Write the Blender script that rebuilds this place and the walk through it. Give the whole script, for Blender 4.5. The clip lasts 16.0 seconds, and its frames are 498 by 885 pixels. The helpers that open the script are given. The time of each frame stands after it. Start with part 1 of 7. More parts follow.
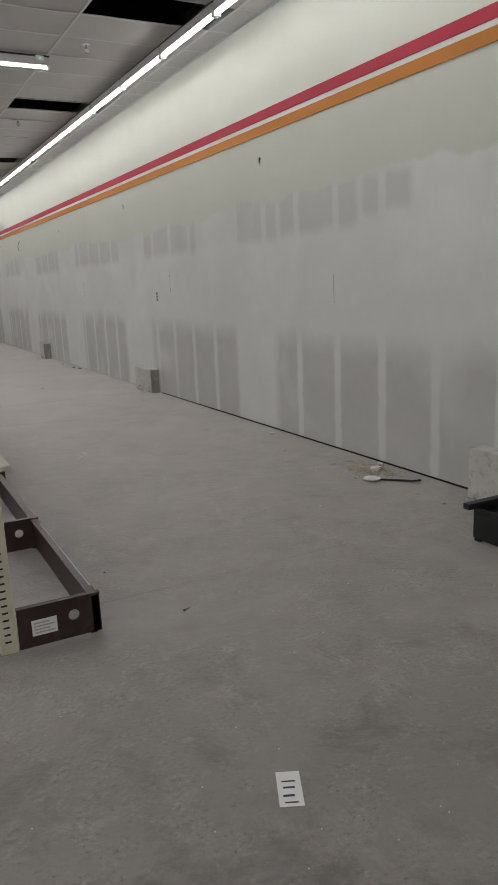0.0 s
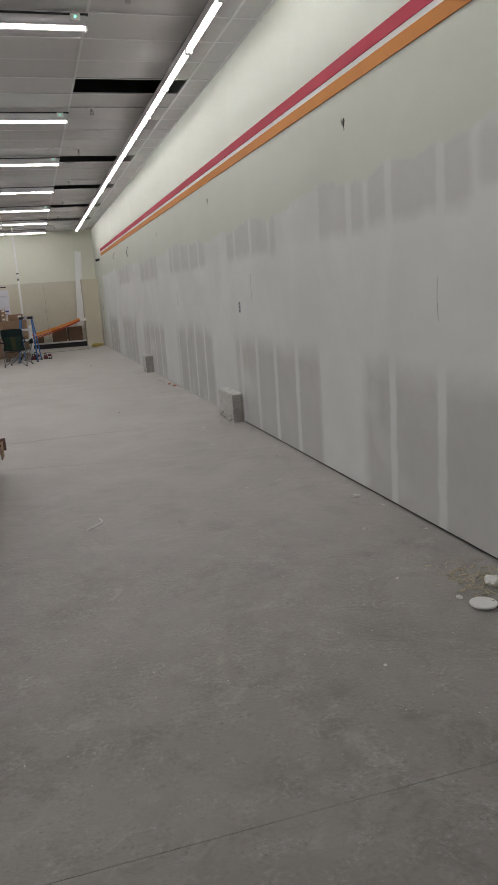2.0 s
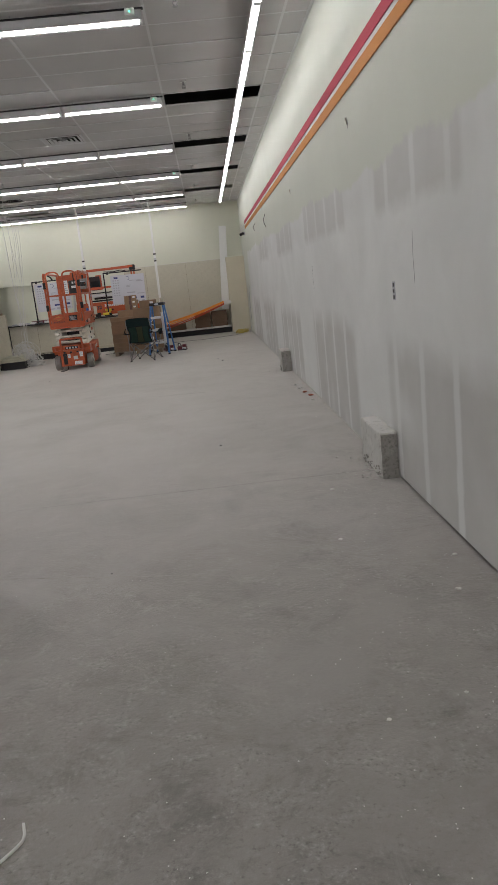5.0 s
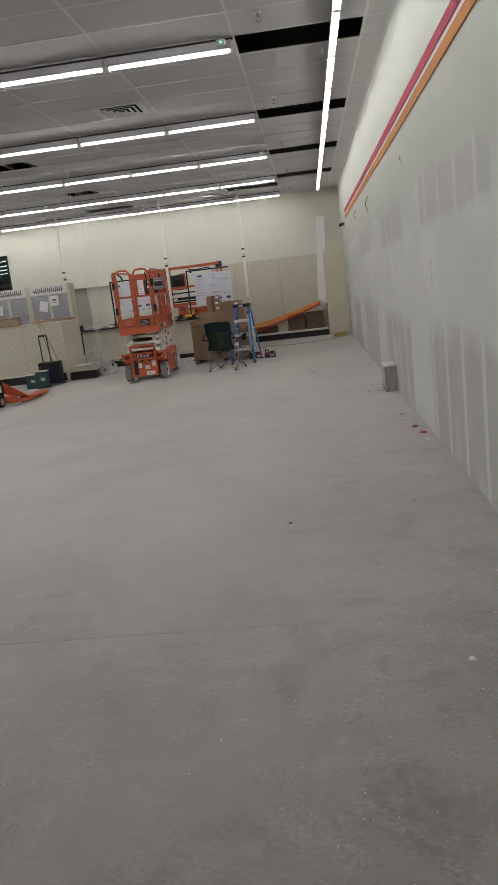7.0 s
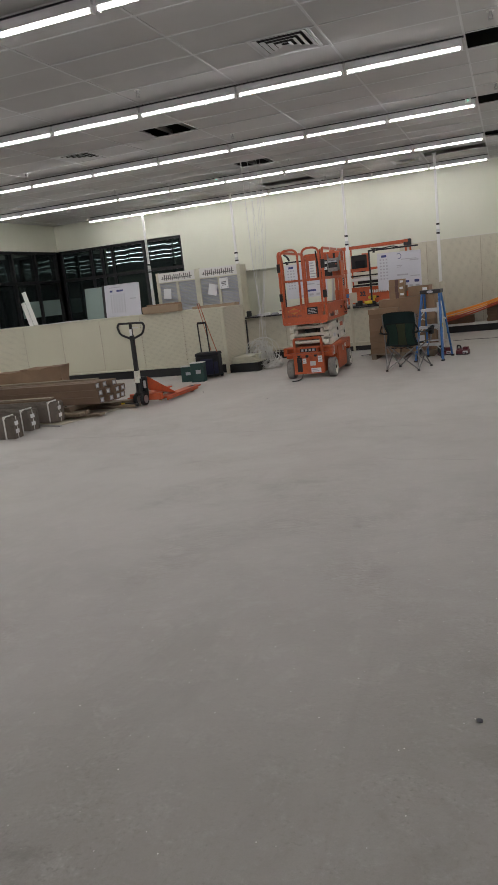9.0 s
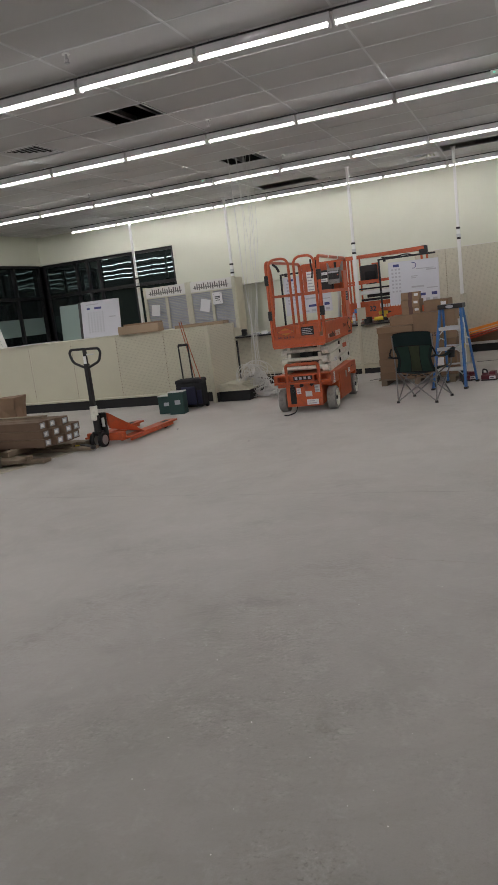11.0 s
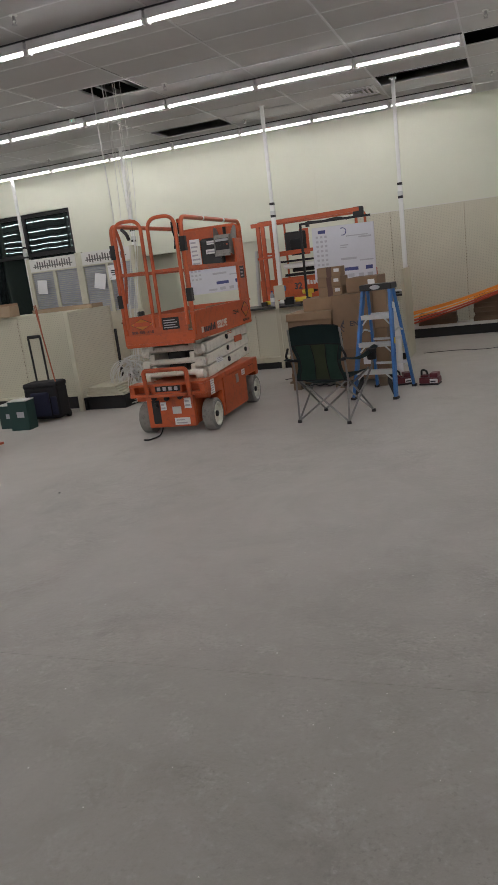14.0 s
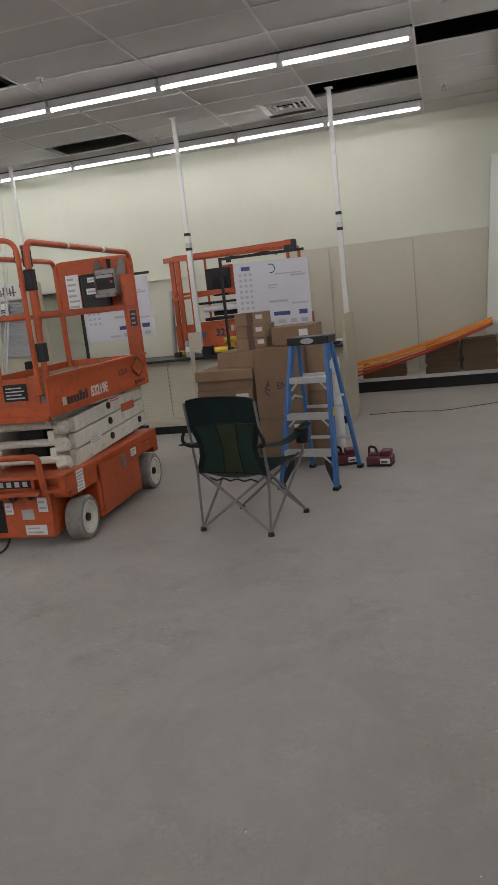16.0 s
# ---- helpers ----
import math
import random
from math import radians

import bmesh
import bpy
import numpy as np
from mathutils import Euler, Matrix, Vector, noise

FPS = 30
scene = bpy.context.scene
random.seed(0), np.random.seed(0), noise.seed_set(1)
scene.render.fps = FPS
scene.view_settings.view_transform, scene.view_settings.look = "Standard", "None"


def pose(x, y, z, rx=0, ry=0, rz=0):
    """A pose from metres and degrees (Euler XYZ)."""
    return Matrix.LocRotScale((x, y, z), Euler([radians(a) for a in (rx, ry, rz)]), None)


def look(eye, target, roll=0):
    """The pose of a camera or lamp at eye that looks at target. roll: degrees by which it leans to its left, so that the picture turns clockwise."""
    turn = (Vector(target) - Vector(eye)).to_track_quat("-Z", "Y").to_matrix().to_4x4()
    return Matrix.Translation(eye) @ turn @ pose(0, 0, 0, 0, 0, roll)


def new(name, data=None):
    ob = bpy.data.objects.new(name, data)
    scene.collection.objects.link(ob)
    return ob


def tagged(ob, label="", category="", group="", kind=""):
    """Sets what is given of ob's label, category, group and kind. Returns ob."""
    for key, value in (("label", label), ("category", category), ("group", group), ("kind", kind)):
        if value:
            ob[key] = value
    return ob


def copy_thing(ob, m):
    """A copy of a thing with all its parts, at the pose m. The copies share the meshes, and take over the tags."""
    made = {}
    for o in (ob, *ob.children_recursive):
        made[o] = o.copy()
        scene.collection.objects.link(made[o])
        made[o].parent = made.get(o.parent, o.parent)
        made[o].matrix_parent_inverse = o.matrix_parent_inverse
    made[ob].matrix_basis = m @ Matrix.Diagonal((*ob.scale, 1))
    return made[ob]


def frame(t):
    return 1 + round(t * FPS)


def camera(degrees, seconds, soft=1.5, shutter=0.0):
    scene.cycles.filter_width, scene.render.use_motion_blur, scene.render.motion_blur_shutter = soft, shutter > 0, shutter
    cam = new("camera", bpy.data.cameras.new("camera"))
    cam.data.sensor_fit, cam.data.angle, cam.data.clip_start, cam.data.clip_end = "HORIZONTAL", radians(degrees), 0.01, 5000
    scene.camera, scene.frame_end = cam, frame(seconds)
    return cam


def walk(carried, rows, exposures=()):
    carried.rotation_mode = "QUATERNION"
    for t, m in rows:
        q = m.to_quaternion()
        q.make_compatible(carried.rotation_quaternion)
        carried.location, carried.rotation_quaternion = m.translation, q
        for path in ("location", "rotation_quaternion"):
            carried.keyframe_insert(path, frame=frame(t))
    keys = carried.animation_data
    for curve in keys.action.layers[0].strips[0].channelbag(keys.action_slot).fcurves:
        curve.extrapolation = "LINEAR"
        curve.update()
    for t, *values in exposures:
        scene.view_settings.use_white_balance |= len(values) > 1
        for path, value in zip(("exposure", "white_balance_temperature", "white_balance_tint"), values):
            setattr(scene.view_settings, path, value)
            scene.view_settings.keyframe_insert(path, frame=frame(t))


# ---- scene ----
cam = camera(38.0, 16.0, soft=0.9)
PATH = [
    (0, (1.007, 0.373, 1.464), (1.906, 2.106, 1.028), -2.4),
    (0.5, (1.379, 0.652, 1.47), (2.174, 2.439, 1.053), -2.8),
    (1, (1.735, 1.057, 1.461), (2.419, 2.893, 1.062), -3.2),
    (1.5, (1.993, 1.422, 1.503), (2.605, 3.282, 1.095), -3.7),
    (2, (2.324, 1.808, 1.493), (2.855, 3.691, 1.08), -3.8),
    (2.5, (2.516, 2.258, 1.494), (2.99, 4.156, 1.078), -4.2),
    (3, (2.758, 2.693, 1.48), (3.141, 4.607, 1.049), -4.8),
    (3.5, (2.926, 3.216, 1.478), (3.214, 5.146, 1.042), -5.2),
    (3.7, (2.961, 3.456, 1.479), (3.23, 5.389, 1.04), -5.3),
    (5.8, (3.418, 5.732, 1.487), (3.378, 7.684, 1.052), -6.8),
    (6, (3.396, 5.963, 1.493), (3.34, 7.914, 1.057), -7.0),
    (6.5, (3.48, 6.517, 1.473), (3.379, 8.465, 1.031), -7.0),
    (7, (3.534, 7.085, 1.484), (3.33, 9.03, 1.067), -6.7),
    (7.5, (3.492, 7.583, 1.51), (3.138, 9.51, 1.108), -6.5),
    (8, (3.546, 8.141, 1.507), (3.047, 10.033, 1.094), -6.3),
    (8.5, (3.455, 8.682, 1.504), (2.845, 10.541, 1.089), -6.1),
    (8.7, (3.442, 8.875, 1.505), (2.791, 10.719, 1.087), -6.1),
    (10.8, (3.243, 11.008, 1.477), (2.468, 12.815, 1.111), -6.8),
    (11, (3.24, 11.185, 1.498), (2.495, 13.003, 1.127), -6.9),
    (11.5, (3.336, 11.74, 1.478), (2.621, 13.568, 1.098), -7.0),
    (12, (3.32, 12.24, 1.457), (2.601, 14.071, 1.097), -7.1),
    (12.5, (3.39, 12.668, 1.468), (2.641, 14.489, 1.118), -7.2),
    (13, (3.435, 13.163, 1.465), (2.689, 14.98, 1.087), -7.1),
    (13.5, (3.391, 13.63, 1.471), (2.694, 15.458, 1.054), -7.0),
    (14, (3.472, 14.162, 1.465), (2.779, 15.982, 1.006), -7.0),
    (14.5, (3.42, 14.673, 1.444), (2.741, 16.492, 0.963), -6.7),
    (15, (3.417, 15.172, 1.458), (2.758, 17.001, 0.986), -6.5),
    (15.5, (3.336, 15.701, 1.477), (2.731, 17.558, 1.044), -6.2),
    (16, (3.213, 16.219, 1.495), (2.668, 18.105, 1.115), -6.3),
]
walk(cam, [(t, look(eye, target, roll)) for t, eye, target, roll in PATH])

# ---- light ----
world = bpy.data.worlds.new("night")
scene.world = world
world.use_nodes = True
world.node_tree.nodes["Background"].inputs[0].default_value = (0.012, 0.014, 0.02, 1)
world.node_tree.nodes["Background"].inputs[1].default_value = 0.3
LAMP = 25.5


# ---- materials ----
def nodes_of(name):
    m = bpy.data.materials.new(name)
    m.use_nodes = True
    nt = m.node_tree
    return m, nt, nt.nodes["Principled BSDF"]


def math_node(nt, op, a, b=None, clamp=False):
    n = nt.nodes.new("ShaderNodeMath")
    n.operation, n.use_clamp = op, clamp
    for k, v in enumerate((a, b)):
        if v is None:
            continue
        if isinstance(v, (int, float)):
            n.inputs[k].default_value = v
        else:
            nt.links.new(v, n.inputs[k])
    return n.outputs[0]


def mix_colour(nt, fac, a, b):
    n = nt.nodes.new("ShaderNodeMix")
    n.data_type = "RGBA"
    for sock, v in ((n.inputs[0], fac), (n.inputs[6], a), (n.inputs[7], b)):
        if isinstance(v, (int, float)):
            sock.default_value = v
        elif isinstance(v, tuple):
            sock.default_value = (*v[:3], 1)
        else:
            nt.links.new(v, sock)
    return n.outputs[2]


def noise_node(nt, scale, detail=4.0, rough=0.55, vector=None, distortion=0.0):
    n = nt.nodes.new("ShaderNodeTexNoise")
    n.inputs["Scale"].default_value, n.inputs["Detail"].default_value = scale, detail
    n.inputs["Roughness"].default_value, n.inputs["Distortion"].default_value = rough, distortion
    if vector is not None:
        nt.links.new(vector, n.inputs["Vector"])
    return n.outputs[0]


def ramp(nt, fac, a, b):
    n = nt.nodes.new("ShaderNodeMapRange")
    n.inputs[1].default_value, n.inputs[2].default_value = a, b
    nt.links.new(fac, n.inputs[0])
    return n.outputs[0]


def bump(nt, bsdf, height, strength, distance=0.01):
    n = nt.nodes.new("ShaderNodeBump")
    n.inputs["Strength"].default_value, n.inputs["Distance"].default_value = strength, distance
    nt.links.new(height, n.inputs["Height"])
    nt.links.new(n.outputs[0], bsdf.inputs["Normal"])


def coords(nt, world_space=False):
    n = nt.nodes.new("ShaderNodeNewGeometry" if world_space else "ShaderNodeTexCoord")
    return n.outputs["Position" if world_space else "Object"]


def surface(name, colour, rough=0.6, metal=0.0, wear=None, wear_amount=0.35, scale=3.0, fine=60.0, relief=0.15, spread=0.12, world_space=False):
    """Colour with broad and fine variation, worn or dirty spots of a second colour, and a fine relief."""
    m, nt, b = nodes_of(name)
    c = coords(nt, world_space)
    broad, small = noise_node(nt, scale, 4, 0.6, c), noise_node(nt, fine, 3, 0.6, c)
    lo, hi = tuple(v * (1 - spread) for v in colour), tuple(min(1, v * (1 + spread)) for v in colour)
    out = mix_colour(nt, ramp(nt, broad, 0.3, 0.7), lo, hi)
    grain = mix_colour(nt, ramp(nt, small, 0.25, 0.75), tuple(v * (1 - spread * 0.6) for v in colour), hi)
    out = mix_colour(nt, 0.4, out, grain)
    if wear:
        spots = math_node(nt, "MULTIPLY", ramp(nt, noise_node(nt, scale * 2.7, 6, 0.7, c, 0.4), 0.52, 0.68), wear_amount, True)
        out = mix_colour(nt, spots, out, wear)
    nt.links.new(out, b.inputs["Base Color"])
    b.inputs["Metallic"].default_value = metal
    nt.links.new(ramp_out(nt, small, rough), b.inputs["Roughness"])
    bump(nt, b, small, relief, 0.003)
    return m


def ramp_out(nt, fac, rough):
    n = nt.nodes.new("ShaderNodeMapRange")
    n.inputs[3].default_value, n.inputs[4].default_value = max(0.02, rough - 0.08), min(1.0, rough + 0.08)
    nt.links.new(fac, n.inputs[0])
    return n.outputs[0]


def glow(name, colour, strength):
    m, nt, b = nodes_of(name)
    b.inputs["Base Color"].default_value = (*colour, 1)
    b.inputs["Emission Color"].default_value = (*colour, 1)
    b.inputs["Emission Strength"].default_value = strength
    return m


def concrete_floor():
    m, nt, b = nodes_of("polished_concrete")
    c = coords(nt, True)
    sep = nt.nodes.new("ShaderNodeSeparateXYZ")
    nt.links.new(c, sep.inputs[0])
    broad = noise_node(nt, 0.32, 5, 0.6, c, 0.7)
    cloud = noise_node(nt, 1.3, 7, 0.66, c, 1.0)
    mottle = noise_node(nt, 7.0, 7, 0.72, c, 0.5)
    gravel = noise_node(nt, 55.0, 4, 0.7, c)
    grain = noise_node(nt, 210.0, 2, 0.5, c)
    trowel = nt.nodes.new("ShaderNodeMapping")
    trowel.inputs["Scale"].default_value = (3.2, 0.55, 1.0)
    trowel.inputs["Rotation"].default_value = (0, 0, 0.3)
    nt.links.new(c, trowel.inputs[0])
    sweep = noise_node(nt, 1.6, 6, 0.68, trowel.outputs[0], 1.2)
    col = mix_colour(nt, ramp(nt, broad, 0.32, 0.68), (0.206, 0.188, 0.174), (0.272, 0.253, 0.237))
    col = mix_colour(nt, math_node(nt, "MULTIPLY", ramp(nt, cloud, 0.45, 0.66), 0.55, True), col, (0.172, 0.160, 0.144))
    col = mix_colour(nt, math_node(nt, "MULTIPLY", ramp(nt, sweep, 0.54, 0.70), 0.26, True), col, (0.158, 0.147, 0.132))
    col = mix_colour(nt, math_node(nt, "MULTIPLY", ramp(nt, mottle, 0.53, 0.70), 0.36, True), col, (0.325, 0.314, 0.300))
    # the first bays were scraped: darker, rougher, with aggregate and residue showing
    edge = math_node(nt, "ADD", sep.outputs[1], math_node(nt, "MULTIPLY", math_node(nt, "SUBTRACT", noise_node(nt, 0.5, 4, 0.6, c, 0.5), 0.5), 7.0))
    edge = math_node(nt, "SUBTRACT", edge, math_node(nt, "MULTIPLY", ramp(nt, sep.outputs[0], 2.6, 4.6), 2.5))
    scraped = math_node(nt, "SUBTRACT", 1.0, ramp(nt, edge, 7.2, 11.6))
    wallside = ramp(nt, math_node(nt, "ADD", sep.outputs[0], math_node(nt, "MULTIPLY", noise_node(nt, 0.9, 4, 0.6, c, 0.6), 2.6)), 3.8, 5.3)
    rough_zone = math_node(nt, "MULTIPLY", math_node(nt, "MAXIMUM", scraped, math_node(nt, "MAXIMUM", math_node(nt, "MULTIPLY", wallside, 0.95), math_node(nt, "MULTIPLY", ramp(nt, noise_node(nt, 0.42, 3, 0.6, c, 0.6), 0.47, 0.58), 0.85))), ramp(nt, noise_node(nt, 1.1, 4, 0.65, c, 0.7), 0.32, 0.52), True)
    col = mix_colour(nt, math_node(nt, "MULTIPLY", math_node(nt, "MULTIPLY", scraped, ramp(nt, noise_node(nt, 1.7, 6, 0.7, c, 0.8), 0.36, 0.6)), 0.38, True), col, (0.140, 0.129, 0.115))
    # pale residue rubbed into the scraped bays, with broken ragged edges
    residue = ramp(nt, noise_node(nt, 4.5, 9, 0.78, c, 0.9), 0.54, 0.63)
    col = mix_colour(nt, math_node(nt, "MULTIPLY", math_node(nt, "MULTIPLY", residue, rough_zone), 0.45, True), col, (0.36, 0.345, 0.325))
    damp = ramp(nt, noise_node(nt, 3.1, 9, 0.76, c, 0.5), 0.50, 0.66)
    col = mix_colour(nt, math_node(nt, "MULTIPLY", math_node(nt, "MULTIPLY", damp, rough_zone), 0.8, True), col, (0.092, 0.084, 0.073))
    speck = ramp(nt, gravel, 0.53, 0.66)
    pits = math_node(nt, "SUBTRACT", 1.0, ramp(nt, gravel, 0.33, 0.45))
    col = mix_colour(nt, math_node(nt, "MULTIPLY", math_node(nt, "MULTIPLY", math_node(nt, "MULTIPLY", speck, ramp(nt, mottle, 0.45, 0.6)), math_node(nt, "ADD", rough_zone, 0.25)), 0.42, True), col, (0.44, 0.425, 0.40))
    col = mix_colour(nt, math_node(nt, "MULTIPLY", math_node(nt, "MULTIPLY", pits, math_node(nt, "ADD", 0.16, math_node(nt, "MULTIPLY", rough_zone, ramp(nt, mottle, 0.42, 0.58)))), 1.0, True), col, (0.105, 0.097, 0.088))
    spots = ramp(nt, noise_node(nt, 24.0, 3, 0.6, c), 0.70, 0.74)
    col = mix_colour(nt, math_node(nt, "MULTIPLY", spots, 0.35), col, (0.12, 0.11, 0.10))
    col = mix_colour(nt, math_node(nt, "MULTIPLY", ramp(nt, grain, 0.3, 0.7), 0.25), col, (0.165, 0.157, 0.148))
    nt.links.new(col, b.inputs["Base Color"])
    gloss = math_node(nt, "ADD", ramp_out(nt, cloud, 0.44), math_node(nt, "MULTIPLY", rough_zone, 0.2))
    nt.links.new(gloss, b.inputs["Roughness"])
    # strong warm-white sheen: the slab gets paler towards grazing views
    b.inputs["Sheen Weight"].default_value = 0.8
    b.inputs["Sheen Roughness"].default_value = 0.45
    b.inputs["Sheen Tint"].default_value = (0.95, 0.92, 0.87, 1)
    h = math_node(nt, "ADD", math_node(nt, "MULTIPLY", mottle, 0.4), math_node(nt, "MULTIPLY", gravel, math_node(nt, "ADD", 0.08, math_node(nt, "MULTIPLY", rough_zone, 0.6))))
    bump(nt, b, h, 0.55, 0.006)
    return m


CREAM = (0.588, 0.607, 0.536)
# skim-coat patches: y from, y to, z from, z to
LOW_PATCHES = [(1.2, 6.5, -0.1, 0.92), (7.33, 9.9, -0.1, 0.94), (11.05, 13.44, -0.1, 1.0), (14.7, 17.2, -0.1, 0.95), (18.3, 20.8, -0.1, 0.99), (22.0, 24.0, -0.1, 0.96)]
HIGH_PATCHES = [(4.53, 5.12, 1.93, 2.2), (5.16, 6.38, 1.86, 2.4), (6.42, 7.25, 1.84, 2.4), (8.29, 10.04, 1.83, 2.4), (11.15, 13.65, 1.82, 2.4), (14.9, 17.0, 1.80, 2.4), (18.65, 20.7, 1.82, 2.4)]


def primed_wall():
    """Cream paint above, grey primer below with a ragged top, and darker bare drywall between skimmed joints."""
    m, nt, b = nodes_of("primed_drywall")
    c = coords(nt, True)
    sep = nt.nodes.new("ShaderNodeSeparateXYZ")
    nt.links.new(c, sep.inputs[0])
    wob = math_node(nt, "SUBTRACT", noise_node(nt, 3.0, 4, 0.6, c), 0.5)
    wob2 = math_node(nt, "SUBTRACT", noise_node(nt, 7.0, 4, 0.6, c), 0.5)
    y = math_node(nt, "ADD", sep.outputs[1], math_node(nt, "MULTIPLY", wob2, 0.05))
    z = math_node(nt, "ADD", sep.outputs[2], math_node(nt, "MULTIPLY", wob, 0.15))
    broad, fine = noise_node(nt, 0.9, 5, 0.6, c, 0.5), noise_node(nt, 120.0, 2, 0.5, c)

    def step(v, at, soft):
        return ramp(nt, v, at - soft, at + soft)

    def boxes(rows, soft, top_soft=0.05):
        total = None
        for y0, y1, z0, z1 in rows:
            f = math_node(nt, "MULTIPLY", step(y, y0, soft), math_node(nt, "SUBTRACT", 1.0, step(y, y1, soft)))
            f = math_node(nt, "MULTIPLY", f, math_node(nt, "MULTIPLY", step(z, z0, soft), math_node(nt, "SUBTRACT", 1.0, step(z, z1, top_soft))))
            total = f if total is None else math_node(nt, "MAXIMUM", total, f)
        return total

    cream = mix_colour(nt, ramp(nt, broad, 0.3, 0.7), tuple(v * 0.95 for v in CREAM), CREAM)
    primer = mix_colour(nt, ramp(nt, broad, 0.35, 0.65), (0.618, 0.624, 0.612), (0.690, 0.697, 0.686))
    bare = mix_colour(nt, ramp(nt, noise_node(nt, 2.2, 4, 0.6, c), 0.3, 0.7), (0.425, 0.418, 0.402), (0.49, 0.483, 0.467))
    # light skim strips over the studs
    pick = math_node(nt, "ABSOLUTE", math_node(nt, "SUBTRACT", math_node(nt, "FRACT", math_node(nt, "DIVIDE", math_node(nt, "SUBTRACT", y, 4.56 - 0.30), 0.605)), 0.5))
    strip = math_node(nt, "SUBTRACT", 1.0, math_node(nt, "MULTIPLY", ramp(nt, pick, 0.40, 0.45), 0.85))
    lit = ramp(nt, noise_node(nt, 1.3, 2, 0.5, c), 0.2, 0.45)
    low = math_node(nt, "MULTIPLY", math_node(nt, "MULTIPLY", boxes(LOW_PATCHES, 0.07, 0.11), strip), lit)
    soft_strip = math_node(nt, "ADD", 0.3, math_node(nt, "MULTIPLY", strip, 0.7))
    high = math_node(nt, "MULTIPLY", boxes(HIGH_PATCHES, 0.05), soft_strip)
    band = math_node(nt, "MULTIPLY", boxes([(4.6, 21.5, 1.90, 2.4)], 0.09), math_node(nt, "MULTIPLY", lit, 0.38))
    high = math_node(nt, "MULTIPLY", math_node(nt, "MAXIMUM", high, band), 0.74)
    dark = math_node(nt, "MAXIMUM", low, high)
    top = math_node(nt, "ADD", 2.18, math_node(nt, "MULTIPLY", math_node(nt, "SUBTRACT", noise_node(nt, 0.8, 2, 0.5, c), 0.5), 0.35))
    ragged = math_node(nt, "ADD", z, math_node(nt, "MULTIPLY", math_node(nt, "SUBTRACT", noise_node(nt, 16.0, 3, 0.6, c), 0.5), 0.07))
    is_cream = ramp(nt, math_node(nt, "SUBTRACT", ragged, top), -0.008, 0.028)
    near_end = ramp(nt, sep.outputs[1], 24.6, 25.3)
    is_cream = math_node(nt, "MAXIMUM", is_cream, near_end)
    col = mix_colour(nt, math_node(nt, "MULTIPLY", dark, 0.8), primer, bare)
    col = mix_colour(nt, is_cream, col, cream)
    scuff = math_node(nt, "MULTIPLY", ramp(nt, noise_node(nt, 5.0, 6, 0.7, c, 0.6), 0.62, 0.72), 0.18)
    col = mix_colour(nt, scuff, col, (0.62, 0.62, 0.6))
    nt.links.new(col, b.inputs["Base Color"])
    b.inputs["Roughness"].default_value = 0.82
    bump(nt, b, math_node(nt, "ADD", math_node(nt, "MULTIPLY", fine, 0.4), broad), 0.12, 0.004)
    return m


def pegboard(name, colour, pitch=0.0254):
    """Painted hardboard with rows of small holes."""
    m, nt, b = nodes_of(name)
    c = coords(nt)
    sep = nt.nodes.new("ShaderNodeSeparateXYZ")
    nt.links.new(c, sep.inputs[0])

    def off(axis):
        return math_node(nt, "SUBTRACT", math_node(nt, "FRACT", math_node(nt, "DIVIDE", sep.outputs[axis], pitch)), 0.5)

    u = math_node(nt, "ADD", sep.outputs[0], sep.outputs[1])
    u = math_node(nt, "SUBTRACT", math_node(nt, "FRACT", math_node(nt, "DIVIDE", u, pitch)), 0.5)
    v = off(2)
    d = math_node(nt, "SQRT", math_node(nt, "ADD", math_node(nt, "MULTIPLY", u, u), math_node(nt, "MULTIPLY", v, v)))
    hole = math_node(nt, "SUBTRACT", 1.0, ramp(nt, d, 0.10, 0.24))
    broad = noise_node(nt, 1.5, 5, 0.6, c)
    col = mix_colour(nt, ramp(nt, broad, 0.3, 0.7), tuple(v * 0.9 for v in colour), colour)
    col = mix_colour(nt, math_node(nt, "MULTIPLY", hole, 0.45), col, tuple(v * 0.2 for v in colour))
    nt.links.new(col, b.inputs["Base Color"])
    b.inputs["Roughness"].default_value = 0.6
    return m


def cardboard(name, colour):
    m, nt, b = nodes_of(name)
    c = coords(nt)
    info = nt.nodes.new("ShaderNodeObjectInfo")
    mp = nt.nodes.new("ShaderNodeMapping")
    mp.inputs["Scale"].default_value = (3, 3, 60)
    nt.links.new(c, mp.inputs[0])
    rib = noise_node(nt, 4.0, 3, 0.6, mp.outputs[0])
    broad = noise_node(nt, 3.0, 5, 0.65, c)
    col = mix_colour(nt, ramp(nt, broad, 0.3, 0.7), tuple(v * 0.84 for v in colour), tuple(v * 1.1 for v in colour))
    col = mix_colour(nt, math_node(nt, "MULTIPLY", rib, 0.25), col, tuple(v * 0.7 for v in colour))
    col = mix_colour(nt, math_node(nt, "MULTIPLY", info.outputs["Random"], 0.35), col, tuple(v * 0.75 for v in colour))
    nt.links.new(col, b.inputs["Base Color"])
    b.inputs["Roughness"].default_value = 0.85
    bump(nt, b, rib, 0.1, 0.002)
    return m


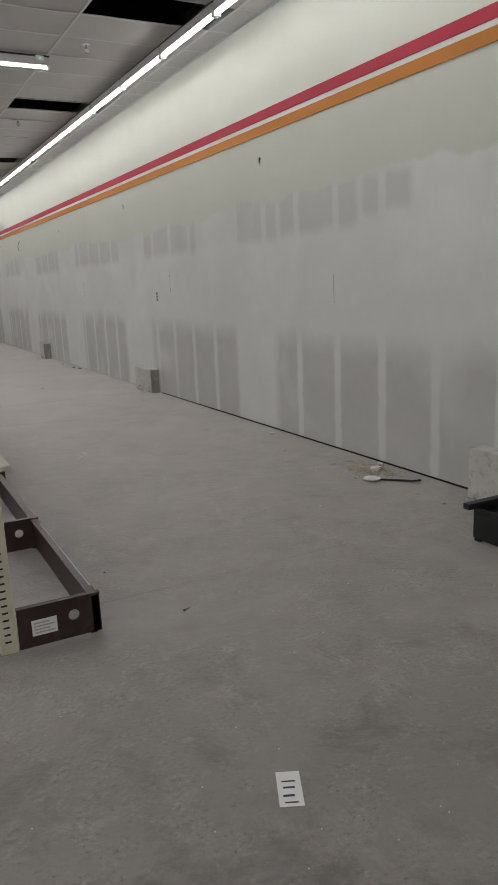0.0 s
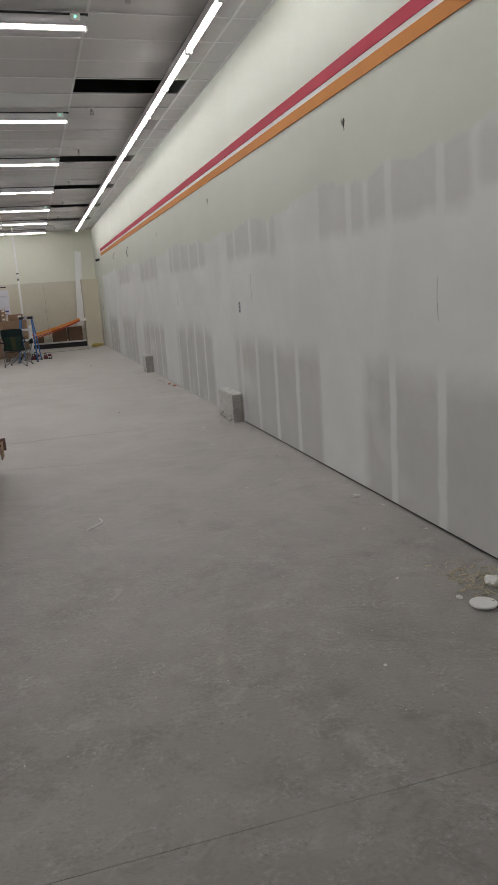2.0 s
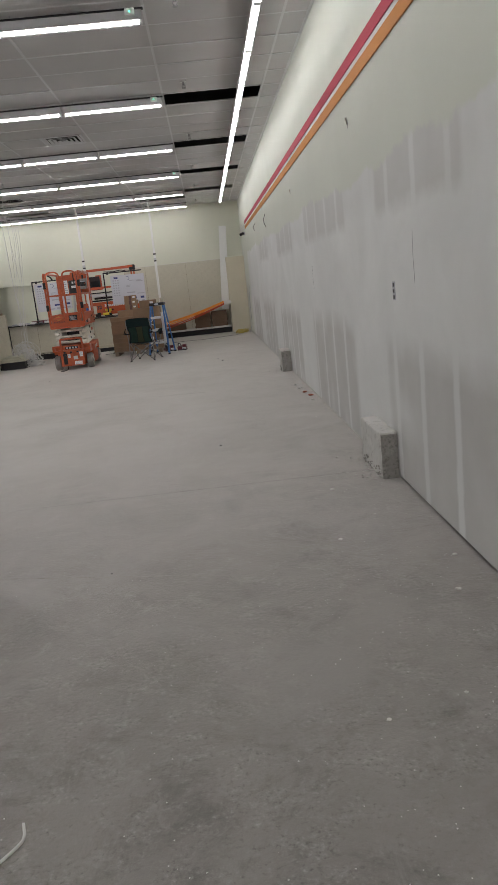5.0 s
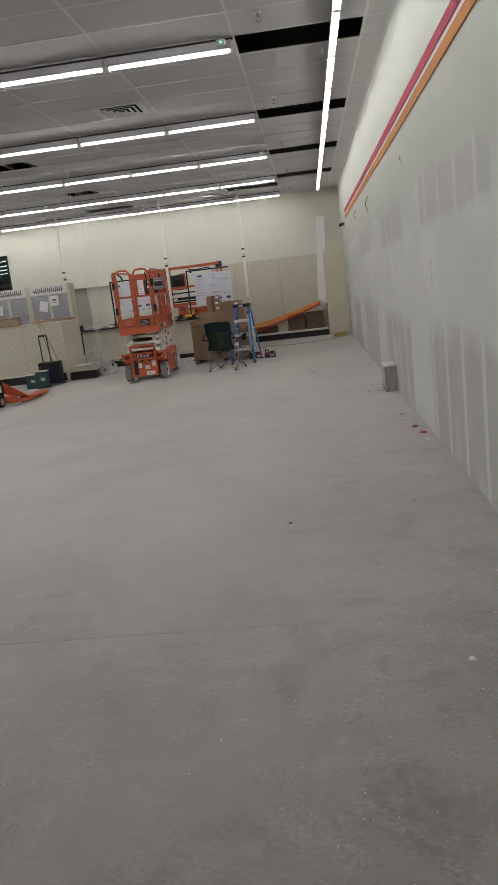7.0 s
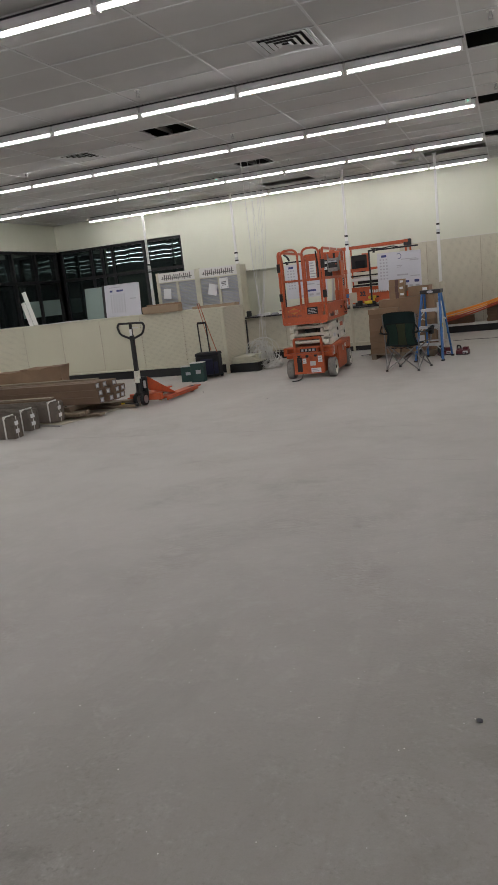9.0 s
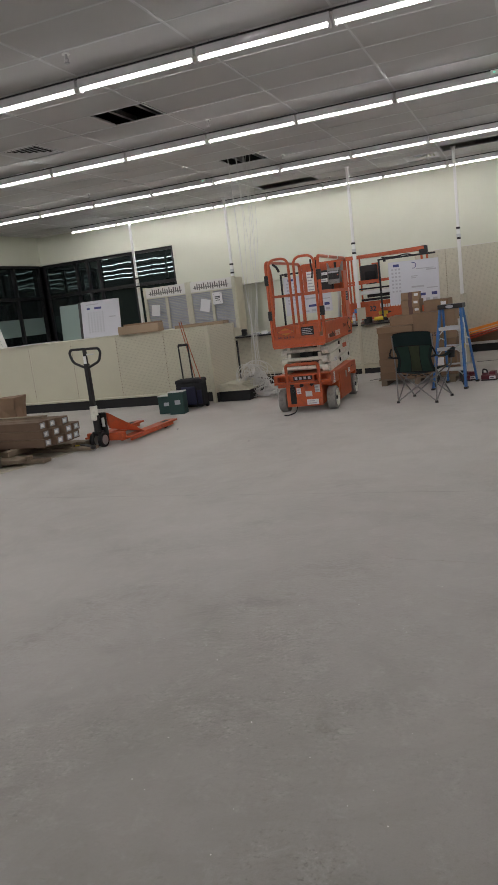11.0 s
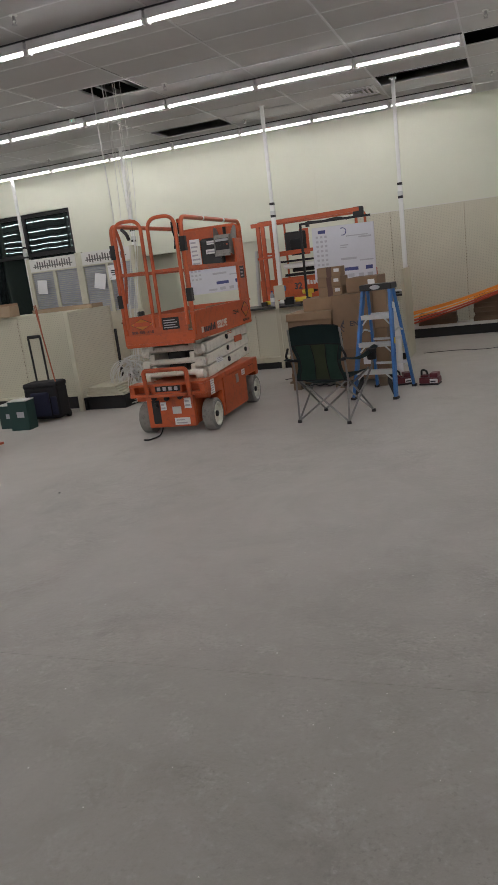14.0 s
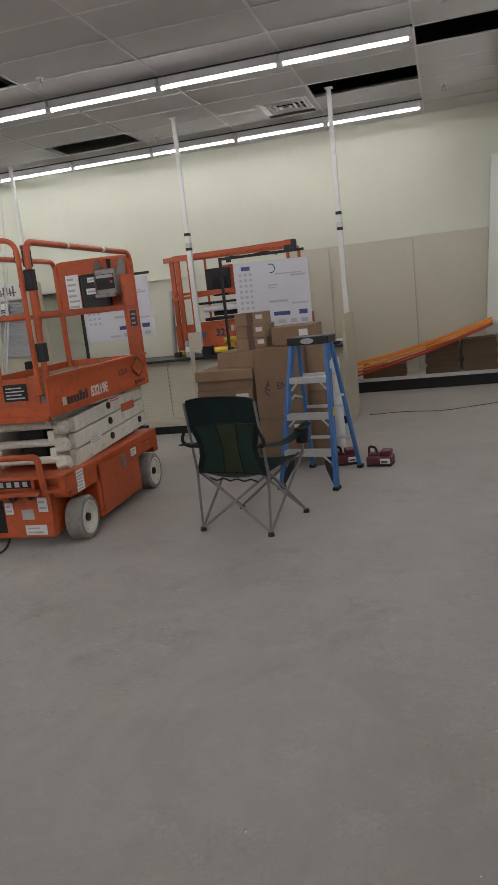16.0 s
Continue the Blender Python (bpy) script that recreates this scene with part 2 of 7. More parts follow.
def night_glass():
    m, nt, b = nodes_of("night_glass")
    c = coords(nt, True)
    mp = nt.nodes.new("ShaderNodeMapping")
    mp.inputs["Scale"].default_value = (2.2, 2.2, 0.7)
    nt.links.new(c, mp.inputs[0])
    b.inputs["Base Color"].default_value = (0.012, 0.016, 0.016, 1)
    b.inputs["Roughness"].default_value = 0.0
    b.inputs["IOR"].default_value = 1.65
    b.inputs["Specular Tint"].default_value = (0.75, 1.0, 0.97, 1)
    bump(nt, b, noise_node(nt, 1.1, 1, 0.4, mp.outputs[0]), 0.14, 0.02)
    return m


M = {}
M["floor"] = concrete_floor()
M["wall_east"] = primed_wall()
M["cream"] = surface("cream_paint", (0.665, 0.672, 0.566), 0.75, scale=0.8, spread=0.05, world_space=True)
M["tan_wall"] = surface("tan_paint", (0.60, 0.55, 0.43), 0.8, scale=1.2, spread=0.06, world_space=True)
M["white"] = surface("white_enamel", (0.74, 0.74, 0.72), 0.45, scale=2, spread=0.05)
M["grid"] = surface("grid_enamel", (0.65, 0.65, 0.65), 0.45, scale=2, spread=0.05)
M["tile"] = surface("ceiling_tile", (0.565, 0.555, 0.55), 0.9, scale=1.1, fine=220, relief=0.5, spread=0.07, world_space=True)
# near-black colour stands for the unlit space behind ceiling openings
M["void"] = surface("unlit_void", (0.02, 0.02, 0.02), 0.9)
M["red"] = surface("red_stripe", (0.40, 0.022, 0.05), 0.75, scale=1, spread=0.06)
M["orange_stripe"] = surface("orange_stripe", (0.50, 0.19, 0.03), 0.75, scale=1, spread=0.06)
M["offwhite"] = surface("white_stripe", (0.66, 0.65, 0.62), 0.6, scale=1, spread=0.05)
M["housing"] = surface("lamp_channel_enamel", (0.50, 0.49, 0.50), 0.5, scale=2, spread=0.06)
M["lamp"] = glow("lamp_tube", (0.99, 0.972, 0.98), LAMP)
M["led"] = glow("green_indicator", (0.1, 1.0, 0.5), 4.0)
M["steel"] = surface("grey_steel", (0.42, 0.42, 0.42), 0.4, 0.8, spread=0.1)
M["box_grey"] = surface("scuffed_grey_plate", (0.30, 0.285, 0.27), 0.45, 0.3, wear=(0.10, 0.09, 0.085), wear_amount=0.5, scale=9, spread=0.15)
M["galv"] = surface("galvanised", (0.55, 0.56, 0.56), 0.42, 0.85, spread=0.12)
M["black"] = surface("black_paint", (0.008, 0.008, 0.009), 0.55, spread=0.2)
M["black_gloss"] = surface("black_plastic", (0.010, 0.010, 0.011), 0.4, spread=0.15)
M["rubber"] = surface("black_rubber", (0.014, 0.014, 0.015), 0.8, spread=0.2)
M["tyre"] = surface("grey_tyre", (0.26, 0.25, 0.235), 0.85, wear=(0.08, 0.08, 0.08), wear_amount=0.6, scale=14, spread=0.2)
M["brown_shoe"] = surface("dark_brown_shelf_base", (0.034, 0.017, 0.015), 0.4, wear=(0.10, 0.08, 0.07), wear_amount=0.3, scale=4)
M["ivory"] = surface("ivory_steel", (0.56, 0.54, 0.425), 0.5, wear=(0.35, 0.30, 0.22), wear_amount=0.25, scale=4)
M["sand"] = surface("sand_steel", (0.50, 0.465, 0.36), 0.5, wear=(0.3, 0.26, 0.2), wear_amount=0.2, scale=3)
M["peg"] = pegboard("ivory_pegboard", (0.57, 0.545, 0.425))
M["peg_tan"] = pegboard("tan_pegboard", (0.60, 0.57, 0.46))
M["panel"] = surface("ivory_panel", (0.54, 0.52, 0.405), 0.6, scale=1.5, spread=0.05)
M["panel_tan"] = surface("tan_panel", (0.50, 0.46, 0.36), 0.6, scale=1.5, spread=0.06)
M["block"] = surface("cast_concrete", (0.55, 0.542, 0.515), 0.9, wear=(0.22, 0.20, 0.18), wear_amount=0.6, scale=5, fine=45, relief=0.6, spread=0.14)
M["orange"] = surface("orange_machine_paint", (0.51, 0.094, 0.026), 0.40, wear=(0.20, 0.055, 0.03), wear_amount=0.55, scale=5, spread=0.1)
M["orange_dark"] = surface("orange_worn_paint", (0.45, 0.088, 0.028), 0.5, wear=(0.16, 0.07, 0.04), wear_amount=0.6, scale=8, spread=0.12)
M["jack_red"] = surface("jack_paint", (0.55, 0.10, 0.035), 0.42, wear=(0.2, 0.09, 0.06), wear_amount=0.5, scale=6, spread=0.1)
M["cream_machine"] = surface("cream_machine_paint", (0.73, 0.715, 0.635), 0.42, wear=(0.2, 0.17, 0.13), wear_amount=0.4, scale=6, spread=0.08)
M["card"] = cardboard("brown_cardboard", (0.262, 0.169, 0.104))
M["card_light"] = cardboard("light_cardboard", (0.33, 0.222, 0.139))
M["card_pale"] = cardboard("pale_cardboard", (0.36, 0.265, 0.175))
M["card_dark"] = cardboard("dusty_cardboard", (0.165, 0.105, 0.068))
M["tape"] = surface("packing_tape", (0.13, 0.07, 0.055), 0.3)
M["bundle"] = surface("dusty_strip_board", (0.135, 0.112, 0.092), 0.85, wear=(0.06, 0.05, 0.042), wear_amount=0.5, scale=9, spread=0.2)
M["wood"] = surface("raw_pine", (0.215, 0.165, 0.115), 0.75, wear=(0.25, 0.17, 0.1), scale=7, spread=0.15)
M["straw"] = surface("pale_fibre", (0.50, 0.45, 0.34), 0.9)
M["paper"] = surface("white_paper", (0.76, 0.76, 0.76), 0.7, scale=2, spread=0.03)
# white foam made darker and lilac: the boards' shade is in the colour
M["foam"] = surface("shaded_white_foam", (0.60, 0.60, 0.655), 0.7, scale=2, fine=30, relief=0.3, spread=0.06)
M["ink"] = surface("dark_ink", (0.05, 0.05, 0.06), 0.7)
M["ink_blue"] = surface("blue_ink", (0.05, 0.06, 0.20), 0.6)
M["ink_dark_grey"] = surface("worn_dark_ink", (0.13, 0.12, 0.12), 0.7)
M["ink_grey"] = surface("grey_ink", (0.42, 0.42, 0.46), 0.7)
M["green_fabric"] = surface("green_fabric", (0.011, 0.031, 0.031), 0.85, scale=5, fine=240, relief=0.5, spread=0.2)
M["green_mesh"] = surface("green_mesh", (0.026, 0.060, 0.046), 0.9, scale=6, fine=300, relief=0.6, spread=0.25)
M["olive_mesh"] = surface("olive_mesh", (0.060, 0.072, 0.040), 0.9, scale=6, fine=300, relief=0.6, spread=0.25)
M["crack"] = surface("crack_filler", (0.37, 0.353, 0.328), 0.9, wear=(0.2, 0.19, 0.17), wear_amount=0.6, scale=9, world_space=True)
M["broken"] = surface("broken_concrete", (0.30, 0.285, 0.265), 0.95, wear=(0.11, 0.10, 0.09), wear_amount=0.7, scale=16, fine=70, relief=0.8, spread=0.25)
M["chair_tube"] = surface("grey_tube", (0.24, 0.235, 0.23), 0.38, 0.6)
M["blue"] = surface("blue_fibreglass", (0.035, 0.15, 0.42), 0.45, wear=(0.03, 0.06, 0.15), scale=7, spread=0.12)
M["alu"] = surface("aluminium", (0.66, 0.67, 0.68), 0.35, 0.75, spread=0.08)
M["yellow"] = surface("yellow_plastic", (0.70, 0.50, 0.04), 0.45)
M["yellow_decal"] = surface("faded_yellow_print", (0.56, 0.20, 0.035), 0.5)
M["maroon"] = surface("maroon_case", (0.13, 0.018, 0.028), 0.4, spread=0.15)
M["navy"] = surface("navy_nylon", (0.010, 0.012, 0.038), 0.75, scale=5, fine=200, spread=0.25)
M["black_nylon"] = surface("black_nylon", (0.009, 0.009, 0.011), 0.8, scale=5, fine=200, spread=0.25)
M["green_box"] = surface("dark_green_carton", (0.014, 0.05, 0.045), 0.5, spread=0.1)
M["orange_strap"] = surface("orange_batten", (0.82, 0.29, 0.03), 0.5, spread=0.08)
M["red_strap"] = surface("red_batten", (0.50, 0.07, 0.03), 0.5, spread=0.08)
M["cable"] = surface("white_cable", (0.62, 0.62, 0.60), 0.5)
M["cable_yellow"] = surface("yellow_cable", (0.50, 0.38, 0.09), 0.6)
M["glass"] = night_glass()
M["frame"] = surface("dark_window_frame", (0.006, 0.006, 0.007), 0.55)
M["louvre"] = surface("grey_louvre", (0.36, 0.37, 0.40), 0.5, spread=0.1)
M["frost"] = surface("pale_green_panel", (0.20, 0.27, 0.25), 0.35, scale=1, spread=0.06)
M["rust"] = surface("red_brown_oxide", (0.35, 0.10, 0.05), 0.7)


# ---- helpers for shapes ----
def box(bm, x0, x1, y0, y1, z0, z1, bevel=0.0, m=None):
    made = bmesh.ops.create_cube(bm, size=1.0)
    vs = made["verts"]
    for v in vs:
        v.co = Vector((x0 + (v.co.x + 0.5) * (x1 - x0), y0 + (v.co.y + 0.5) * (y1 - y0), z0 + (v.co.z + 0.5) * (z1 - z0)))
    if bevel:
        es = list({e for v in vs for e in v.link_edges})
        r = bmesh.ops.bevel(bm, geom=es, offset=bevel, segments=2, affect="EDGES", profile=0.5)
        vs = list({v for f in r["faces"] for v in f.verts} | {v for v in vs if v.is_valid})
    if m is not None:
        bmesh.ops.transform(bm, matrix=m, verts=vs)
    return vs


def rod(bm, a, b, r, seg=10, r2=None):
    a, b = Vector(a), Vector(b)
    d = b - a
    m = Matrix.Translation((a + b) / 2) @ d.to_track_quat("Z", "Y").to_matrix().to_4x4()
    return bmesh.ops.create_cone(bm, cap_ends=True, segments=seg, radius1=r, radius2=r if r2 is None else r2, depth=d.length, matrix=m)["verts"]


def bar(bm, a, b, w, h, up=(0, 0, 1), bevel=0.0):
    """A straight bar of section w (across) by h (along up) from a to b."""
    a, b = Vector(a), Vector(b)
    d = (b - a).normalized()
    side = d.cross(Vector(up)).normalized()
    top = side.cross(d).normalized()
    m = Matrix((side, d, top)).transposed().to_4x4()
    m.translation = a
    return box(bm, -w / 2, w / 2, 0, (b - a).length, -h / 2, h / 2, bevel, m)


def tube(bm, pts, r, seg=8, closed=False):
    """A round tube along a polyline."""
    pts = [Vector(p) for p in pts]
    n = len(pts)
    rings = []
    ref = None
    for i, p in enumerate(pts):
        q0 = pts[(i - 1) % n] if closed or i > 0 else p
        q1 = pts[(i + 1) % n] if closed or i < n - 1 else p
        t = (q1 - q0).normalized()
        if ref is None:
            ref = t.orthogonal().normalized()
        ref = (ref - t * ref.dot(t))
        ref = ref.normalized() if ref.length > 1e-6 else t.orthogonal().normalized()
        o = t.cross(ref)
        rings.append([bm.verts.new(p + (ref * math.cos(k * math.tau / seg) + o * math.sin(k * math.tau / seg)) * r) for k in range(seg)])
    for i in range(n if closed else n - 1):
        a, b = rings[i], rings[(i + 1) % n]
        for k in range(seg):
            bm.faces.new((a[k], a[(k + 1) % seg], b[(k + 1) % seg], b[k]))
    if not closed:
        bm.faces.new(rings[0][::-1])
        bm.faces.new(rings[-1])
    return [v for ring in rings for v in ring]


def rounded(pts, r, steps=5):
    """Rounds the inner corners of a polyline."""
    pts = [Vector(p) for p in pts]
    out = [pts[0]]
    for a, b, c in zip(pts, pts[1:], pts[2:]):
        u, v = (a - b), (c - b)
        k = min(r, u.length * 0.49, v.length * 0.49)
        p, q = b + u.normalized() * k, b + v.normalized() * k
        for s in range(steps + 1):
            t = s / steps
            out.append(p * (1 - t) ** 2 + b * 2 * t * (1 - t) + q * t ** 2)
    return out + [pts[-1]]


def mesh_of(name, bm, material, smooth=False):
    me = bpy.data.meshes.new(name)
    bmesh.ops.recalc_face_normals(bm, faces=bm.faces)
    bm.to_mesh(me)
    bm.free()
    me.materials.append(material)
    if smooth:
        for p in me.polygons:
            p.use_smooth = True
        me.set_sharp_from_angle(angle=radians(40))
    return me


def part(name, bm, material, parent=None, label="", smooth=False, at=None):
    ob = new(name, mesh_of(name, bm, material, smooth))
    if parent is not None:
        ob.parent = parent
    if at is not None:
        ob.matrix_basis = at
    if label:
        ob["label"] = label
    return ob


def thing(name, m, label, category, group=""):
    ob = new(name)
    ob.empty_display_size = 0.2
    ob.matrix_basis = m
    return tagged(ob, label, category, group)


def boxes(*rows, bevel=0.0):
    bm = bmesh.new()
    for r in rows:
        box(bm, *r, bevel=bevel)
    return bm


def structure(name, bm, material, label, category):
    return tagged(part(name, bm, material), label, category, kind="structure")


def pick_text(body, size, material, parent, m, name="lettering", label="", depth=0.0008, bold=0.0):
    """Flat lettering in the built-in font, as a mesh."""
    cu = bpy.data.curves.new(name, "FONT")
    cu.body, cu.size, cu.extrude, cu.align_x, cu.align_y = body, size, depth, "CENTER", "CENTER"
    cu.offset = bold
    tmp = new(name, cu)
    me = bpy.data.meshes.new_from_object(tmp.evaluated_get(bpy.context.evaluated_depsgraph_get()))
    bpy.data.objects.remove(tmp)
    me.materials.clear()
    me.materials.append(material)
    ob = new(name, me)
    ob.parent = parent
    ob.matrix_basis = m
    if label:
        ob["label"] = label
    return ob


# ---- the hall ----
XW, XE, YS, YN, ZC = -8.45, 4.53, -5.0, 27.32, 3.79
XF, YR = -22.6, 24.0          # the hall opens out westwards before the windowed return
YB = 27.15          # face of the bulkhead over the counter
floor = structure("floor", boxes((XF - 0.3, XE + 0.3, YS - 0.3, YN + 2.0, -0.2, -0.007)), M["floor"], "bare grey ground concrete slab with control joints", "floor")
JOINTS = [YS, -2.9, 3.54, 10.06, 16.42, YN + 1.9]
for k, (a, b) in enumerate(zip(JOINTS, JOINTS[1:])):
    part("slab", boxes((XF, XE, a + 0.0011, b - 0.0011, -0.0068, 0.0)), M["floor"], floor)
structure("wall_east", boxes((XE, XE + 0.15, YS, YN + 0.15, 0.016, 4.3)), M["wall_east"], "long drywall, cream above and patchy grey primer below", "wall")
# solid black strip paints the shade inside the gap below the wall
structure("gap_shade_east", boxes((XE + 0.02, XE + 0.15, YS, 9.75, -0.01, 0.016)), M["black"], "black strip drawing the shade in the gap under the drywall", "wall base")
structure("wall_sill_filled", boxes((XE + 0.002, XE + 0.15, 9.75, YN, -0.01, 0.016)), M["block"], "mortar-filled gap under the drywall", "wall base")
structure("wall_south", boxes((XF - 0.15, XE + 0.15, YS - 0.15, YS, 0, 4.3)), M["cream"], "plain cream painted wall", "wall")
structure("wall_north", boxes((-2.62, XE, YN, YN + 0.15, 0, 4.3)), M["cream"], "pale yellow painted end wall", "wall")
# the end wall steps forward into a bulkhead above the counter, with a strip of dark windows
WX1, WZ0, WZ1 = -4.66, 0.95, 3.10
structure("bulkhead", boxes((WX1, -2.62, YB, YN + 0.15, 1.98, 4.3), (XW, WX1, YB, YN + 0.15, WZ1, 4.3)), M["cream"], "pale yellow bulkhead over the windows", "wall")
# the bulkhead runs out into the end wall at a shallow angle
bm = bmesh.new()
ring = [(-2.62, YB), (0.3, YN - 0.002), (0.3, YN + 0.1), (-2.62, YN + 0.1)]
low, high = [[bm.verts.new((x, y, z)) for x, y in ring] for z in (1.98, 4.3)]
bm.faces.new(low[::-1])
bm.faces.new(high)
for i in range(4):
    bm.faces.new((low[i], low[(i + 1) % 4], high[(i + 1) % 4], high[i]))
structure("bulkhead_return", bm, M["cream"], "pale yellow splayed end of the bulkhead", "wall")
structure("wall_northwest", boxes((XW, -2.62, YB + 0.45, YB + 0.6, 0, WZ0), (WX1, -2.62, YB + 0.45, YB + 0.6, WZ0, 1.98)), M["cream"], "pale yellow wall below the bulkhead", "wall")
structure("wall_west", boxes((XW - 0.15, XW, YR + 0.15, YB + 0.6, WZ1, 4.3), (XW - 0.15, XW, YR + 0.15, YB + 0.6, 0, WZ0)), M["cream"], "pale yellow side wall around dark windows", "wall")

structure("wall_wing", boxes((XF, XW, YR, YR + 0.15, 0, 4.3)), M["cream"], "plain cream painted wall", "wall")
structure("wall_far_west", boxes((XF - 0.15, XF, YS, YR + 0.15, 0, 4.3)), M["cream"], "plain cream painted wall", "wall")


def window(name, x0, x1, at, mullions, label):
    """A strip window in its own plane, x along the strip, with a transom and one pane for each field."""
    w = tagged(new(name), label, "window", kind="structure")
    w.matrix_basis = at
    bm = boxes((x0, x1, 0, 0.15, WZ1 - 0.07, WZ1), (x0, x1, 0, 0.15, WZ0, WZ0 + 0.08))
    for x in mullions:
        box(bm, x - 0.035, x + 0.035, 0.001, 0.149, WZ0 + 0.08, WZ1 - 0.07)
    for a, b in zip(mullions, mullions[1:]):
        box(bm, a + 0.035, b - 0.035, 0.002, 0.148, 2.26, 2.34)
    part("window_frame", bm, M["frame"], w)
    for a, b in zip(mullions, mullions[1:]):
        for z0, z1 in ((WZ0 + 0.08, 2.26), (2.34, WZ1 - 0.07)):
            c = (a + b) / 2
            part("pane", boxes((a + 0.036 - c, b - 0.036 - c, -0.004, 0.004, z0, z1)), M["glass"], w, at=pose(c, 0.075, 0, 0, 0, PANE_TURN * (0.85 + 0.15 * math.sin(7 * c))))
    return w


PANE_TURN = 3.0      # degrees added to each pane so that it mirrors the lamp rows
window("window_1", XW, WX1, pose(0, YB + 0.06, 0), [XW + 0.04, -7.46, -7.12, -6.78, -5.82, WX1 - 0.04], "black framed strip window at night mirroring the lamps")
window("window_2", 0, 2.98, pose(XW - 0.04, YR + 0.16, 0, 0, 0, 90), [0.04, 0.98, 1.95, 2.94], "black framed side window at night mirroring the lamps")
for a, b in ((1.12, 1.88), (2.04, 2.86)):
    part("frosted_pane", boxes((a, b, 0.045, 0.055, 1.39, 1.81), bevel=0.003), M["frost"], bpy.data.objects["window_2"], "pale green frosted lower pane")
structure("night_backdrop", boxes((XW - 3, WX1 + 1, YN + 2.4, YN + 2.5, 0, 4.3), (XW - 3.1, XW - 3, YR + 0.3, YN + 2.5, 0, 4.3)), M["black"], "black night behind the windows", "backdrop")

# stripes along the long wall
for nm, z0, z1, mt, lb, deep in (("stripe_red", 2.905, 2.990, "red", "deep red painted stripe board", 0.009), ("stripe_white", 2.866, 2.905, "offwhite", "narrow white stripe", 0.004), ("stripe_orange", 2.780, 2.866, "orange_stripe", "ochre orange painted stripe board", 0.009)):
    structure(nm, boxes((XE - deep, XE - 0.0005, YS, 24.75, z0 + 0.0004, z1 - 0.0004)), M[mt], lb + " along the drywall", "trim")
structure("pencil_lines", boxes(*((XE - 0.002, XE - 0.0005, 24.75, YN - 0.02, z, z + 0.008) for z in (2.782, 2.82, 2.866, 2.905, 2.98))), M["ink_grey"], "thin marking lines where the stripes end", "trim")
structure("tan_return", boxes((3.99, XE - 0.01, YN - 0.62, YN - 0.003, 0, 2.17)), M["tan_wall"], "tan boxed-in corner beside the shelving", "wall")

# ---- ceiling ----
GX, GY = 1.235, 0.61
XL = [3.05 - GX * k for k in range(0, 21)][::-1] + [4.285]
XL = [XF] + [x for x in XL if x > XF + 0.1] + [XE]
K0 = -31
YL = [14.5 + GY * k for k in range(K0, 22)]
YL = [YS] + [y for y in YL if YS + 0.05 < y < YN - 0.05] + [YN]
HOLES = [(3.05, 4.285, 6.76), (3.05, 4.285, 10.4), (3.05, 4.285, 14.7), (3.05, 4.285, 17.8), (3.05, 4.285, 20.8), (3.05, 4.285, 23.9), (1.815, 3.05, 24.9), (-1.89, -0.655, 25.7)]
HALF_HOLES = [(-1.89, -0.655, 22.7), (-1.89, -0.655, 19.0)]      # only the eastern half of the bay is open
VENTS = [(1.14, 1.74, 16.6), (1.14, 1.74, 25.6), (-3.1, -2.5, 19.6)]


def bay(x, y, rows):
    return any(a - 0.01 < x < b + 0.01 and abs(y - c) < GY / 2 for a, b, c in rows)


bm = bmesh.new()
for x0, x1 in zip(XL, XL[1:]):
    for y0, y1 in zip(YL, YL[1:]):
        cx, cy = (x0 + x1) / 2, (y0 + y1) / 2
        if bay(cx, cy, HOLES):
            continue
        g = random.uniform(-0.004, 0.004)
        a, b = x0 + 0.01, x1 - 0.01
        if bay(cx, cy, HALF_HOLES):
            b = x0 + 0.55
        vent = [v for v in VENTS if x0 < (v[0] + v[1]) / 2 < x1 and y0 < v[2] < y1]
        spans = [(a, b)]
        if vent:
            spans = [(a, vent[0][0]), (vent[0][1], b)]
        for p, q in spans:
            if q - p > 0.02:
                box(bm, p, q, y0 + 0.01, y1 - 0.01, ZC + 0.006 + g, ZC + 0.022 + g)
structure("ceiling", bm, M["tile"], "suspended ceiling of grey-white mineral tiles, some missing", "ceiling")
bm = bmesh.new()
for x in XL[1:-1]:
    box(bm, x - 0.012, x + 0.012, YS, YN, ZC, ZC + 0.005)
    box(bm, x - 0.002, x + 0.002, YS, YN, ZC + 0.005, ZC + 0.04)
structure("ceiling_main_tees", bm, M["grid"], "white painted ceiling runners", "ceiling")
bm = bmesh.new()
for y in YL[1:-1]:
    for x0, x1 in zip(XL, XL[1:]):
        box(bm, x0 + 0.0125, x1 - 0.0125, y - 0.012, y + 0.012, ZC + 0.001, ZC + 0.0055)
structure("ceiling_cross_tees", bm, M["grid"], "white painted ceiling cross runners", "ceiling")
structure("ceiling_edge_trim", boxes((XE - 0.025, XE, YS, YN, ZC - 0.004, ZC), (-2.6, XE - 0.025, YN - 0.025, YN, ZC - 0.004, ZC)), M["grid"], "white wall angle of the ceiling", "trim")
# deck closes the top; its darkness is painted in, not its own colour
structure("roof_deck", boxes((XF - 0.15, XE + 0.15, YS - 0.15, YN + 0.2, 4.3, 4.4)), M["void"], "roof deck above the open tiles, coloured near-black as unlit space", "ceiling")
bm = bmesh.new()
for a, b, c in HOLES[:6]:
    rod(bm, (a - 1.5, c + 0.1, ZC + 0.16), (XE, c + 0.1, ZC + 0.16), 0.05, 12)
structure("void_pipes", bm, M["steel"], "grey pipes above the missing tiles", "pipe")


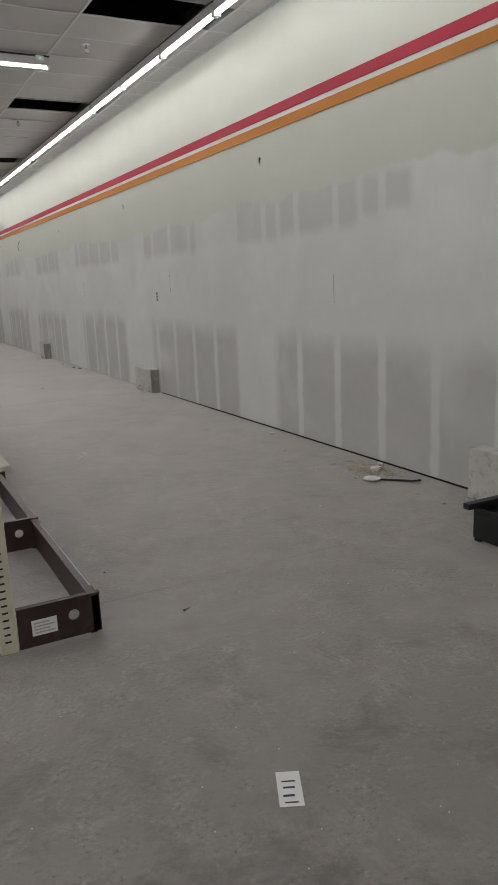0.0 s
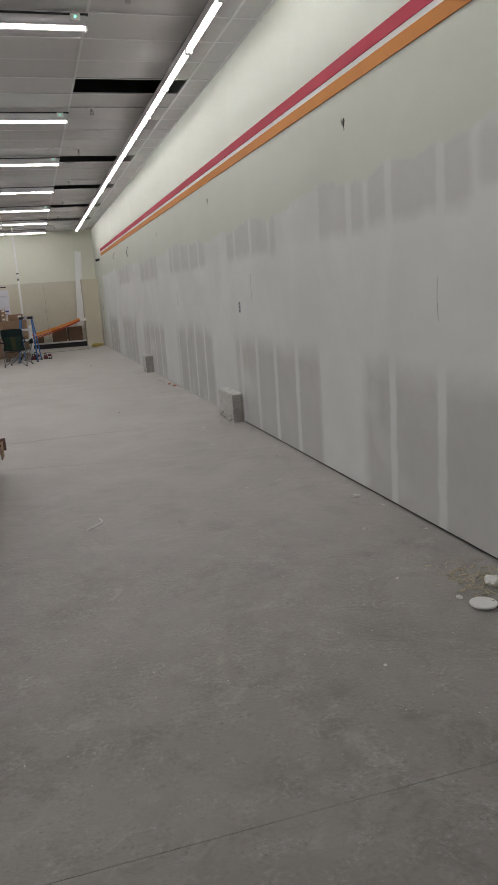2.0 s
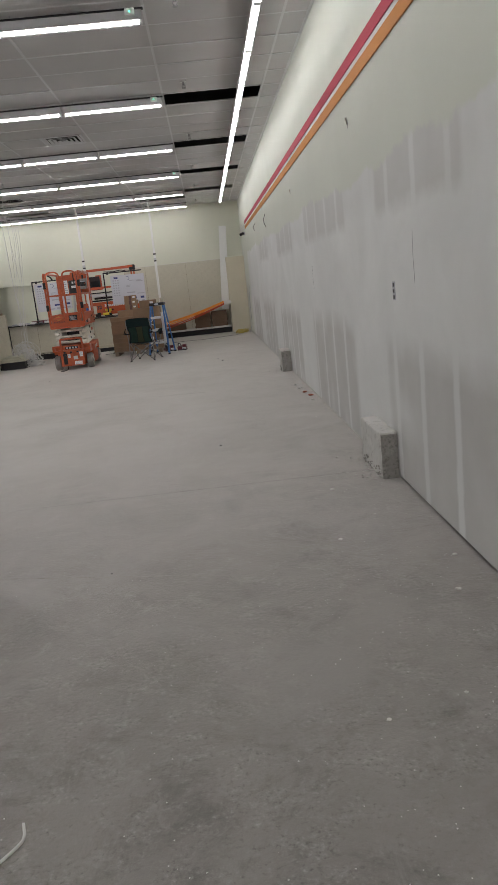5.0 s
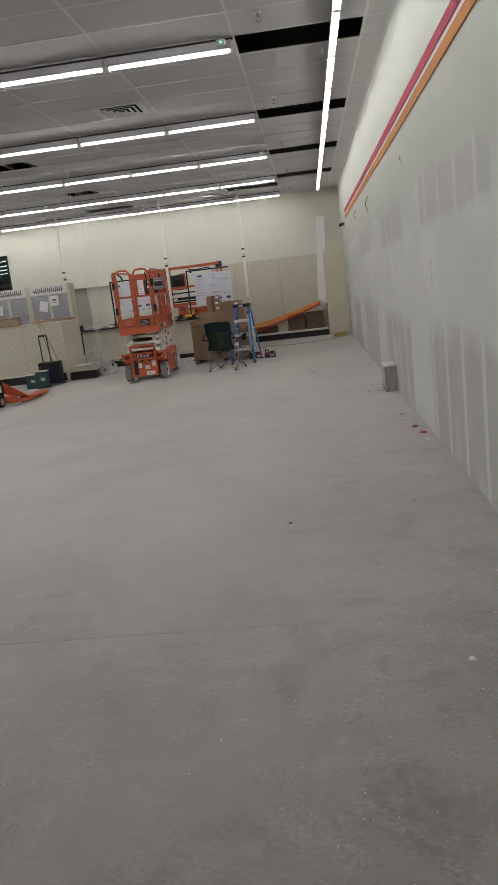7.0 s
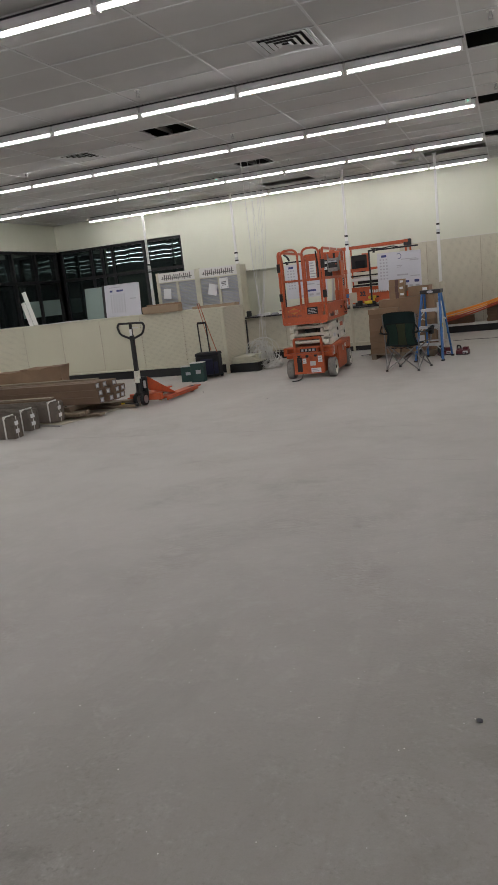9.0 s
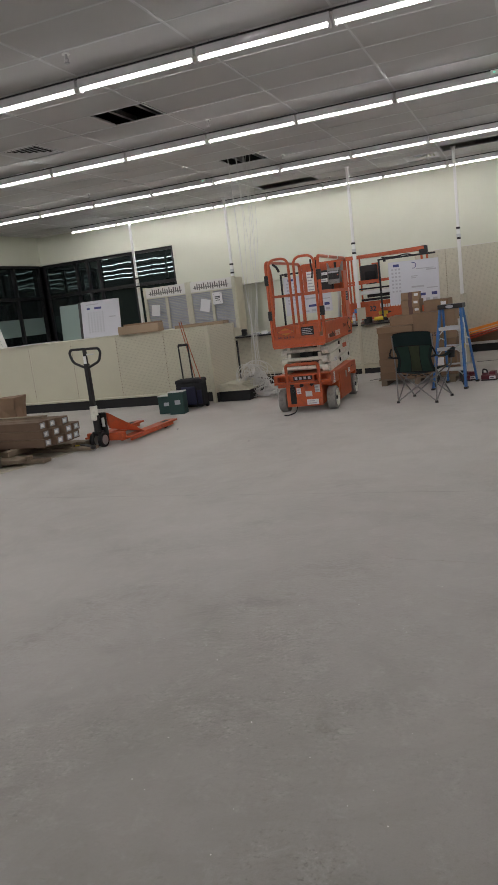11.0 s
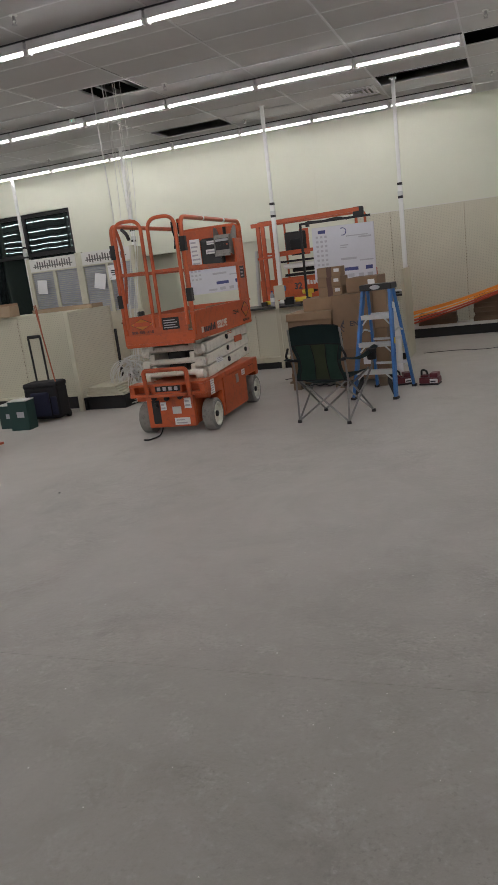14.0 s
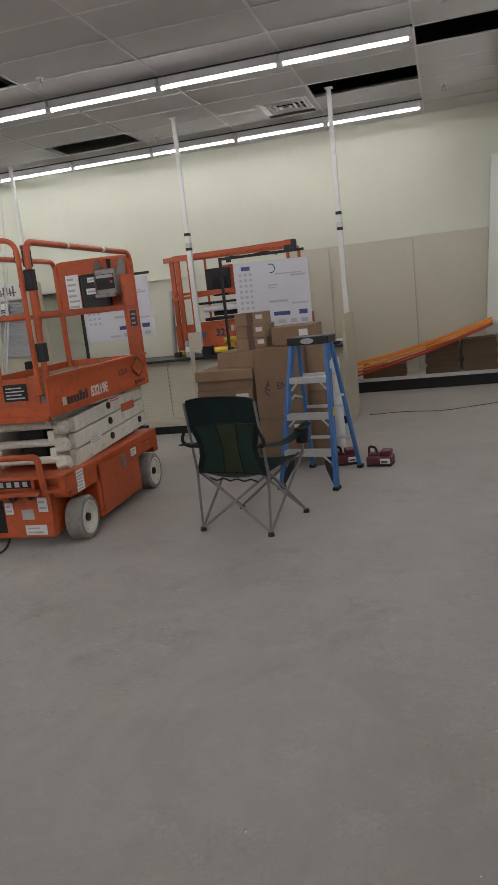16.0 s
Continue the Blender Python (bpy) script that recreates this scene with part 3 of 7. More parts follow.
# ---- lamps ----
def strip_light(length):
    t = thing("strip_light", pose(0, 0, 0), "white linear tube light hung under the ceiling", "ceiling light", "rows of strip lights")
    part("housing", boxes((-length / 2, length / 2, -0.030, 0.030, 0.050, 0.108), bevel=0.004), M["housing"], t, "grey-white sheet steel channel")
    part("reflector", boxes((-length / 2, length / 2, -0.037, -0.034, 0.028, 0.062), (-length / 2, length / 2, 0.034, 0.037, 0.028, 0.062)), M["housing"], t)
    part("rail", boxes((-length / 2 - 0.015, length / 2 + 0.015, -0.02, 0.02, 0.116, 0.128), bevel=0.002), M["black"], t, "dark hanging rail")
    bm = bmesh.new()
    rod(bm, (-length / 2 + 0.03, 0, 0.024), (length / 2 - 0.03, 0, 0.024), 0.0205, 12)
    part("tube", bm, M["lamp"], t, "glowing white tube", True)
    for s in (-1, 1):
        part("end_cap", boxes((s * length / 2 - 0.018 * (s > 0), s * length / 2 + 0.018 * (s < 0), -0.029, 0.029, -0.005, 0.052)), M["white"], t)
        bm = bmesh.new()
        rod(bm, (s * length * 0.4, 0, 0.112), (s * length * 0.4, 0, ZC - 3.64), 0.004, 6)
        part("hanger", bm, M["steel"], t)
    return t


LAMP_Z = 3.64
first = strip_light(1.205)
ROWS_Y = [2.40, 5.38, 8.36, 11.56, 14.47, 17.53, 20.51, 23.52, 26.33, -0.35, -3.35]
made_first = False
for y in ROWS_Y:
    for k in range(8 if y > 26 else 20 if 8 < y < 24 else 10):
        m = pose(3.05 - GX * (k + 0.5), y, LAMP_Z)
        if not made_first:
            first.matrix_basis, made_first = m, True
        else:
            copy_thing(first, m)
for k in range(19):
    copy_thing(first, pose(3.985, 26.15 - GX * (k + 0.5), LAMP_Z, 0, 0, 90))
for x, y in ((3.0, 8.36), (3.0, 11.56), (3.0, 14.47), (3.0, 20.51), (-2.0, 23.52)):
    t = thing("sensor_box", pose(x - 0.06, y - 0.055, LAMP_Z + 0.06), "small white sensor with a green light on a lamp rail", "sensor", "lamp sensors")
    part("body", boxes((-0.04, 0.04, -0.015, 0.015, 0, 0.05), bevel=0.004), M["white"], t)
    bm = bmesh.new()
    rod(bm, (0, -0.018, 0.025), (0, -0.012, 0.025), 0.008, 8)
    part("indicator", bm, M["led"], t, "green light")

# ---- ceiling fittings ----
# light joists seen through the open bays
bm = bmesh.new()
for yc in (19.0, 22.7):
    for x in (-1.55, -1.2, -0.85):
        box(bm, x - 0.02, x + 0.02, yc - 0.6, yc + 0.6, 3.86, 3.92)
structure("roof_joists", bm, M["steel"], "thin grey joists above the open ceiling bays", "ceiling")
def sprinkler(x, y):
    t = thing("sprinkler_head", pose(x, y, ZC - 0.002), "small chrome sprinkler head under the ceiling", "sprinkler", "sprinkler heads")
    bm = bmesh.new()
    rod(bm, (0, 0, -0.004), (0, 0, 0.004), 0.036, 14)
    part("escutcheon", bm, M["white"], t)
    bm = bmesh.new()
    rod(bm, (0, 0, -0.04), (0, 0, 0), 0.012, 8)
    tube(bm, [(0.012, 0, -0.03), (0.02, 0, -0.05), (0.006, 0, -0.07)], 0.004, 6)
    tube(bm, [(-0.012, 0, -0.03), (-0.02, 0, -0.05), (-0.006, 0, -0.07)], 0.004, 6)
    part("body", bm, M["steel"], t)
    bm = bmesh.new()
    rod(bm, (0, 0, -0.076), (0, 0, -0.07), 0.024, 12)
    part("deflector", bm, M["steel"], t)


for x in (3.32, -0.4, -4.1):
    for y in (4.9, 7.95, 11.0, 14.0, 17.0, 20.0, 22.95, 25.9):
        sprinkler(x, 11.45 if y == 11.0 else y)


def vent(x0, x1, yc):
    t = thing("ceiling_vent", pose((x0 + x1) / 2, yc, ZC + 0.002), "white square ceiling air diffuser with stepped louvres", "air vent", "ceiling vents")
    h = 0.295
    # black sheet draws the shade between the louvres
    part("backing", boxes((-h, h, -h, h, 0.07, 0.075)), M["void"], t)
    bm = boxes((-0.305, 0.305, -0.305, -0.272, -0.006, 0.0), (-0.305, 0.305, 0.272, 0.305, -0.006, 0.0), (-0.305, -0.272, -0.272, 0.272, -0.006, 0.0), (0.272, 0.305, -0.272, 0.272, -0.006, 0.0))
    part("frame", bm, M["grid"], t)
    for k, s in enumerate((0.268, 0.204, 0.140, 0.076)):
        bm = bmesh.new()
        w, z0 = 0.040, -0.010 - 0.003 * k
        for a in range(4):
            vs = [(-s, -s, z0), (s, -s, z0), (s - w, -s + w, z0 + 0.012), (-s + w, -s + w, z0 + 0.012)]
            up = [(v[0], v[1], v[2] + 0.003) for v in vs]
            rot = Matrix.Rotation(a * math.pi / 2, 4, "Z")
            q = [bm.verts.new(rot @ Vector(v)) for v in vs + up]
            for f in ((0, 1, 2, 3), (7, 6, 5, 4), (0, 4, 5, 1), (1, 5, 6, 2), (2, 6, 7, 3), (3, 7, 4, 0)):
                bm.faces.new([q[i] for i in f])
        part("slat", bm, M["grid"], t)


for v in VENTS:
    vent(*v)
# ---- scissor lift ----
def sticker(parent, x0, x1, z0, z1, at, lines=3, base="paper", ink="ink_grey", name="decal"):
    """A flat label in the x-z plane of `at` with bars of unreadable print."""
    ob = part(name, boxes((x0, x1, -0.001, 0.001, z0, z1)), M[base], parent, at=at)
    h = (z1 - z0) / (lines * 2 + 1)
    bm = bmesh.new()
    for k in range(lines):
        z = z1 - h * (2 * k + 2)
        box(bm, x0 + (x1 - x0) * 0.1, x1 - (x1 - x0) * random.uniform(0.1, 0.4), -0.0018, -0.0011, z, z + h * 0.8)
    tagged(part("print", bm, M[ink], ob), kind="stuff")
    return ob


SIDE = pose(0, 0, 0, 0, 0, 90)           # x along +y, front face towards +x


def lathe_x(bm, profile, x, y, z, s=1, seg=28):
    """Turns a profile of (along, radius) points about an axis parallel to x."""
    rings = [[bm.verts.new((x + s * u, y + r * math.cos(a), z + r * math.sin(a))) for a in [math.tau * k / seg for k in range(seg)]] for u, r in profile]
    for p, q in zip(rings, rings[1:]):
        for k in range(seg):
            bm.faces.new((p[k], p[(k + 1) % seg], q[(k + 1) % seg], q[k]))
    bm.faces.new(rings[0])
    bm.faces.new(rings[-1][::-1])


def guard_wheel(parent, x, y, s):
    bm = bmesh.new()
    lathe_x(bm, [(-0.06, 0.09), (-0.06, 0.143), (-0.05, 0.155), (0.046, 0.155), (0.06, 0.141), (0.06, 0.118), (0.022, 0.108)], x, y, 0.155, s)
    w = part("wheel", bm, M["tyre"], parent, "scuffed grey solid tyre", True)
    bm = bmesh.new()
    lathe_x(bm, [(0.02, 0.09), (0.0605, 0.1175), (0.0615, 0.108), (0.030, 0.100), (0.027, 0.04), (0.036, 0.036)], x, y, 0.155, s)
    part("rim", bm, M["cream_machine"], w, "dusty cream dished rim", True)
    bm = bmesh.new()
    lathe_x(bm, [(0.03, 0.03), (0.052, 0.028), (0.056, 0.018)], x, y, 0.155, s, 16)
    part("hub", bm, M["black"], w)


def scissor_lift(at):
    t = thing("scissor_lift", at, "worn orange electric scissor lift, lowered, on grey tyres", "scissor lift")
    # chassis with wheel arches
    bm = boxes((-0.245, 0.245, -0.80, 0.80, 0.10, 0.50), bevel=0.01)
    box(bm, -0.375, 0.375, -0.40, 0.40, 0.075, 0.48, 0.012)
    box(bm, -0.375, 0.375, -0.80, 0.80, 0.345, 0.505, 0.012)
    box(bm, -0.375, 0.375, 0.76, 0.86, 0.30, 0.50, 0.01)
    part("chassis", bm, M["orange"], t)
    for s in (-1, 1):
        d = part("side_door", boxes((0.376 if s > 0 else -0.386, 0.386 if s > 0 else -0.376, -0.36, 0.36, 0.10, 0.46), bevel=0.003), M["orange_dark"], t)
        part("latch", boxes((0.387 if s > 0 else -0.391, 0.391 if s > 0 else -0.387, 0.02, 0.10, 0.34, 0.43)), M["steel"], d)
        for y in (-0.63, 0.67):
            guard_wheel(t, s * 0.338, y, s)
    # end plate with the control box
    bm = boxes((-0.245, 0.245, -0.86, -0.80, 0.09, 0.42), bevel=0.008)
    box(bm, -0.39, 0.39, -0.90, -0.72, 0.40, 0.43, 0.006)
    box(bm, -0.39, 0.39, -0.90, -0.72, 0.50, 0.525, 0.006)
    box(bm, -0.39, -0.34, -0.89, -0.73, 0.43, 0.50)
    box(bm, 0.34, 0.39, -0.89, -0.73, 0.43, 0.50)
    box(bm, -0.16, 0.16, -0.885, -0.73, 0.43, 0.52)
    part("end_plate", bm, M["orange"], t)
    part("control_panel", boxes((-0.12, 0.14, -0.889, -0.886, 0.445, 0.505)), M["black"], t)
    bm = boxes(*((-0.1 + 0.06 * k, -0.065 + 0.06 * k, -0.892, -0.8895, 0.455, 0.49) for k in range(4)))
    tagged(part("panel_label", bm, M["ink_grey"], t), kind="stuff")
    part("opening", boxes((-0.19, -0.11, -0.8635, -0.8605, 0.13, 0.36)), M["black"], t)
    part("opening", boxes((0.02, 0.11, -0.8635, -0.8605, 0.22, 0.29)), M["galv"], t)
    for x, z in ((-0.15, 0.385), (-0.02, 0.375), (0.12, 0.385), (-0.15, 0.31)):
        bm = bmesh.new()
        rod(bm, (x, -0.89, z), (x, -0.86, z), 0.024, 14)
        part("knob", bm, M["black_gloss"], t)
    for x0, x1, z0, z1 in ((-0.10, -0.04, 0.26, 0.34), (0.15, 0.22, 0.27, 0.37), (0.03, 0.19, 0.11, 0.18)):
        sticker(t, x0, x1, z0, z1, pose(0, -0.8625, 0), 2)
    bm = bmesh.new()
    tube(bm, rounded([(-0.20, -0.90, 0.40), (-0.20, -0.93, 0.66), (0.24, -0.93, 0.66), (0.24, -0.90, 0.40)], 0.04), 0.022, 8)
    part("ladder_step", bm, M["orange_dark"], t, "worn entry step", True)
    part("ladder_tread", boxes((-0.18, 0.22, -0.95, -0.86, 0.40, 0.43), bevel=0.005), M["orange_dark"], t)
    # folded scissor arms
    for k in range(3):
        z = 0.53 + 0.118 * k
        for s in (-1, 1):
            bm = bmesh.new()
            bar(bm, (s * 0.29, -0.54 + 0.02 * k, z + 0.022), (s * 0.29, 0.80, z + 0.078), 0.05, 0.108, bevel=0.006)
            a = part("scissor_arm", bm, M["cream_machine"], t, "cream painted scissor arm")
            for y in (0.08,) if k else (0.08, 0.66):
                bm = bmesh.new()
                rod(bm, (s * 0.31, y, z + 0.035 + (y + 0.6) * 0.041), (s * 0.328, y, z + 0.035 + (y + 0.6) * 0.041), 0.026, 12)
                part("pivot_pin", bm, M["black"], a)
            bm = bmesh.new()
            bar(bm, (s * 0.21, -0.66, z + 0.09), (s * 0.21, 0.70, z + 0.0), 0.05, 0.085, bevel=0.006)
            part("scissor_arm", bm, M["cream_machine"], t)
        bm = bmesh.new()
        rod(bm, (-0.31, -0.66 + 0.02 * k, z + 0.05), (0.31, -0.66 + 0.02 * k, z + 0.05), 0.027, 12)
        part("cross_tube", bm, M["cream_machine"], t, "", True)
        for s in (-1, 1):
            bm = bmesh.new()
            rod(bm, (s * 0.24, -0.655 + 0.02 * k, z + 0.02), (s * 0.32, -0.655 + 0.02 * k, z + 0.03), 0.044, 16)
            part("link_eye", bm, M["cream_machine"], t, "", True)
    part("hydraulic_cylinder", boxes((-0.1, 0.1, -0.55, 0.5, 0.56, 0.80), bevel=0.03), M["black"], t)
    part("decal", boxes((0.3165, 0.3185, 0.32, 0.58, 0.735, 0.80)), M["jack_red"], t, "red maker's decal")
    sticker(t, -0.30, -0.10, 0.60, 0.66, SIDE @ pose(0, -0.3175, 0), 3)
    sticker(t, 0.10, 0.36, 0.84, 0.885, SIDE @ pose(0, -0.3175, 0), 2, "cream_machine", "jack_red")
    # platform
    PX, Y0, Y1, ZB, ZT, ZR = 0.362, -0.87, 0.88, 0.90, 1.155, 2.01
    part("platform_floor", boxes((-PX + 0.017, PX - 0.017, Y0 + 0.017, Y1 - 0.017, ZB + 0.02, ZB + 0.06)), M["galv"], t)
    bm = boxes((PX - 0.015, PX, Y0, Y1, ZB, ZT), (-PX, -PX + 0.015, Y0, Y1, ZB, ZT), (-PX + 0.015, PX - 0.015, Y1 - 0.015, Y1, ZB, ZT), (-PX + 0.015, PX - 0.015, Y0, Y0 + 0.015, ZB, ZB + 0.10))
    box(bm, -PX + 0.016, PX - 0.016, Y0 - 0.012, Y0 + 0.02, ZB - 0.02, ZB + 0.012)
    box(bm, PX - 0.025, PX + 0.012, Y0, Y1, ZT - 0.012, ZT + 0.012)
    part("toe_board", bm, M["orange"], t)
    bm = boxes((-0.31, 0.30, Y0 - 0.006, Y0 + 0.01, ZB + 0.09, ZB + 0.27), bevel=0.002)
    g = part("gate_panel", bm, M["orange_dark"], t)
    part("gate_label", boxes((0.05, 0.22, Y0 - 0.009, Y0 - 0.0065, ZB + 0.125, ZB + 0.235)), M["black"], g, "black notice plate")
    bm = boxes(*((0.065, 0.20 - 0.02 * (k % 2), Y0 - 0.0105, Y0 - 0.0092, ZB + 0.14 + 0.022 * k, ZB + 0.148 + 0.022 * k) for k in range(4)))
    part("gate_label_print", bm, M["ink_grey"], g)

    def diamond(x, z, w, h, at):
        bm = bmesh.new()
        vs = [bm.verts.new((x + sx * w, -0.0002, z + sz * h)) for sx, sz in ((-1, 0), (0, -1), (1, 0), (0, 1))]
        bm.faces.new(vs)
        bmesh.ops.solidify(bm, geom=bm.faces[:], thickness=0.0006)
        d = part("diamond_decal", bm, M["yellow_decal"], t, "orange-yellow diamond-shaped maker's mark", at=at)
        bm = bmesh.new()
        for sx, sz, dx, dz in ((-w, 0, 0, h), (0, h, w, 0), (w, 0, 0, -h), (0, -h, -w, 0)):
            bar(bm, (x + sx, -0.0012, z + sz), (x + dx, -0.0012, z + dz), 0.0012, 0.008, up=(0, 1, 0))
        part("outline", bm, M["ink"], d)
        part("name_bar", boxes((x - w * 0.72, x + w * 0.72, -0.002, -0.0012, z - h * 0.36, z + h * 0.36)), M["jack_red"], d, "red name bar")
        pick_text("800-400-1610", 0.040, M["ink"], d, pose(x, -0.0005, z - h * 1.45, 90, 0, 0), "number_lettering", "black telephone number")

    diamond(-0.16, ZB + 0.195, 0.115, 0.052, pose(0, Y0 - 0.008, 0))
    diamond(0.645, ZB + 0.165, 0.135, 0.082, SIDE @ pose(0, -PX - 0.0135, 0))
    # side name: bars for the maker, letters for the model
    part("maker_dot", boxes((-0.70, -0.645, -0.0005, 0.0005, 0.952, 1.006)), M["offwhite"], t, at=SIDE @ pose(0, -PX - 0.001, 0))
    bm = boxes(*((-0.63 + 0.046 * k, -0.594 + 0.046 * k, -0.0005, 0.0005, 0.950 - 0.012 * (k == 7), 0.998 + (0.0, 0.0, 0.0, 0.0, 0.02, 0.0, 0.02)[k % 7]) for k in range(7)))
    tagged(part("maker_bars", bm, M["ink"], t, at=SIDE @ pose(0, -PX - 0.001, 0)), kind="stuff")
    pick_text("S3219E", 0.098, M["offwhite"], t, SIDE @ pose(-0.115, -PX - 0.001, 0.979, 90, 0, 0), "model_lettering", "white model number S3219E", bold=0.004)
    pick_text("225141", 0.062, M["ink"], t, SIDE @ pose(0.36, -PX - 0.001, 1.055, 90, 0, 0), "fleet_number", "black fleet number 225141", bold=0.001)
    sticker(t, -0.71, -0.60, 0.355, 0.50, SIDE @ pose(0, -0.3775, 0), 6)
    sticker(t, 0.22, 0.33, 0.385, 0.445, SIDE @ pose(0, -0.3885, 0), 2)
    sticker(t, 0.46, 0.76, 0.435, 0.455, SIDE @ pose(0, -0.3775, 0), 1, "orange", "ink")
    sticker(t, 0.66, 0.80, 1.40, 1.53, SIDE @ pose(0, -PX - 0.0015, 0), 3, "ink", "ink_grey")
    # guard rails
    r = 0.021
    for s in (-1, 1):
        x = s * (PX - 0.012)
        bm = bmesh.new()
        tube(bm, rounded([(x, Y0 + 0.03, ZT - 0.2), (x, Y0 + 0.03, ZR), (x, Y1 - 0.03, ZR), (x, Y1 - 0.03, ZT - 0.2)], 0.09), r, 10)
        part("side_rail", bm, M["orange"], t, "", True)
        bm = bmesh.new()
        bar(bm, (x, Y0 + 0.03, 1.56), (x, Y1 - 0.03, 1.56), 0.03, 0.035)
        part("mid_rail", bm, M["orange_dark"], t)
        if s > 0:
            bm = boxes((x - 0.012, x + 0.012, Y1 - 0.28, Y1 - 0.04, ZT, 1.83), bevel=0.006)
            part("rail_plate", bm, M["orange"], t)
        for z0, z1 in ((1.71, 1.84), (1.26, 1.38)):
            part("grip_sleeve", boxes((x - 0.028, x + 0.028, Y0, Y0 + 0.06, z0, z1), bevel=0.006), M["black"], t)
    for a, b in ((-0.305, -0.035), (0.035, 0.305)):
        bm = bmesh.new()
        tube(bm, rounded([(a, Y0, ZT - 0.1), (a, Y0, ZR + 0.02), (b, Y0, ZR + 0.02), (b, Y0, ZT - 0.1)], 0.11, 8), 0.017, 10)
        part("gate_rail", bm, M["orange"], t, "arched tube gate rail", True)
        bm = bmesh.new()
        bar(bm, (a, Y0, 1.56), (b, Y0, 1.56), 0.022, 0.026)
        part("gate_mid_rail", bm, M["orange_dark"], t)
    bm = bmesh.new()
    tube(bm, rounded([(-PX + 0.03, Y1 - 0.05, ZT - 0.1), (-PX + 0.03, Y1 - 0.05, ZR - 0.03), (PX - 0.03, Y1 - 0.05, ZR - 0.03), (PX - 0.03, Y1 - 0.05, ZT - 0.1)], 0.06), r, 10)
    bar(bm, (-PX + 0.03, Y1 - 0.05, 1.56), (PX - 0.03, Y1 - 0.05, 1.56), 0.03, 0.035)
    part("end_rail", bm, M["orange"], t, "", True)
    part("document_panel", boxes((-0.30, 0.32, Y1 - 0.08, Y1 - 0.07, 1.54, 1.97), bevel=0.003), M["orange_dark"], t)
    sticker(t, -0.24, -0.12, 1.58, 1.88, pose(0, Y1 - 0.082, 0), 6)
    part("document_case", boxes((-0.10, 0.17, Y1 - 0.12, Y1 - 0.081, 1.55, 1.87), bevel=0.03), M["black_gloss"], t)
    sticker(t, -0.02, 0.09, 1.80, 1.84, pose(0, Y1 - 0.1225, 0), 1)
    sticker(t, -0.04, 0.09, 1.70, 1.75, pose(0, Y1 - 0.1225, 0), 1)
    CB = pose(0.062, 0.19, 0.02)
    c = part("control_box", boxes((0.085, 0.262, 0.36, 0.56, 1.66, 1.86), bevel=0.012), M["box_grey"], t, "scuffed grey control box with switches and a joystick", at=CB)
    part("control_face", boxes((0.095, 0.252, 0.350, 0.359, 1.70, 1.82), bevel=0.002), M["black_gloss"], c)
    part("control_ledge", boxes((0.09, 0.258, 0.31, 0.358, 1.635, 1.665), bevel=0.004), M["box_grey"], c)
    part("control_label", boxes((0.10, 0.247, 0.347, 0.3495, 1.79, 1.815)), M["ink_grey"], c)
    for k in range(4):
        bm = bmesh.new()
        rod(bm, (0.112 + 0.04 * k, 0.335, 1.755), (0.112 + 0.04 * k, 0.350, 1.755), 0.009, 10)
        part("switch", bm, M["jack_red" if k == 3 else "black"], c)
    bm = bmesh.new()
    rod(bm, (0.19, 0.43, 1.85), (0.19, 0.43, 1.94), 0.014, 10, 0.02)
    part("joystick", bm, M["black"], c)
    for x, lean in ((0.080, -0.02), (0.268, 0.02)):
        bm = bmesh.new()
        vs = [bm.verts.new((x + lean * max(0.0, z - 1.85) / 0.1, y, z)) for y, z in ((0.36, 1.65), (0.56, 1.62), (0.57, 1.86), (0.55, 1.93), (0.50, 1.95), (0.44, 1.94), (0.39, 1.88), (0.35, 1.76))]
        bm.faces.new(vs)
        bmesh.ops.solidify(bm, geom=bm.faces[:], thickness=0.007)
        part("guard_plate", bm, M["box_grey"], c, "bent grey steel side guard")
    bm = bmesh.new()
    tube(bm, rounded([(0.24, -0.78, 1.98), (0.24, -0.78, 1.9), (0.25, -0.76, 1.84), (0.24, -0.78, 1.74)], 0.03), 0.012, 6)
    part("lanyard_clip", bm, M["black"], t)
    bm = bmesh.new()
    tube(bm, rounded([(-0.26, -0.8, 1.97), (-0.2, -0.84, 1.93), (-0.17, -0.86, 1.87)], 0.03), 0.016, 6)
    part("gate_latch", bm, M["black"], t)
    for y, w in ((-0.30, 0.03), (0.28, 0.05)):
        bm = bmesh.new()
        rod(bm, (PX - 0.012, y, ZR), (PX - 0.012, y + w, ZR), 0.0235, 10)
        part("tape_band", bm, M["offwhite"], t, "worn white tape band")
    for s in (-1, 1):
        bm = bmesh.new()
        tube(bm, rounded([(s * (PX - 0.045), Y0 + 0.05, ZR - 0.02), (s * (PX - 0.05), Y0 + 0.12, ZR - 0.16), (s * (PX - 0.045), Y0 + 0.14, 1.60), (s * (PX - 0.045), Y0 + 0.06, 1.30)], 0.10), 0.016, 8)
        part("gate_spring_rail", bm, M["orange_dark"], t, "bent inner gate tube", True)
    part("hinge_block", boxes((PX - 0.06, PX - 0.03, Y0 + 0.05, Y0 + 0.13, ZR - 0.15, ZR - 0.03), bevel=0.008), M["black"], t, "black hinge clamp")
    # trailing charger lead
    bm = bmesh.new()
    tube(bm, rounded([(-0.12, -0.82, 0.10), (-0.12, -0.9, 0.02), (-0.2, -1.02, 0.008), (-0.26, -1.0, 0.008)], 0.06), 0.008, 6)
    part("lead", bm, M["black"], t)
    return t


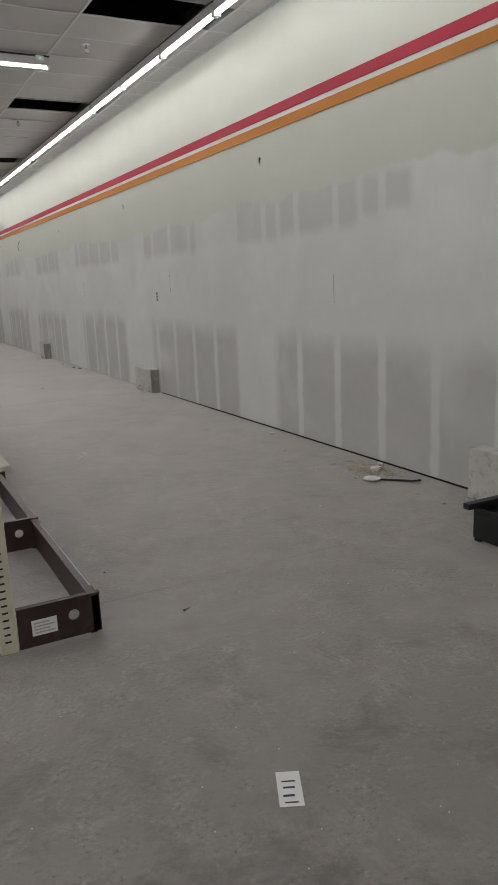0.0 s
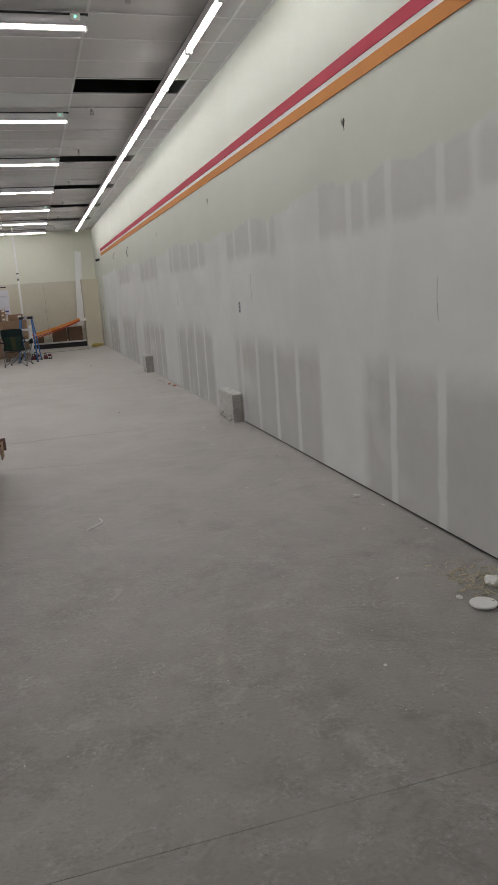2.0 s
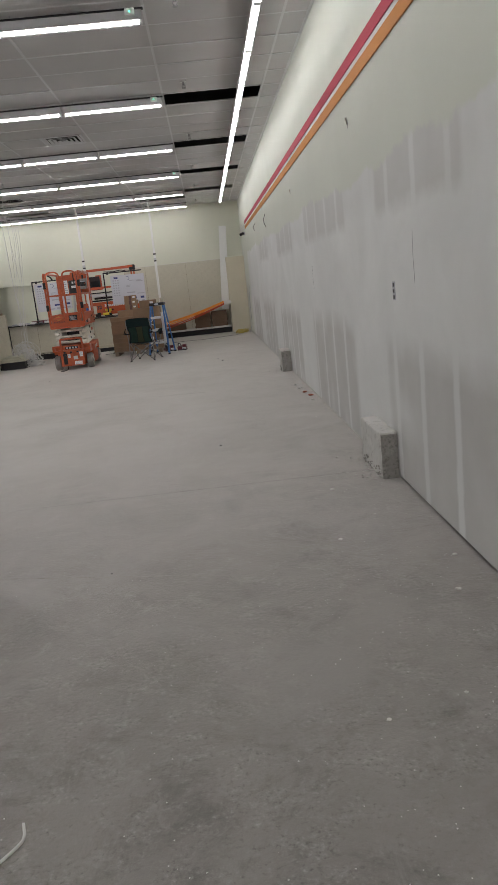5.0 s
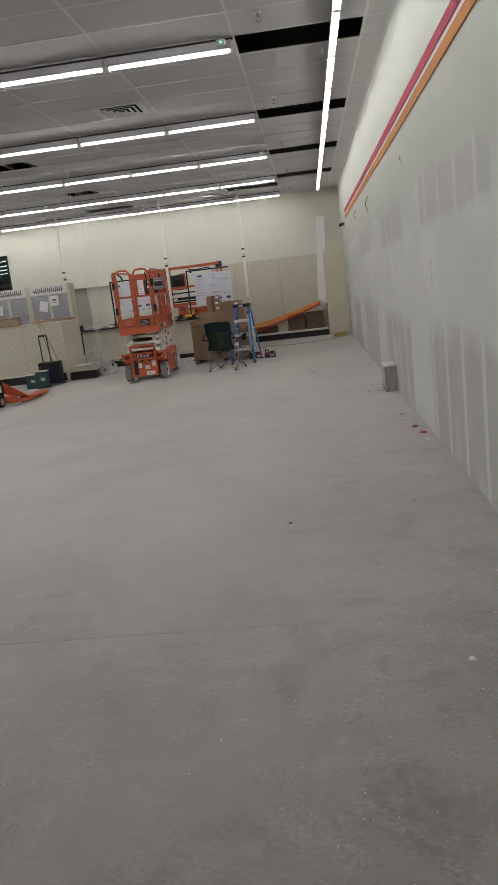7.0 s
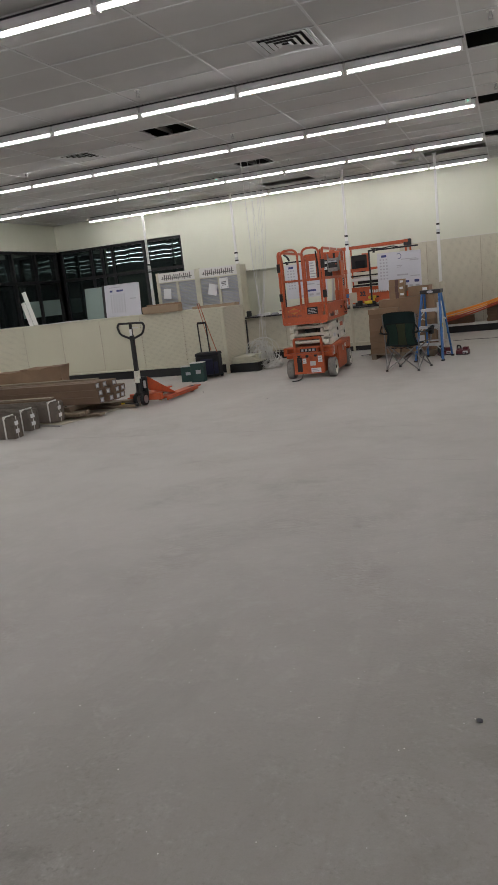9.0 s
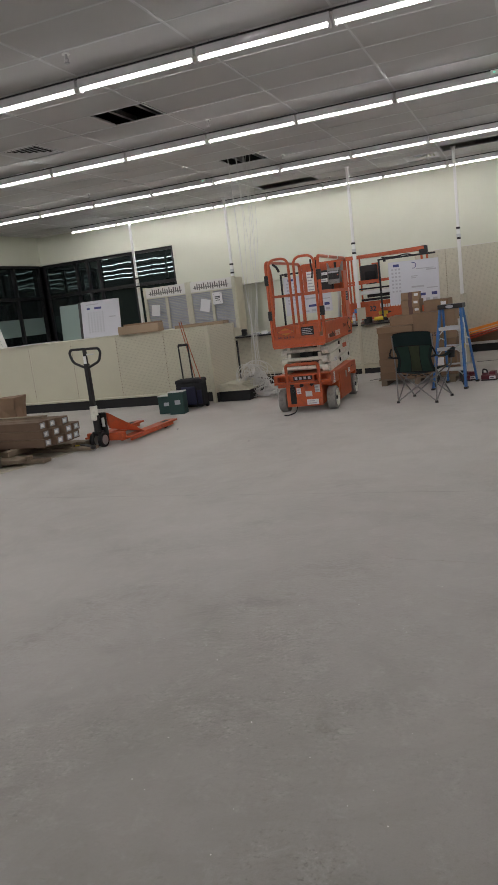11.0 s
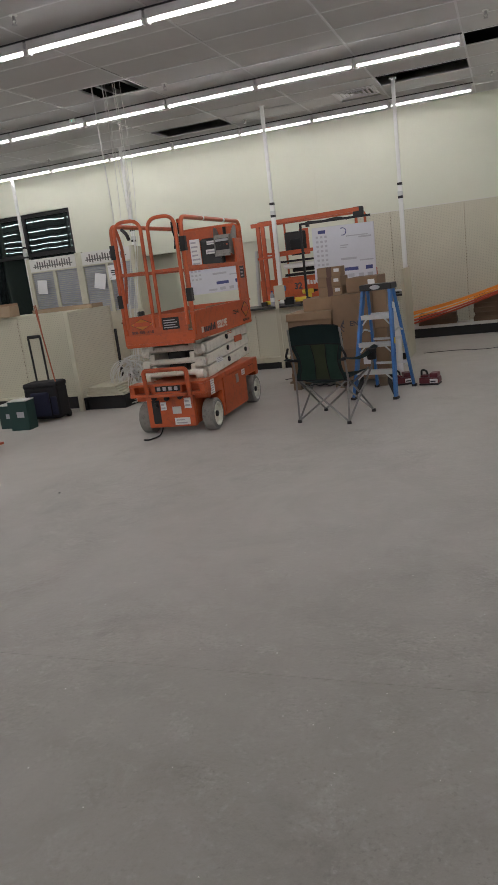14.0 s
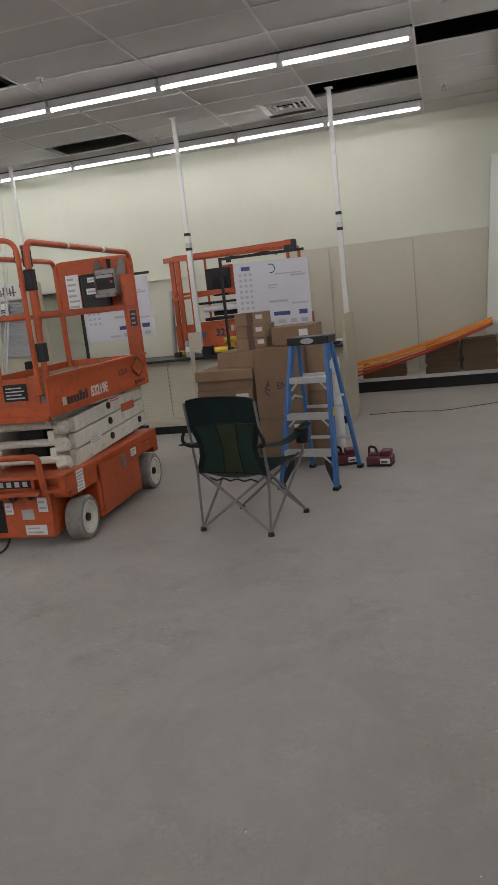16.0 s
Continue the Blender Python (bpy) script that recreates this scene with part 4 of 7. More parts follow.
LIFT = pose(0.338, 21.19, 0, 0, 0, 1.8)
scissor_lift(LIFT)
t = thing("carton", LIFT @ pose(-0.02, 0.25, 0.961), "open brown cardboard carton lying on the lift platform", "box")
part("body", boxes((-0.2, 0.2, -0.35, 0.3, 0, 0.16), bevel=0.006), M["card"], t)
part("flap", boxes((0.2, 0.205, -0.3, 0.28, 0.03, 0.20)), M["card_light"], t)


def second_lift(at):
    """The raised rails of another lift that stands behind the counter."""
    t = thing("scissor_lift", at, "orange scissor lift parked behind the counter", "scissor lift")
    part("base", boxes((-0.85, 0.85, -0.35, 0.35, 0.12, 0.55), bevel=0.02), M["orange"], t)
    for x in (-0.6, 0.6):
        for y in (-0.36, 0.36):
            bm = bmesh.new()
            rod(bm, (x, y - 0.06, 0.155), (x, y + 0.06, 0.155), 0.155, 24)
            part("wheel", bm, M["tyre"], t)
    for k in range(3):
        part("scissor_arm", boxes((-0.75, 0.75, -0.3, 0.3, 0.56 + 0.12 * k, 0.66 + 0.12 * k), bevel=0.01), M["cream_machine"], t)
    part("platform", boxes((-0.87, 0.87, -0.36, 0.36, 0.94, 1.0), (-0.87, 0.87, -0.365, -0.35, 0.96, 1.28), (-0.87, 0.87, 0.35, 0.365, 0.96, 1.28), bevel=0.003), M["orange"], t)
    bm = boxes((-0.62, -0.56, -0.0005, 0.0005, 1.09, 1.17), (-0.54, -0.46, -0.0005, 0.0005, 1.09, 1.17))
    part("blue_marking", bm, M["blue"], t, "pale blue first letters of a marking", at=pose(0, -0.367, 0))
    pick_text("32", 0.13, M["ink"], t, pose(-0.25, -0.3665, 1.14, 90, 0, 0), "model_lettering", "black model number 32", bold=0.005)
    bm = boxes(*((-0.10 + 0.05 * k, -0.065 + 0.05 * k, -0.0005, 0.0005, 1.15, 1.21 if k else 1.225) for k in range(11)))
    tagged(part("name_bars", bm, M["offwhite"], t, at=pose(0, -0.367, 0)), kind="stuff")
    for y in (-0.34, 0.34):
        bm = bmesh.new()
        tube(bm, rounded([(-0.84, y, 1.2), (-0.84, y, 2.16), (0.74, y, 2.16), (0.74, y, 1.2)], 0.06), 0.022, 8)
        bar(bm, (-0.84, y, 1.68), (0.74, y, 1.68), 0.03, 0.035)
        part("side_rail", bm, M["orange"], t, "", True)
        for x in (-0.60,):
            bm = bmesh.new()
            rod(bm, (x, y, 1.2), (x, y, 2.15), 0.018, 8)
            part("post", bm, M["orange"], t)
    for k, (x, w, mt) in enumerate(((-0.83, 0.05, "orange_dark"), (-0.77, 0.06, "jack_red"))):
        part("folded_post", boxes((x, x + w, -0.40 + 0.015 * k, -0.36 + 0.015 * k, 0.98, 2.13 - 0.02 * k), bevel=0.004), M[mt], t, "worn folded rail post")
    bm = bmesh.new()
    bar(bm, (-0.92, -0.38, 2.13), (0.80, -0.36, 2.165), 0.05, 0.06, bevel=0.006)
    part("folded_rail", bm, M["orange"], t, "orange square rail folded flat")
    bm = bmesh.new()
    bar(bm, (-0.86, -0.39, 1.62), (0.60, -0.36, 1.69), 0.03, 0.035)
    part("folded_rail", bm, M["jack_red"], t)
    bm = bmesh.new()
    tube(bm, rounded([(0.0, -0.40, 2.08), (0.25, -0.41, 2.06), (0.48, -0.40, 2.09), (0.62, -0.41, 2.04)], 0.08), 0.012, 6)
    part("lead", bm, M["black"], t, "", True)
    d = part("document_case", boxes((-0.60, -0.24, 0.27, 0.335, 1.66, 2.0), bevel=0.03), M["black_gloss"], t)
    part("back_plate", boxes((-0.36, -0.20, 0.336, 0.345, 1.62, 2.03), bevel=0.004), M["jack_red"], d)
    part("case_pocket", boxes((-0.50, -0.26, 0.20, 0.27, 1.62, 1.88), bevel=0.03), M["black_nylon"], d)
    part("rail_clamp", boxes((0.70, 0.86, -0.38, -0.30, 2.06, 2.2), bevel=0.02), M["black_gloss"], t)
    part("tool_tray", boxes((-0.5, 0.7, -0.2, 0.3, 1.3, 1.34), (-0.4, 0.6, -0.1, 0.2, 1.36, 1.42), (-0.55, 0.5, -0.3, 0.1, 1.52, 1.55), bevel=0.004), M["black"], t)
    part("rolled_plan", boxes((-0.5, 0.6, -0.28, -0.15, 1.42, 1.50), bevel=0.03), M["paper"], t)
    bm = bmesh.new()
    rod(bm, (-0.95, -0.3, 0.9), (-0.9, -0.3, 1.75), 0.03, 12)
    part("mast", bm, M["galv"], t)
    return t


second_lift(pose(0.60, 25.75, 0, 0, 0, -1))


# ---- pallet jack ----
def pallet_jack(at):
    t = thing("pallet_jack", at, "orange-red hand pallet truck with an upright black handle", "pallet jack")
    for s in (-1, 1):
        bm = boxes((s * 0.27 - 0.08, s * 0.27 + 0.08, 0.18, 1.30, 0.06, 0.088), bevel=0.006)
        box(bm, s * 0.27 - 0.08, s * 0.27 - 0.06, 0.18, 1.25, 0.03, 0.06)
        box(bm, s * 0.27 + 0.06, s * 0.27 + 0.08, 0.18, 1.25, 0.03, 0.06)
        vs = box(bm, s * 0.27 - 0.06, s * 0.27 + 0.06, 1.30, 1.40, 0.058, 0.08)
        f = part("fork", bm, M["jack_red"], t, "worn orange-red fork")
        part("roller_slot", boxes((s * 0.27 - 0.035, s * 0.27 + 0.035, 1.08, 1.24, 0.0885, 0.090)), M["black"], f)
        bm = bmesh.new()
        rod(bm, (s * 0.27 - 0.04, 1.12, 0.037), (s * 0.27 + 0.04, 1.12, 0.037), 0.037, 16)
        part("roller", bm, M["rubber"], f)
        bm = bmesh.new()
        low = [bm.verts.new(v) for v in ((s * 0.05, 0.075, 0.42), (s * 0.12, 0.08, 0.41), (s * 0.35, 0.50, 0.088), (s * 0.19, 0.53, 0.088), (s * 0.06, 0.16, 0.20))]
        bm.faces.new(low)
        bmesh.ops.solidify(bm, geom=bm.faces[:], thickness=0.014)
        part("gusset", bm, M["jack_red"], t, "slanted orange-red side plate")
    bm = boxes((-0.27, 0.27, 0.12, 0.20, 0.05, 0.15), bevel=0.01)
    part("crosshead", bm, M["jack_red"], t)
    part("load_backrest", boxes((-0.10, 0.10, 0.055, 0.085, 0.12, 0.42), bevel=0.01), M["black_gloss"], t)
    bm = bmesh.new()
    rod(bm, (0, 0, 0.18), (0, 0, 0.40), 0.045, 18)
    rod(bm, (0, 0.0, 0.40), (0, 0.0, 0.46), 0.032, 16)
    box(bm, -0.06, 0.06, -0.05, 0.05, 0.15, 0.20, 0.01)
    part("pump", bm, M["black_gloss"], t, "", True)
    bm = bmesh.new()
    rod(bm, (0.08, 0.02, 0.25), (0.08, 0.02, 0.36), 0.02, 12)
    part("ram", bm, M["alu"], t, "", True)
    for s in (-1, 1):
        bm = bmesh.new()
        rod(bm, (s * 0.035, 0, 0.09), (s * 0.085, 0, 0.09), 0.09, 26)
        w = part("steer_wheel", bm, M["rubber"], t, "", True)
        bm = bmesh.new()
        rod(bm, (s * 0.03, 0, 0.09), (s * 0.09, 0, 0.09), 0.06, 20)
        part("rim", bm, M["galv"], w)
    lean = pose(0, -0.02, 0.44, 2, 1.5, 0)
    h = part("handle_shaft", boxes((-0.028, 0.028, -0.028, 0.028, 0, 0.60), bevel=0.008), M["black_gloss"], t, at=lean)
    part("handle_foot", boxes((-0.036, 0.036, -0.036, 0.036, -0.1, 0.08), bevel=0.01), M["cream_machine"], t, "pale scuffed handle foot", at=lean)
    bm = bmesh.new()
    tube(bm, rounded([(0, 0, 0.54), (-0.19, 0, 0.62), (-0.225, 0, 0.73), (-0.20, 0, 0.775), (0.20, 0, 0.775), (0.225, 0, 0.73), (0.19, 0, 0.62), (0, 0, 0.54)], 0.05, 6), 0.016, 10)
    part("handle_loop", bm, M["black_gloss"], t, "black triangular grip loop", True, at=lean)
    part("grip_stem", boxes((-0.022, 0.022, -0.016, 0.016, 0.58, 0.775), bevel=0.006), M["black_gloss"], t, at=lean)
    part("lever", boxes((0.01, 0.12, -0.01, 0.01, 0.70, 0.715), bevel=0.004), M["galv"], t, at=lean)
    part("label", boxes((-0.02, 0.02, -0.0195, -0.0175, 0.60, 0.69)), M["paper"], t, at=lean)
    return t


pallet_jack(pose(-1.80, 18.66, 0, 0, 0, -2))


# ---- folding chair ----
def camp_chair(at):
    t = thing("camp_chair", at, "dark green folding camp chair with grey tube legs", "chair")
    W, D, S = 0.265, 0.26, 0.42
    r = 0.0095
    for s in (-1, 1):
        bm = bmesh.new()
        rod(bm, (s * W, -D, 0.01), (s * (W + 0.01), -D + 0.03, 0.46), r, 8)
        part("rear_upright", bm, M["chair_tube"], t, "", True)
        bm = bmesh.new()
        rod(bm, (s * (W + 0.01), -D + 0.03, 0.40), (s * (W + 0.004), -D - 0.045, 0.89), r, 8)
        part("back_post", bm, M["chair_tube"], t, "", True)
        for a, b, y in ((s * W, -s * W, -D),):
            bm = bmesh.new()
            rod(bm, (a, -D, 0.02), (b, -D + 0.06, S - 0.01), r, 8)
            part("cross_leg", bm, M["chair_tube"], t, "", True)
            bm = bmesh.new()
            rod(bm, (a, D, 0.02), (b, D - 0.04, S + 0.02), r, 8)
            part("cross_leg", bm, M["chair_tube"], t, "", True)
        bm = bmesh.new()
        rod(bm, (s * W, -D, 0.02), (s * (W + 0.02), D - 0.02, S + 0.02), r, 8)
        part("side_leg", bm, M["chair_tube"], t, "", True)
        bm = bmesh.new()
        rod(bm, (s * W, D, 0.02), (s * (W + 0.01), -D + 0.03, S), r, 8)
        part("side_leg", bm, M["chair_tube"], t, "", True)
        bm = bmesh.new()
        rod(bm, (s * (W + 0.02), D - 0.02, S), (s * (W + 0.05), D - 0.02, 0.62), r, 8)
        part("arm_post", bm, M["chair_tube"], t, "", True)
        for y in (-D, D):
            bm = bmesh.new()
            rod(bm, (s * W, y, 0.0), (s * W, y, 0.028), 0.023, 12, 0.018)
            part("foot", bm, M["black"], t)
        # arm sling, sagging
        bm = bmesh.new()
        rows = []
        for i in range(9):
            u = i / 8
            y = -D - 0.07 + u * (2 * D + 0.12)
            z = 0.62 - 0.05 * math.sin(u * math.pi) + 0.02 * u
            x = s * (W + 0.035)
            rows.append([bm.verts.new((x + s * o, y, z + dz)) for o, dz in ((-0.035, -0.006), (0.0, 0.008), (0.04, -0.012))])
        for a, b in zip(rows, rows[1:]):
            for k in range(2):
                bm.faces.new((a[k], a[k + 1], b[k + 1], b[k]))
        bmesh.ops.solidify(bm, geom=bm.faces[:], thickness=0.006)
        part("armrest", bm, M["green_fabric"], t, "", True)
    bm = bmesh.new()
    rod(bm, (W + 0.05, D - 0.06, 0.52), (W + 0.05, D - 0.06, 0.62), 0.04, 16, 0.048)
    part("cup_holder", bm, M["black_nylon"], t)

    def cloth(name, f, nu, nv, mat, thick=0.006, u0=0.0, u1=1.0, v0=0.0, v1=1.0):
        bm = bmesh.new()
        g = [[bm.verts.new(f(u0 + (u1 - u0) * i / nu, v0 + (v1 - v0) * j / nv)) for j in range(nv + 1)] for i in range(nu + 1)]
        for i in range(nu):
            for j in range(nv):
                bm.faces.new((g[i][j], g[i + 1][j], g[i + 1][j + 1], g[i][j + 1]))
        bmesh.ops.solidify(bm, geom=bm.faces[:], thickness=thick)
        return part(name, bm, mat, t, "", True)

    def back(u, v):
        x = (u - 0.5) * 2 * (W + 0.012) * (1.0 - 0.17 * math.sin(math.pi * min(1.0, v * 1.45)) ** 1.3 + 0.02 * max(0.0, v - 0.5)) * (1 - 0.10 * max(0.0, (v - 0.86) / 0.14) ** 2)
        sag = -0.07 * (1 - (2 * u - 1) ** 2) * (1 - 0.5 * v)
        crease = 0.006 * math.sin(u * 17 + v * 5)
        return (x, -D - 0.065 * v + 0.03 - sag * 0.6 + crease, S - 0.02 + 0.52 * v + (0.018 * (1 - (2 * u - 1) ** 4) - 0.018) * v)

    cloth("back_panel", back, 16, 8, M["green_fabric"], v0=0.66)
    cloth("back_border", back, 2, 8, M["green_fabric"], v1=0.66, u1=0.07)
    cloth("back_border", back, 2, 8, M["green_fabric"], v1=0.66, u0=0.93)
    cloth("back_side", back, 4, 8, M["green_mesh"], v1=0.66, u0=0.07, u1=0.36)
    cloth("back_side", back, 4, 8, M["green_mesh"], v1=0.66, u0=0.64, u1=0.93)
    cloth("back_mesh", back, 6, 8, M["olive_mesh"], v1=0.66, u0=0.36, u1=0.64)
    for u, v0, v1 in ((0.36, 0.0, 0.66), (0.64, 0.0, 0.66), (0.07, 0.0, 0.66), (0.93, 0.0, 0.66)):
        bm = bmesh.new()
        tube(bm, [Vector(back(u, v0 + (v1 - v0) * i / 12)) + Vector((0, -0.004, 0)) for i in range(13)], 0.004, 5)
        part("seam", bm, M["black_nylon"], t, "", True)
    for v in (0.0, 0.66, 1.0):
        bm = bmesh.new()
        tube(bm, [Vector(back(i / 16, v)) + Vector((0, -0.004, 0)) for i in range(17)], 0.005, 5)
        part("seam", bm, M["black_nylon"], t, "", True)
    for s in (-1, 1):
        bm = bmesh.new()
        tube(bm, rounded([(s * (W + 0.012), -D - 0.06, 0.72), (s * (W + 0.05), -D - 0.05, 0.64), (s * (W + 0.03), -D - 0.03, 0.60), (s * (W - 0.05), -D + 0.01, 0.59)], 0.04), 0.011, 6)
        part("arm_strap", bm, M["black_nylon"], t, "", True)
    bm = bmesh.new()
    tube(bm, [(W * (-0.7 + 0.2 * i), -D + 0.04, S - 0.055 - 0.016 * (i % 2)) for i in range(8)], 0.006, 5)
    part("webbing", bm, M["black_nylon"], t, "", True)
    cloth("seat", lambda u, v: ((u - 0.5) * 2 * (W + 0.01), -D + 0.03 + v * (2 * D - 0.04), S + 0.02 * v - 0.075 * (1 - (2 * u - 1) ** 2) * (0.6 + 0.4 * math.sin(v * math.pi))), 12, 8, M["green_fabric"])
    return t


camp_chair(pose(1.860, 20.86, 0, 0, 0, -15.5))


# ---- step ladder ----
def step_ladder(at):
    t = thing("step_ladder", at, "blue fibreglass step ladder with aluminium treads, open", "ladder")
    H = 1.13
    for s in (-1, 1):
        bm = bmesh.new()
        bar(bm, (s * 0.23, -0.345, 0.0), (s * 0.145, -0.05, H), 0.03, 0.075, up=(0, -1, 0.3), bevel=0.004)
        part("front_rail", bm, M["blue"], t)
        bm = bmesh.new()
        bar(bm, (s * 0.215, 0.345, 0.0), (s * 0.14, 0.06, H), 0.025, 0.045, up=(0, 1, 0.3), bevel=0.004)
        part("rear_rail", bm, M["blue"], t)
        part("foot", boxes((s * 0.232 - 0.024, s * 0.232 + 0.024, -0.39, -0.305, 0.0, 0.028), bevel=0.005), M["black"], t)
        part("foot", boxes((s * 0.217 - 0.025, s * 0.217 + 0.025, 0.315, 0.375, 0.0, 0.03), bevel=0.005), M["black"], t)
        bm = bmesh.new()
        bar(bm, (s * 0.185, -0.17, 0.66), (s * 0.185, 0.0, 0.70), 0.006, 0.018)
        bar(bm, (s * 0.185, 0.0, 0.70), (s * 0.18, 0.17, 0.66), 0.006, 0.018)
        part("spreader", bm, M["alu"], t)
        bm = bmesh.new()
        tube(bm, rounded([(s * 0.2, -0.26, 0.28), (s * 0.14, -0.28, 0.2), (s * 0.222, -0.335, 0.05)], 0.08), 0.024, 8)
        part("foot_brace", bm, M["black"], t)
    for z in (0.29, 0.57, 0.85):
        k = z / H
        w, y = 0.23 - 0.085 * k - 0.012, -0.345 + 0.295 * k
        tr = part("tread", boxes((-w, w, y - 0.045, y + 0.04, z - 0.012, z + 0.012), (-w, w, y - 0.045, y - 0.038, z - 0.035, z - 0.012), bevel=0.002), M["alu"], t, "ribbed aluminium tread")
        bm = bmesh.new()
        for s in (-1, 1):
            bar(bm, (s * w * 0.96, y - 0.03, z - 0.09), (s * w * 0.55, y - 0.03, z - 0.015), 0.016, 0.004, up=(0, 1, 0))
        part("tread_brace", bm, M["alu"], tr)
        yr = 0.345 - 0.285 * k
        wr = 0.215 - 0.075 * k
        part("rear_bar", boxes((-wr, wr, yr - 0.012, yr + 0.012, z - 0.012, z + 0.012)), M["alu"], t)
    c = part("top_cap", boxes((-0.175, 0.175, -0.10, 0.10, H - 0.02, H + 0.045), bevel=0.012), M["black_gloss"], t, "black plastic top cap")
    bm = bmesh.new()
    rod(bm, (0, 0, 0), (0, 0, 0.001), 0.055, 24)
    bmesh.ops.scale(bm, vec=(1, 0.42, 1), verts=bm.verts)
    part("badge", bm, M["ink_grey"], c, at=pose(0, -0.102, H + 0.012, 90, 0, 0))
    part("warning_label", boxes((-0.001, 0.001, -0.02, 0.02, -0.12, 0.12)), M["yellow"], t, "yellow warning label", at=pose(0.198 + 0.004, -0.2, 0.50, -14, 0, 0))
    part("spec_label", boxes((-0.001, 0.001, -0.02, 0.02, -0.08, 0.08)), M["paper"], t, at=pose(0.171 + 0.004, -0.095, 0.90, -14, 0, 0))
    return t


step_ladder(pose(2.155, 21.985, 0, 0, 0, -10))
# ---- shop counters and shelving ----
def peg_run(name, at, length, height, deck, label, peg, steel, bays, top=None, depth=0.6, group="", cuts=None):
    """A run of shop gondola seen from its front: kick plate, deck, uprights and one back panel for each bay. x along the run, front at y = 0."""
    t = thing(name, at, label, "shop shelving", group)
    part("kick_plate", boxes((0, length, 0.03, 0.05, 0.0, deck - 0.03)), M["black"], t, "black kick plate")
    part("deck", boxes((0, length, 0.0, depth, deck - 0.03, deck), bevel=0.003), M[steel], t)
    y = depth - 0.05
    cuts = cuts or [length * k / bays for k in range(bays + 1)]
    for k in range(bays):
        part("back_panel", boxes((cuts[k] + 0.012, cuts[k + 1] - 0.012, y, y + 0.008, deck, height - 0.012)), M[peg[k % len(peg)]], t)
    for k in range(bays + 1):
        u = part("upright", boxes((max(0, cuts[k] - 0.011), min(length, cuts[k] + 0.011), y - 0.004, y + 0.03, 0, height - 0.013)), M["sand"], t)
        bm = bmesh.new()
        z = deck + 0.05
        while z < height - 0.08:
            box(bm, max(0, cuts[k] - 0.003), min(length, cuts[k] + 0.003), y - 0.0052, y - 0.0042, z, z + 0.018)
            z += 0.05
        tagged(part("slots", bm, M["black"], u), kind="stuff")
    if top:
        part("top_shelf", boxes((-0.01, length + 0.01, y - 0.01, depth + top[1], height - 0.012, height + 0.012), bevel=0.003), M[top[0]], t)
    else:
        part("top_rail", boxes((0, length, y - 0.006, y + 0.03, height - 0.012, height)), M[steel], t)
    return t


# long counter with an end panel
CX0, CX1, CY = -7.24, -1.66, 22.10
peg_run("counter_gondola", pose(CX0, CY - 0.02, 0), CX1 - CX0, 1.235, 0.19, "ivory shop counter with perforated panels and black kick plate", ["peg", "panel", "panel", "panel", "peg", "peg"], "ivory", 6, ("ivory", 0.55), 0.14)
t = thing("counter_end", pose(-1.62, 21.88, 0, 0, 0, -6.5), "ivory perforated end panel with a narrow post closing the counter", "shop shelving")
part("post", boxes((-0.05, 0.012, -0.02, 0.02, 0, 1.238), bevel=0.004), M["ivory"], t)
part("panel", boxes((-0.012, 0.012, 0.021, 0.82, 0.16, 1.228), bevel=0.003), M["peg_tan"], t, "perforated tan side panel")
part("panel_edge", boxes((-0.02, 0.02, 0.821, 0.85, 0.12, 1.228), bevel=0.003), M["sand"], t)
part("back_upright", boxes((-0.01, 0.03, 0.86, 0.90, 0.0, 0.93), bevel=0.003), M["black"], t, "black upright behind the panel")
part("kick_plate", boxes((-0.03, 0.02, 0.05, 0.82, 0.0, 0.158)), M["black"], t)
part("top_trim", boxes((-0.06, 0.016, 0.021, 0.85, 1.2285, 1.242)), M["ivory"], t)
t = thing("shelf_stack", pose(-1.47, 22.2, 0), "stack of ivory metal shelves leaning on a black base", "shelves")
part("base", boxes((-0.11, 0.42, -0.25, 0.45, 0, 0.17), bevel=0.01), M["black"], t)
for k in range(5):
    part("shelf", boxes((-0.1 + 0.01 * k, 0.44 - 0.03 * k, -0.3 + 0.02 * (k % 2), 0.4, 0.172 + 0.024 * k, 0.192 + 0.024 * k), bevel=0.002), M["ivory"], t)
t = thing("back_counter", pose(-6.6, 23.2, 0), "plain ivory cabinet run behind the counter", "cabinet")
part("body", boxes((0, 4.2, 0, 0.7, 0, 1.18), bevel=0.01), M["ivory"], t)
part("top", boxes((-0.02, 4.22, -0.02, 0.72, 1.181, 1.21), bevel=0.004), M["sand"], t)

# carton, boards and papers on the counter
t = thing("carton", pose(-2.99, 22.08, 1.248, 0, 0, 2), "long flat open cardboard tray on the counter", "box")
part("body", boxes((-0.39, 0.38, 0.0, 0.2, 0, 0.14), bevel=0.004), M["card_pale"], t)
part("flap", boxes((-0.38, 0.37, 0.2, 0.205, 0.02, 0.17)), M["card"], t)
t = thing("carton_sheet", pose(-1.95, 22.3, 1.248, 0, 0, 4), "flat cardboard sheet edge on the counter", "cardboard")
part("sheet", boxes((-0.45, 0.42, 0.0, 0.3, 0, 0.05), bevel=0.004), M["card_pale"], t)


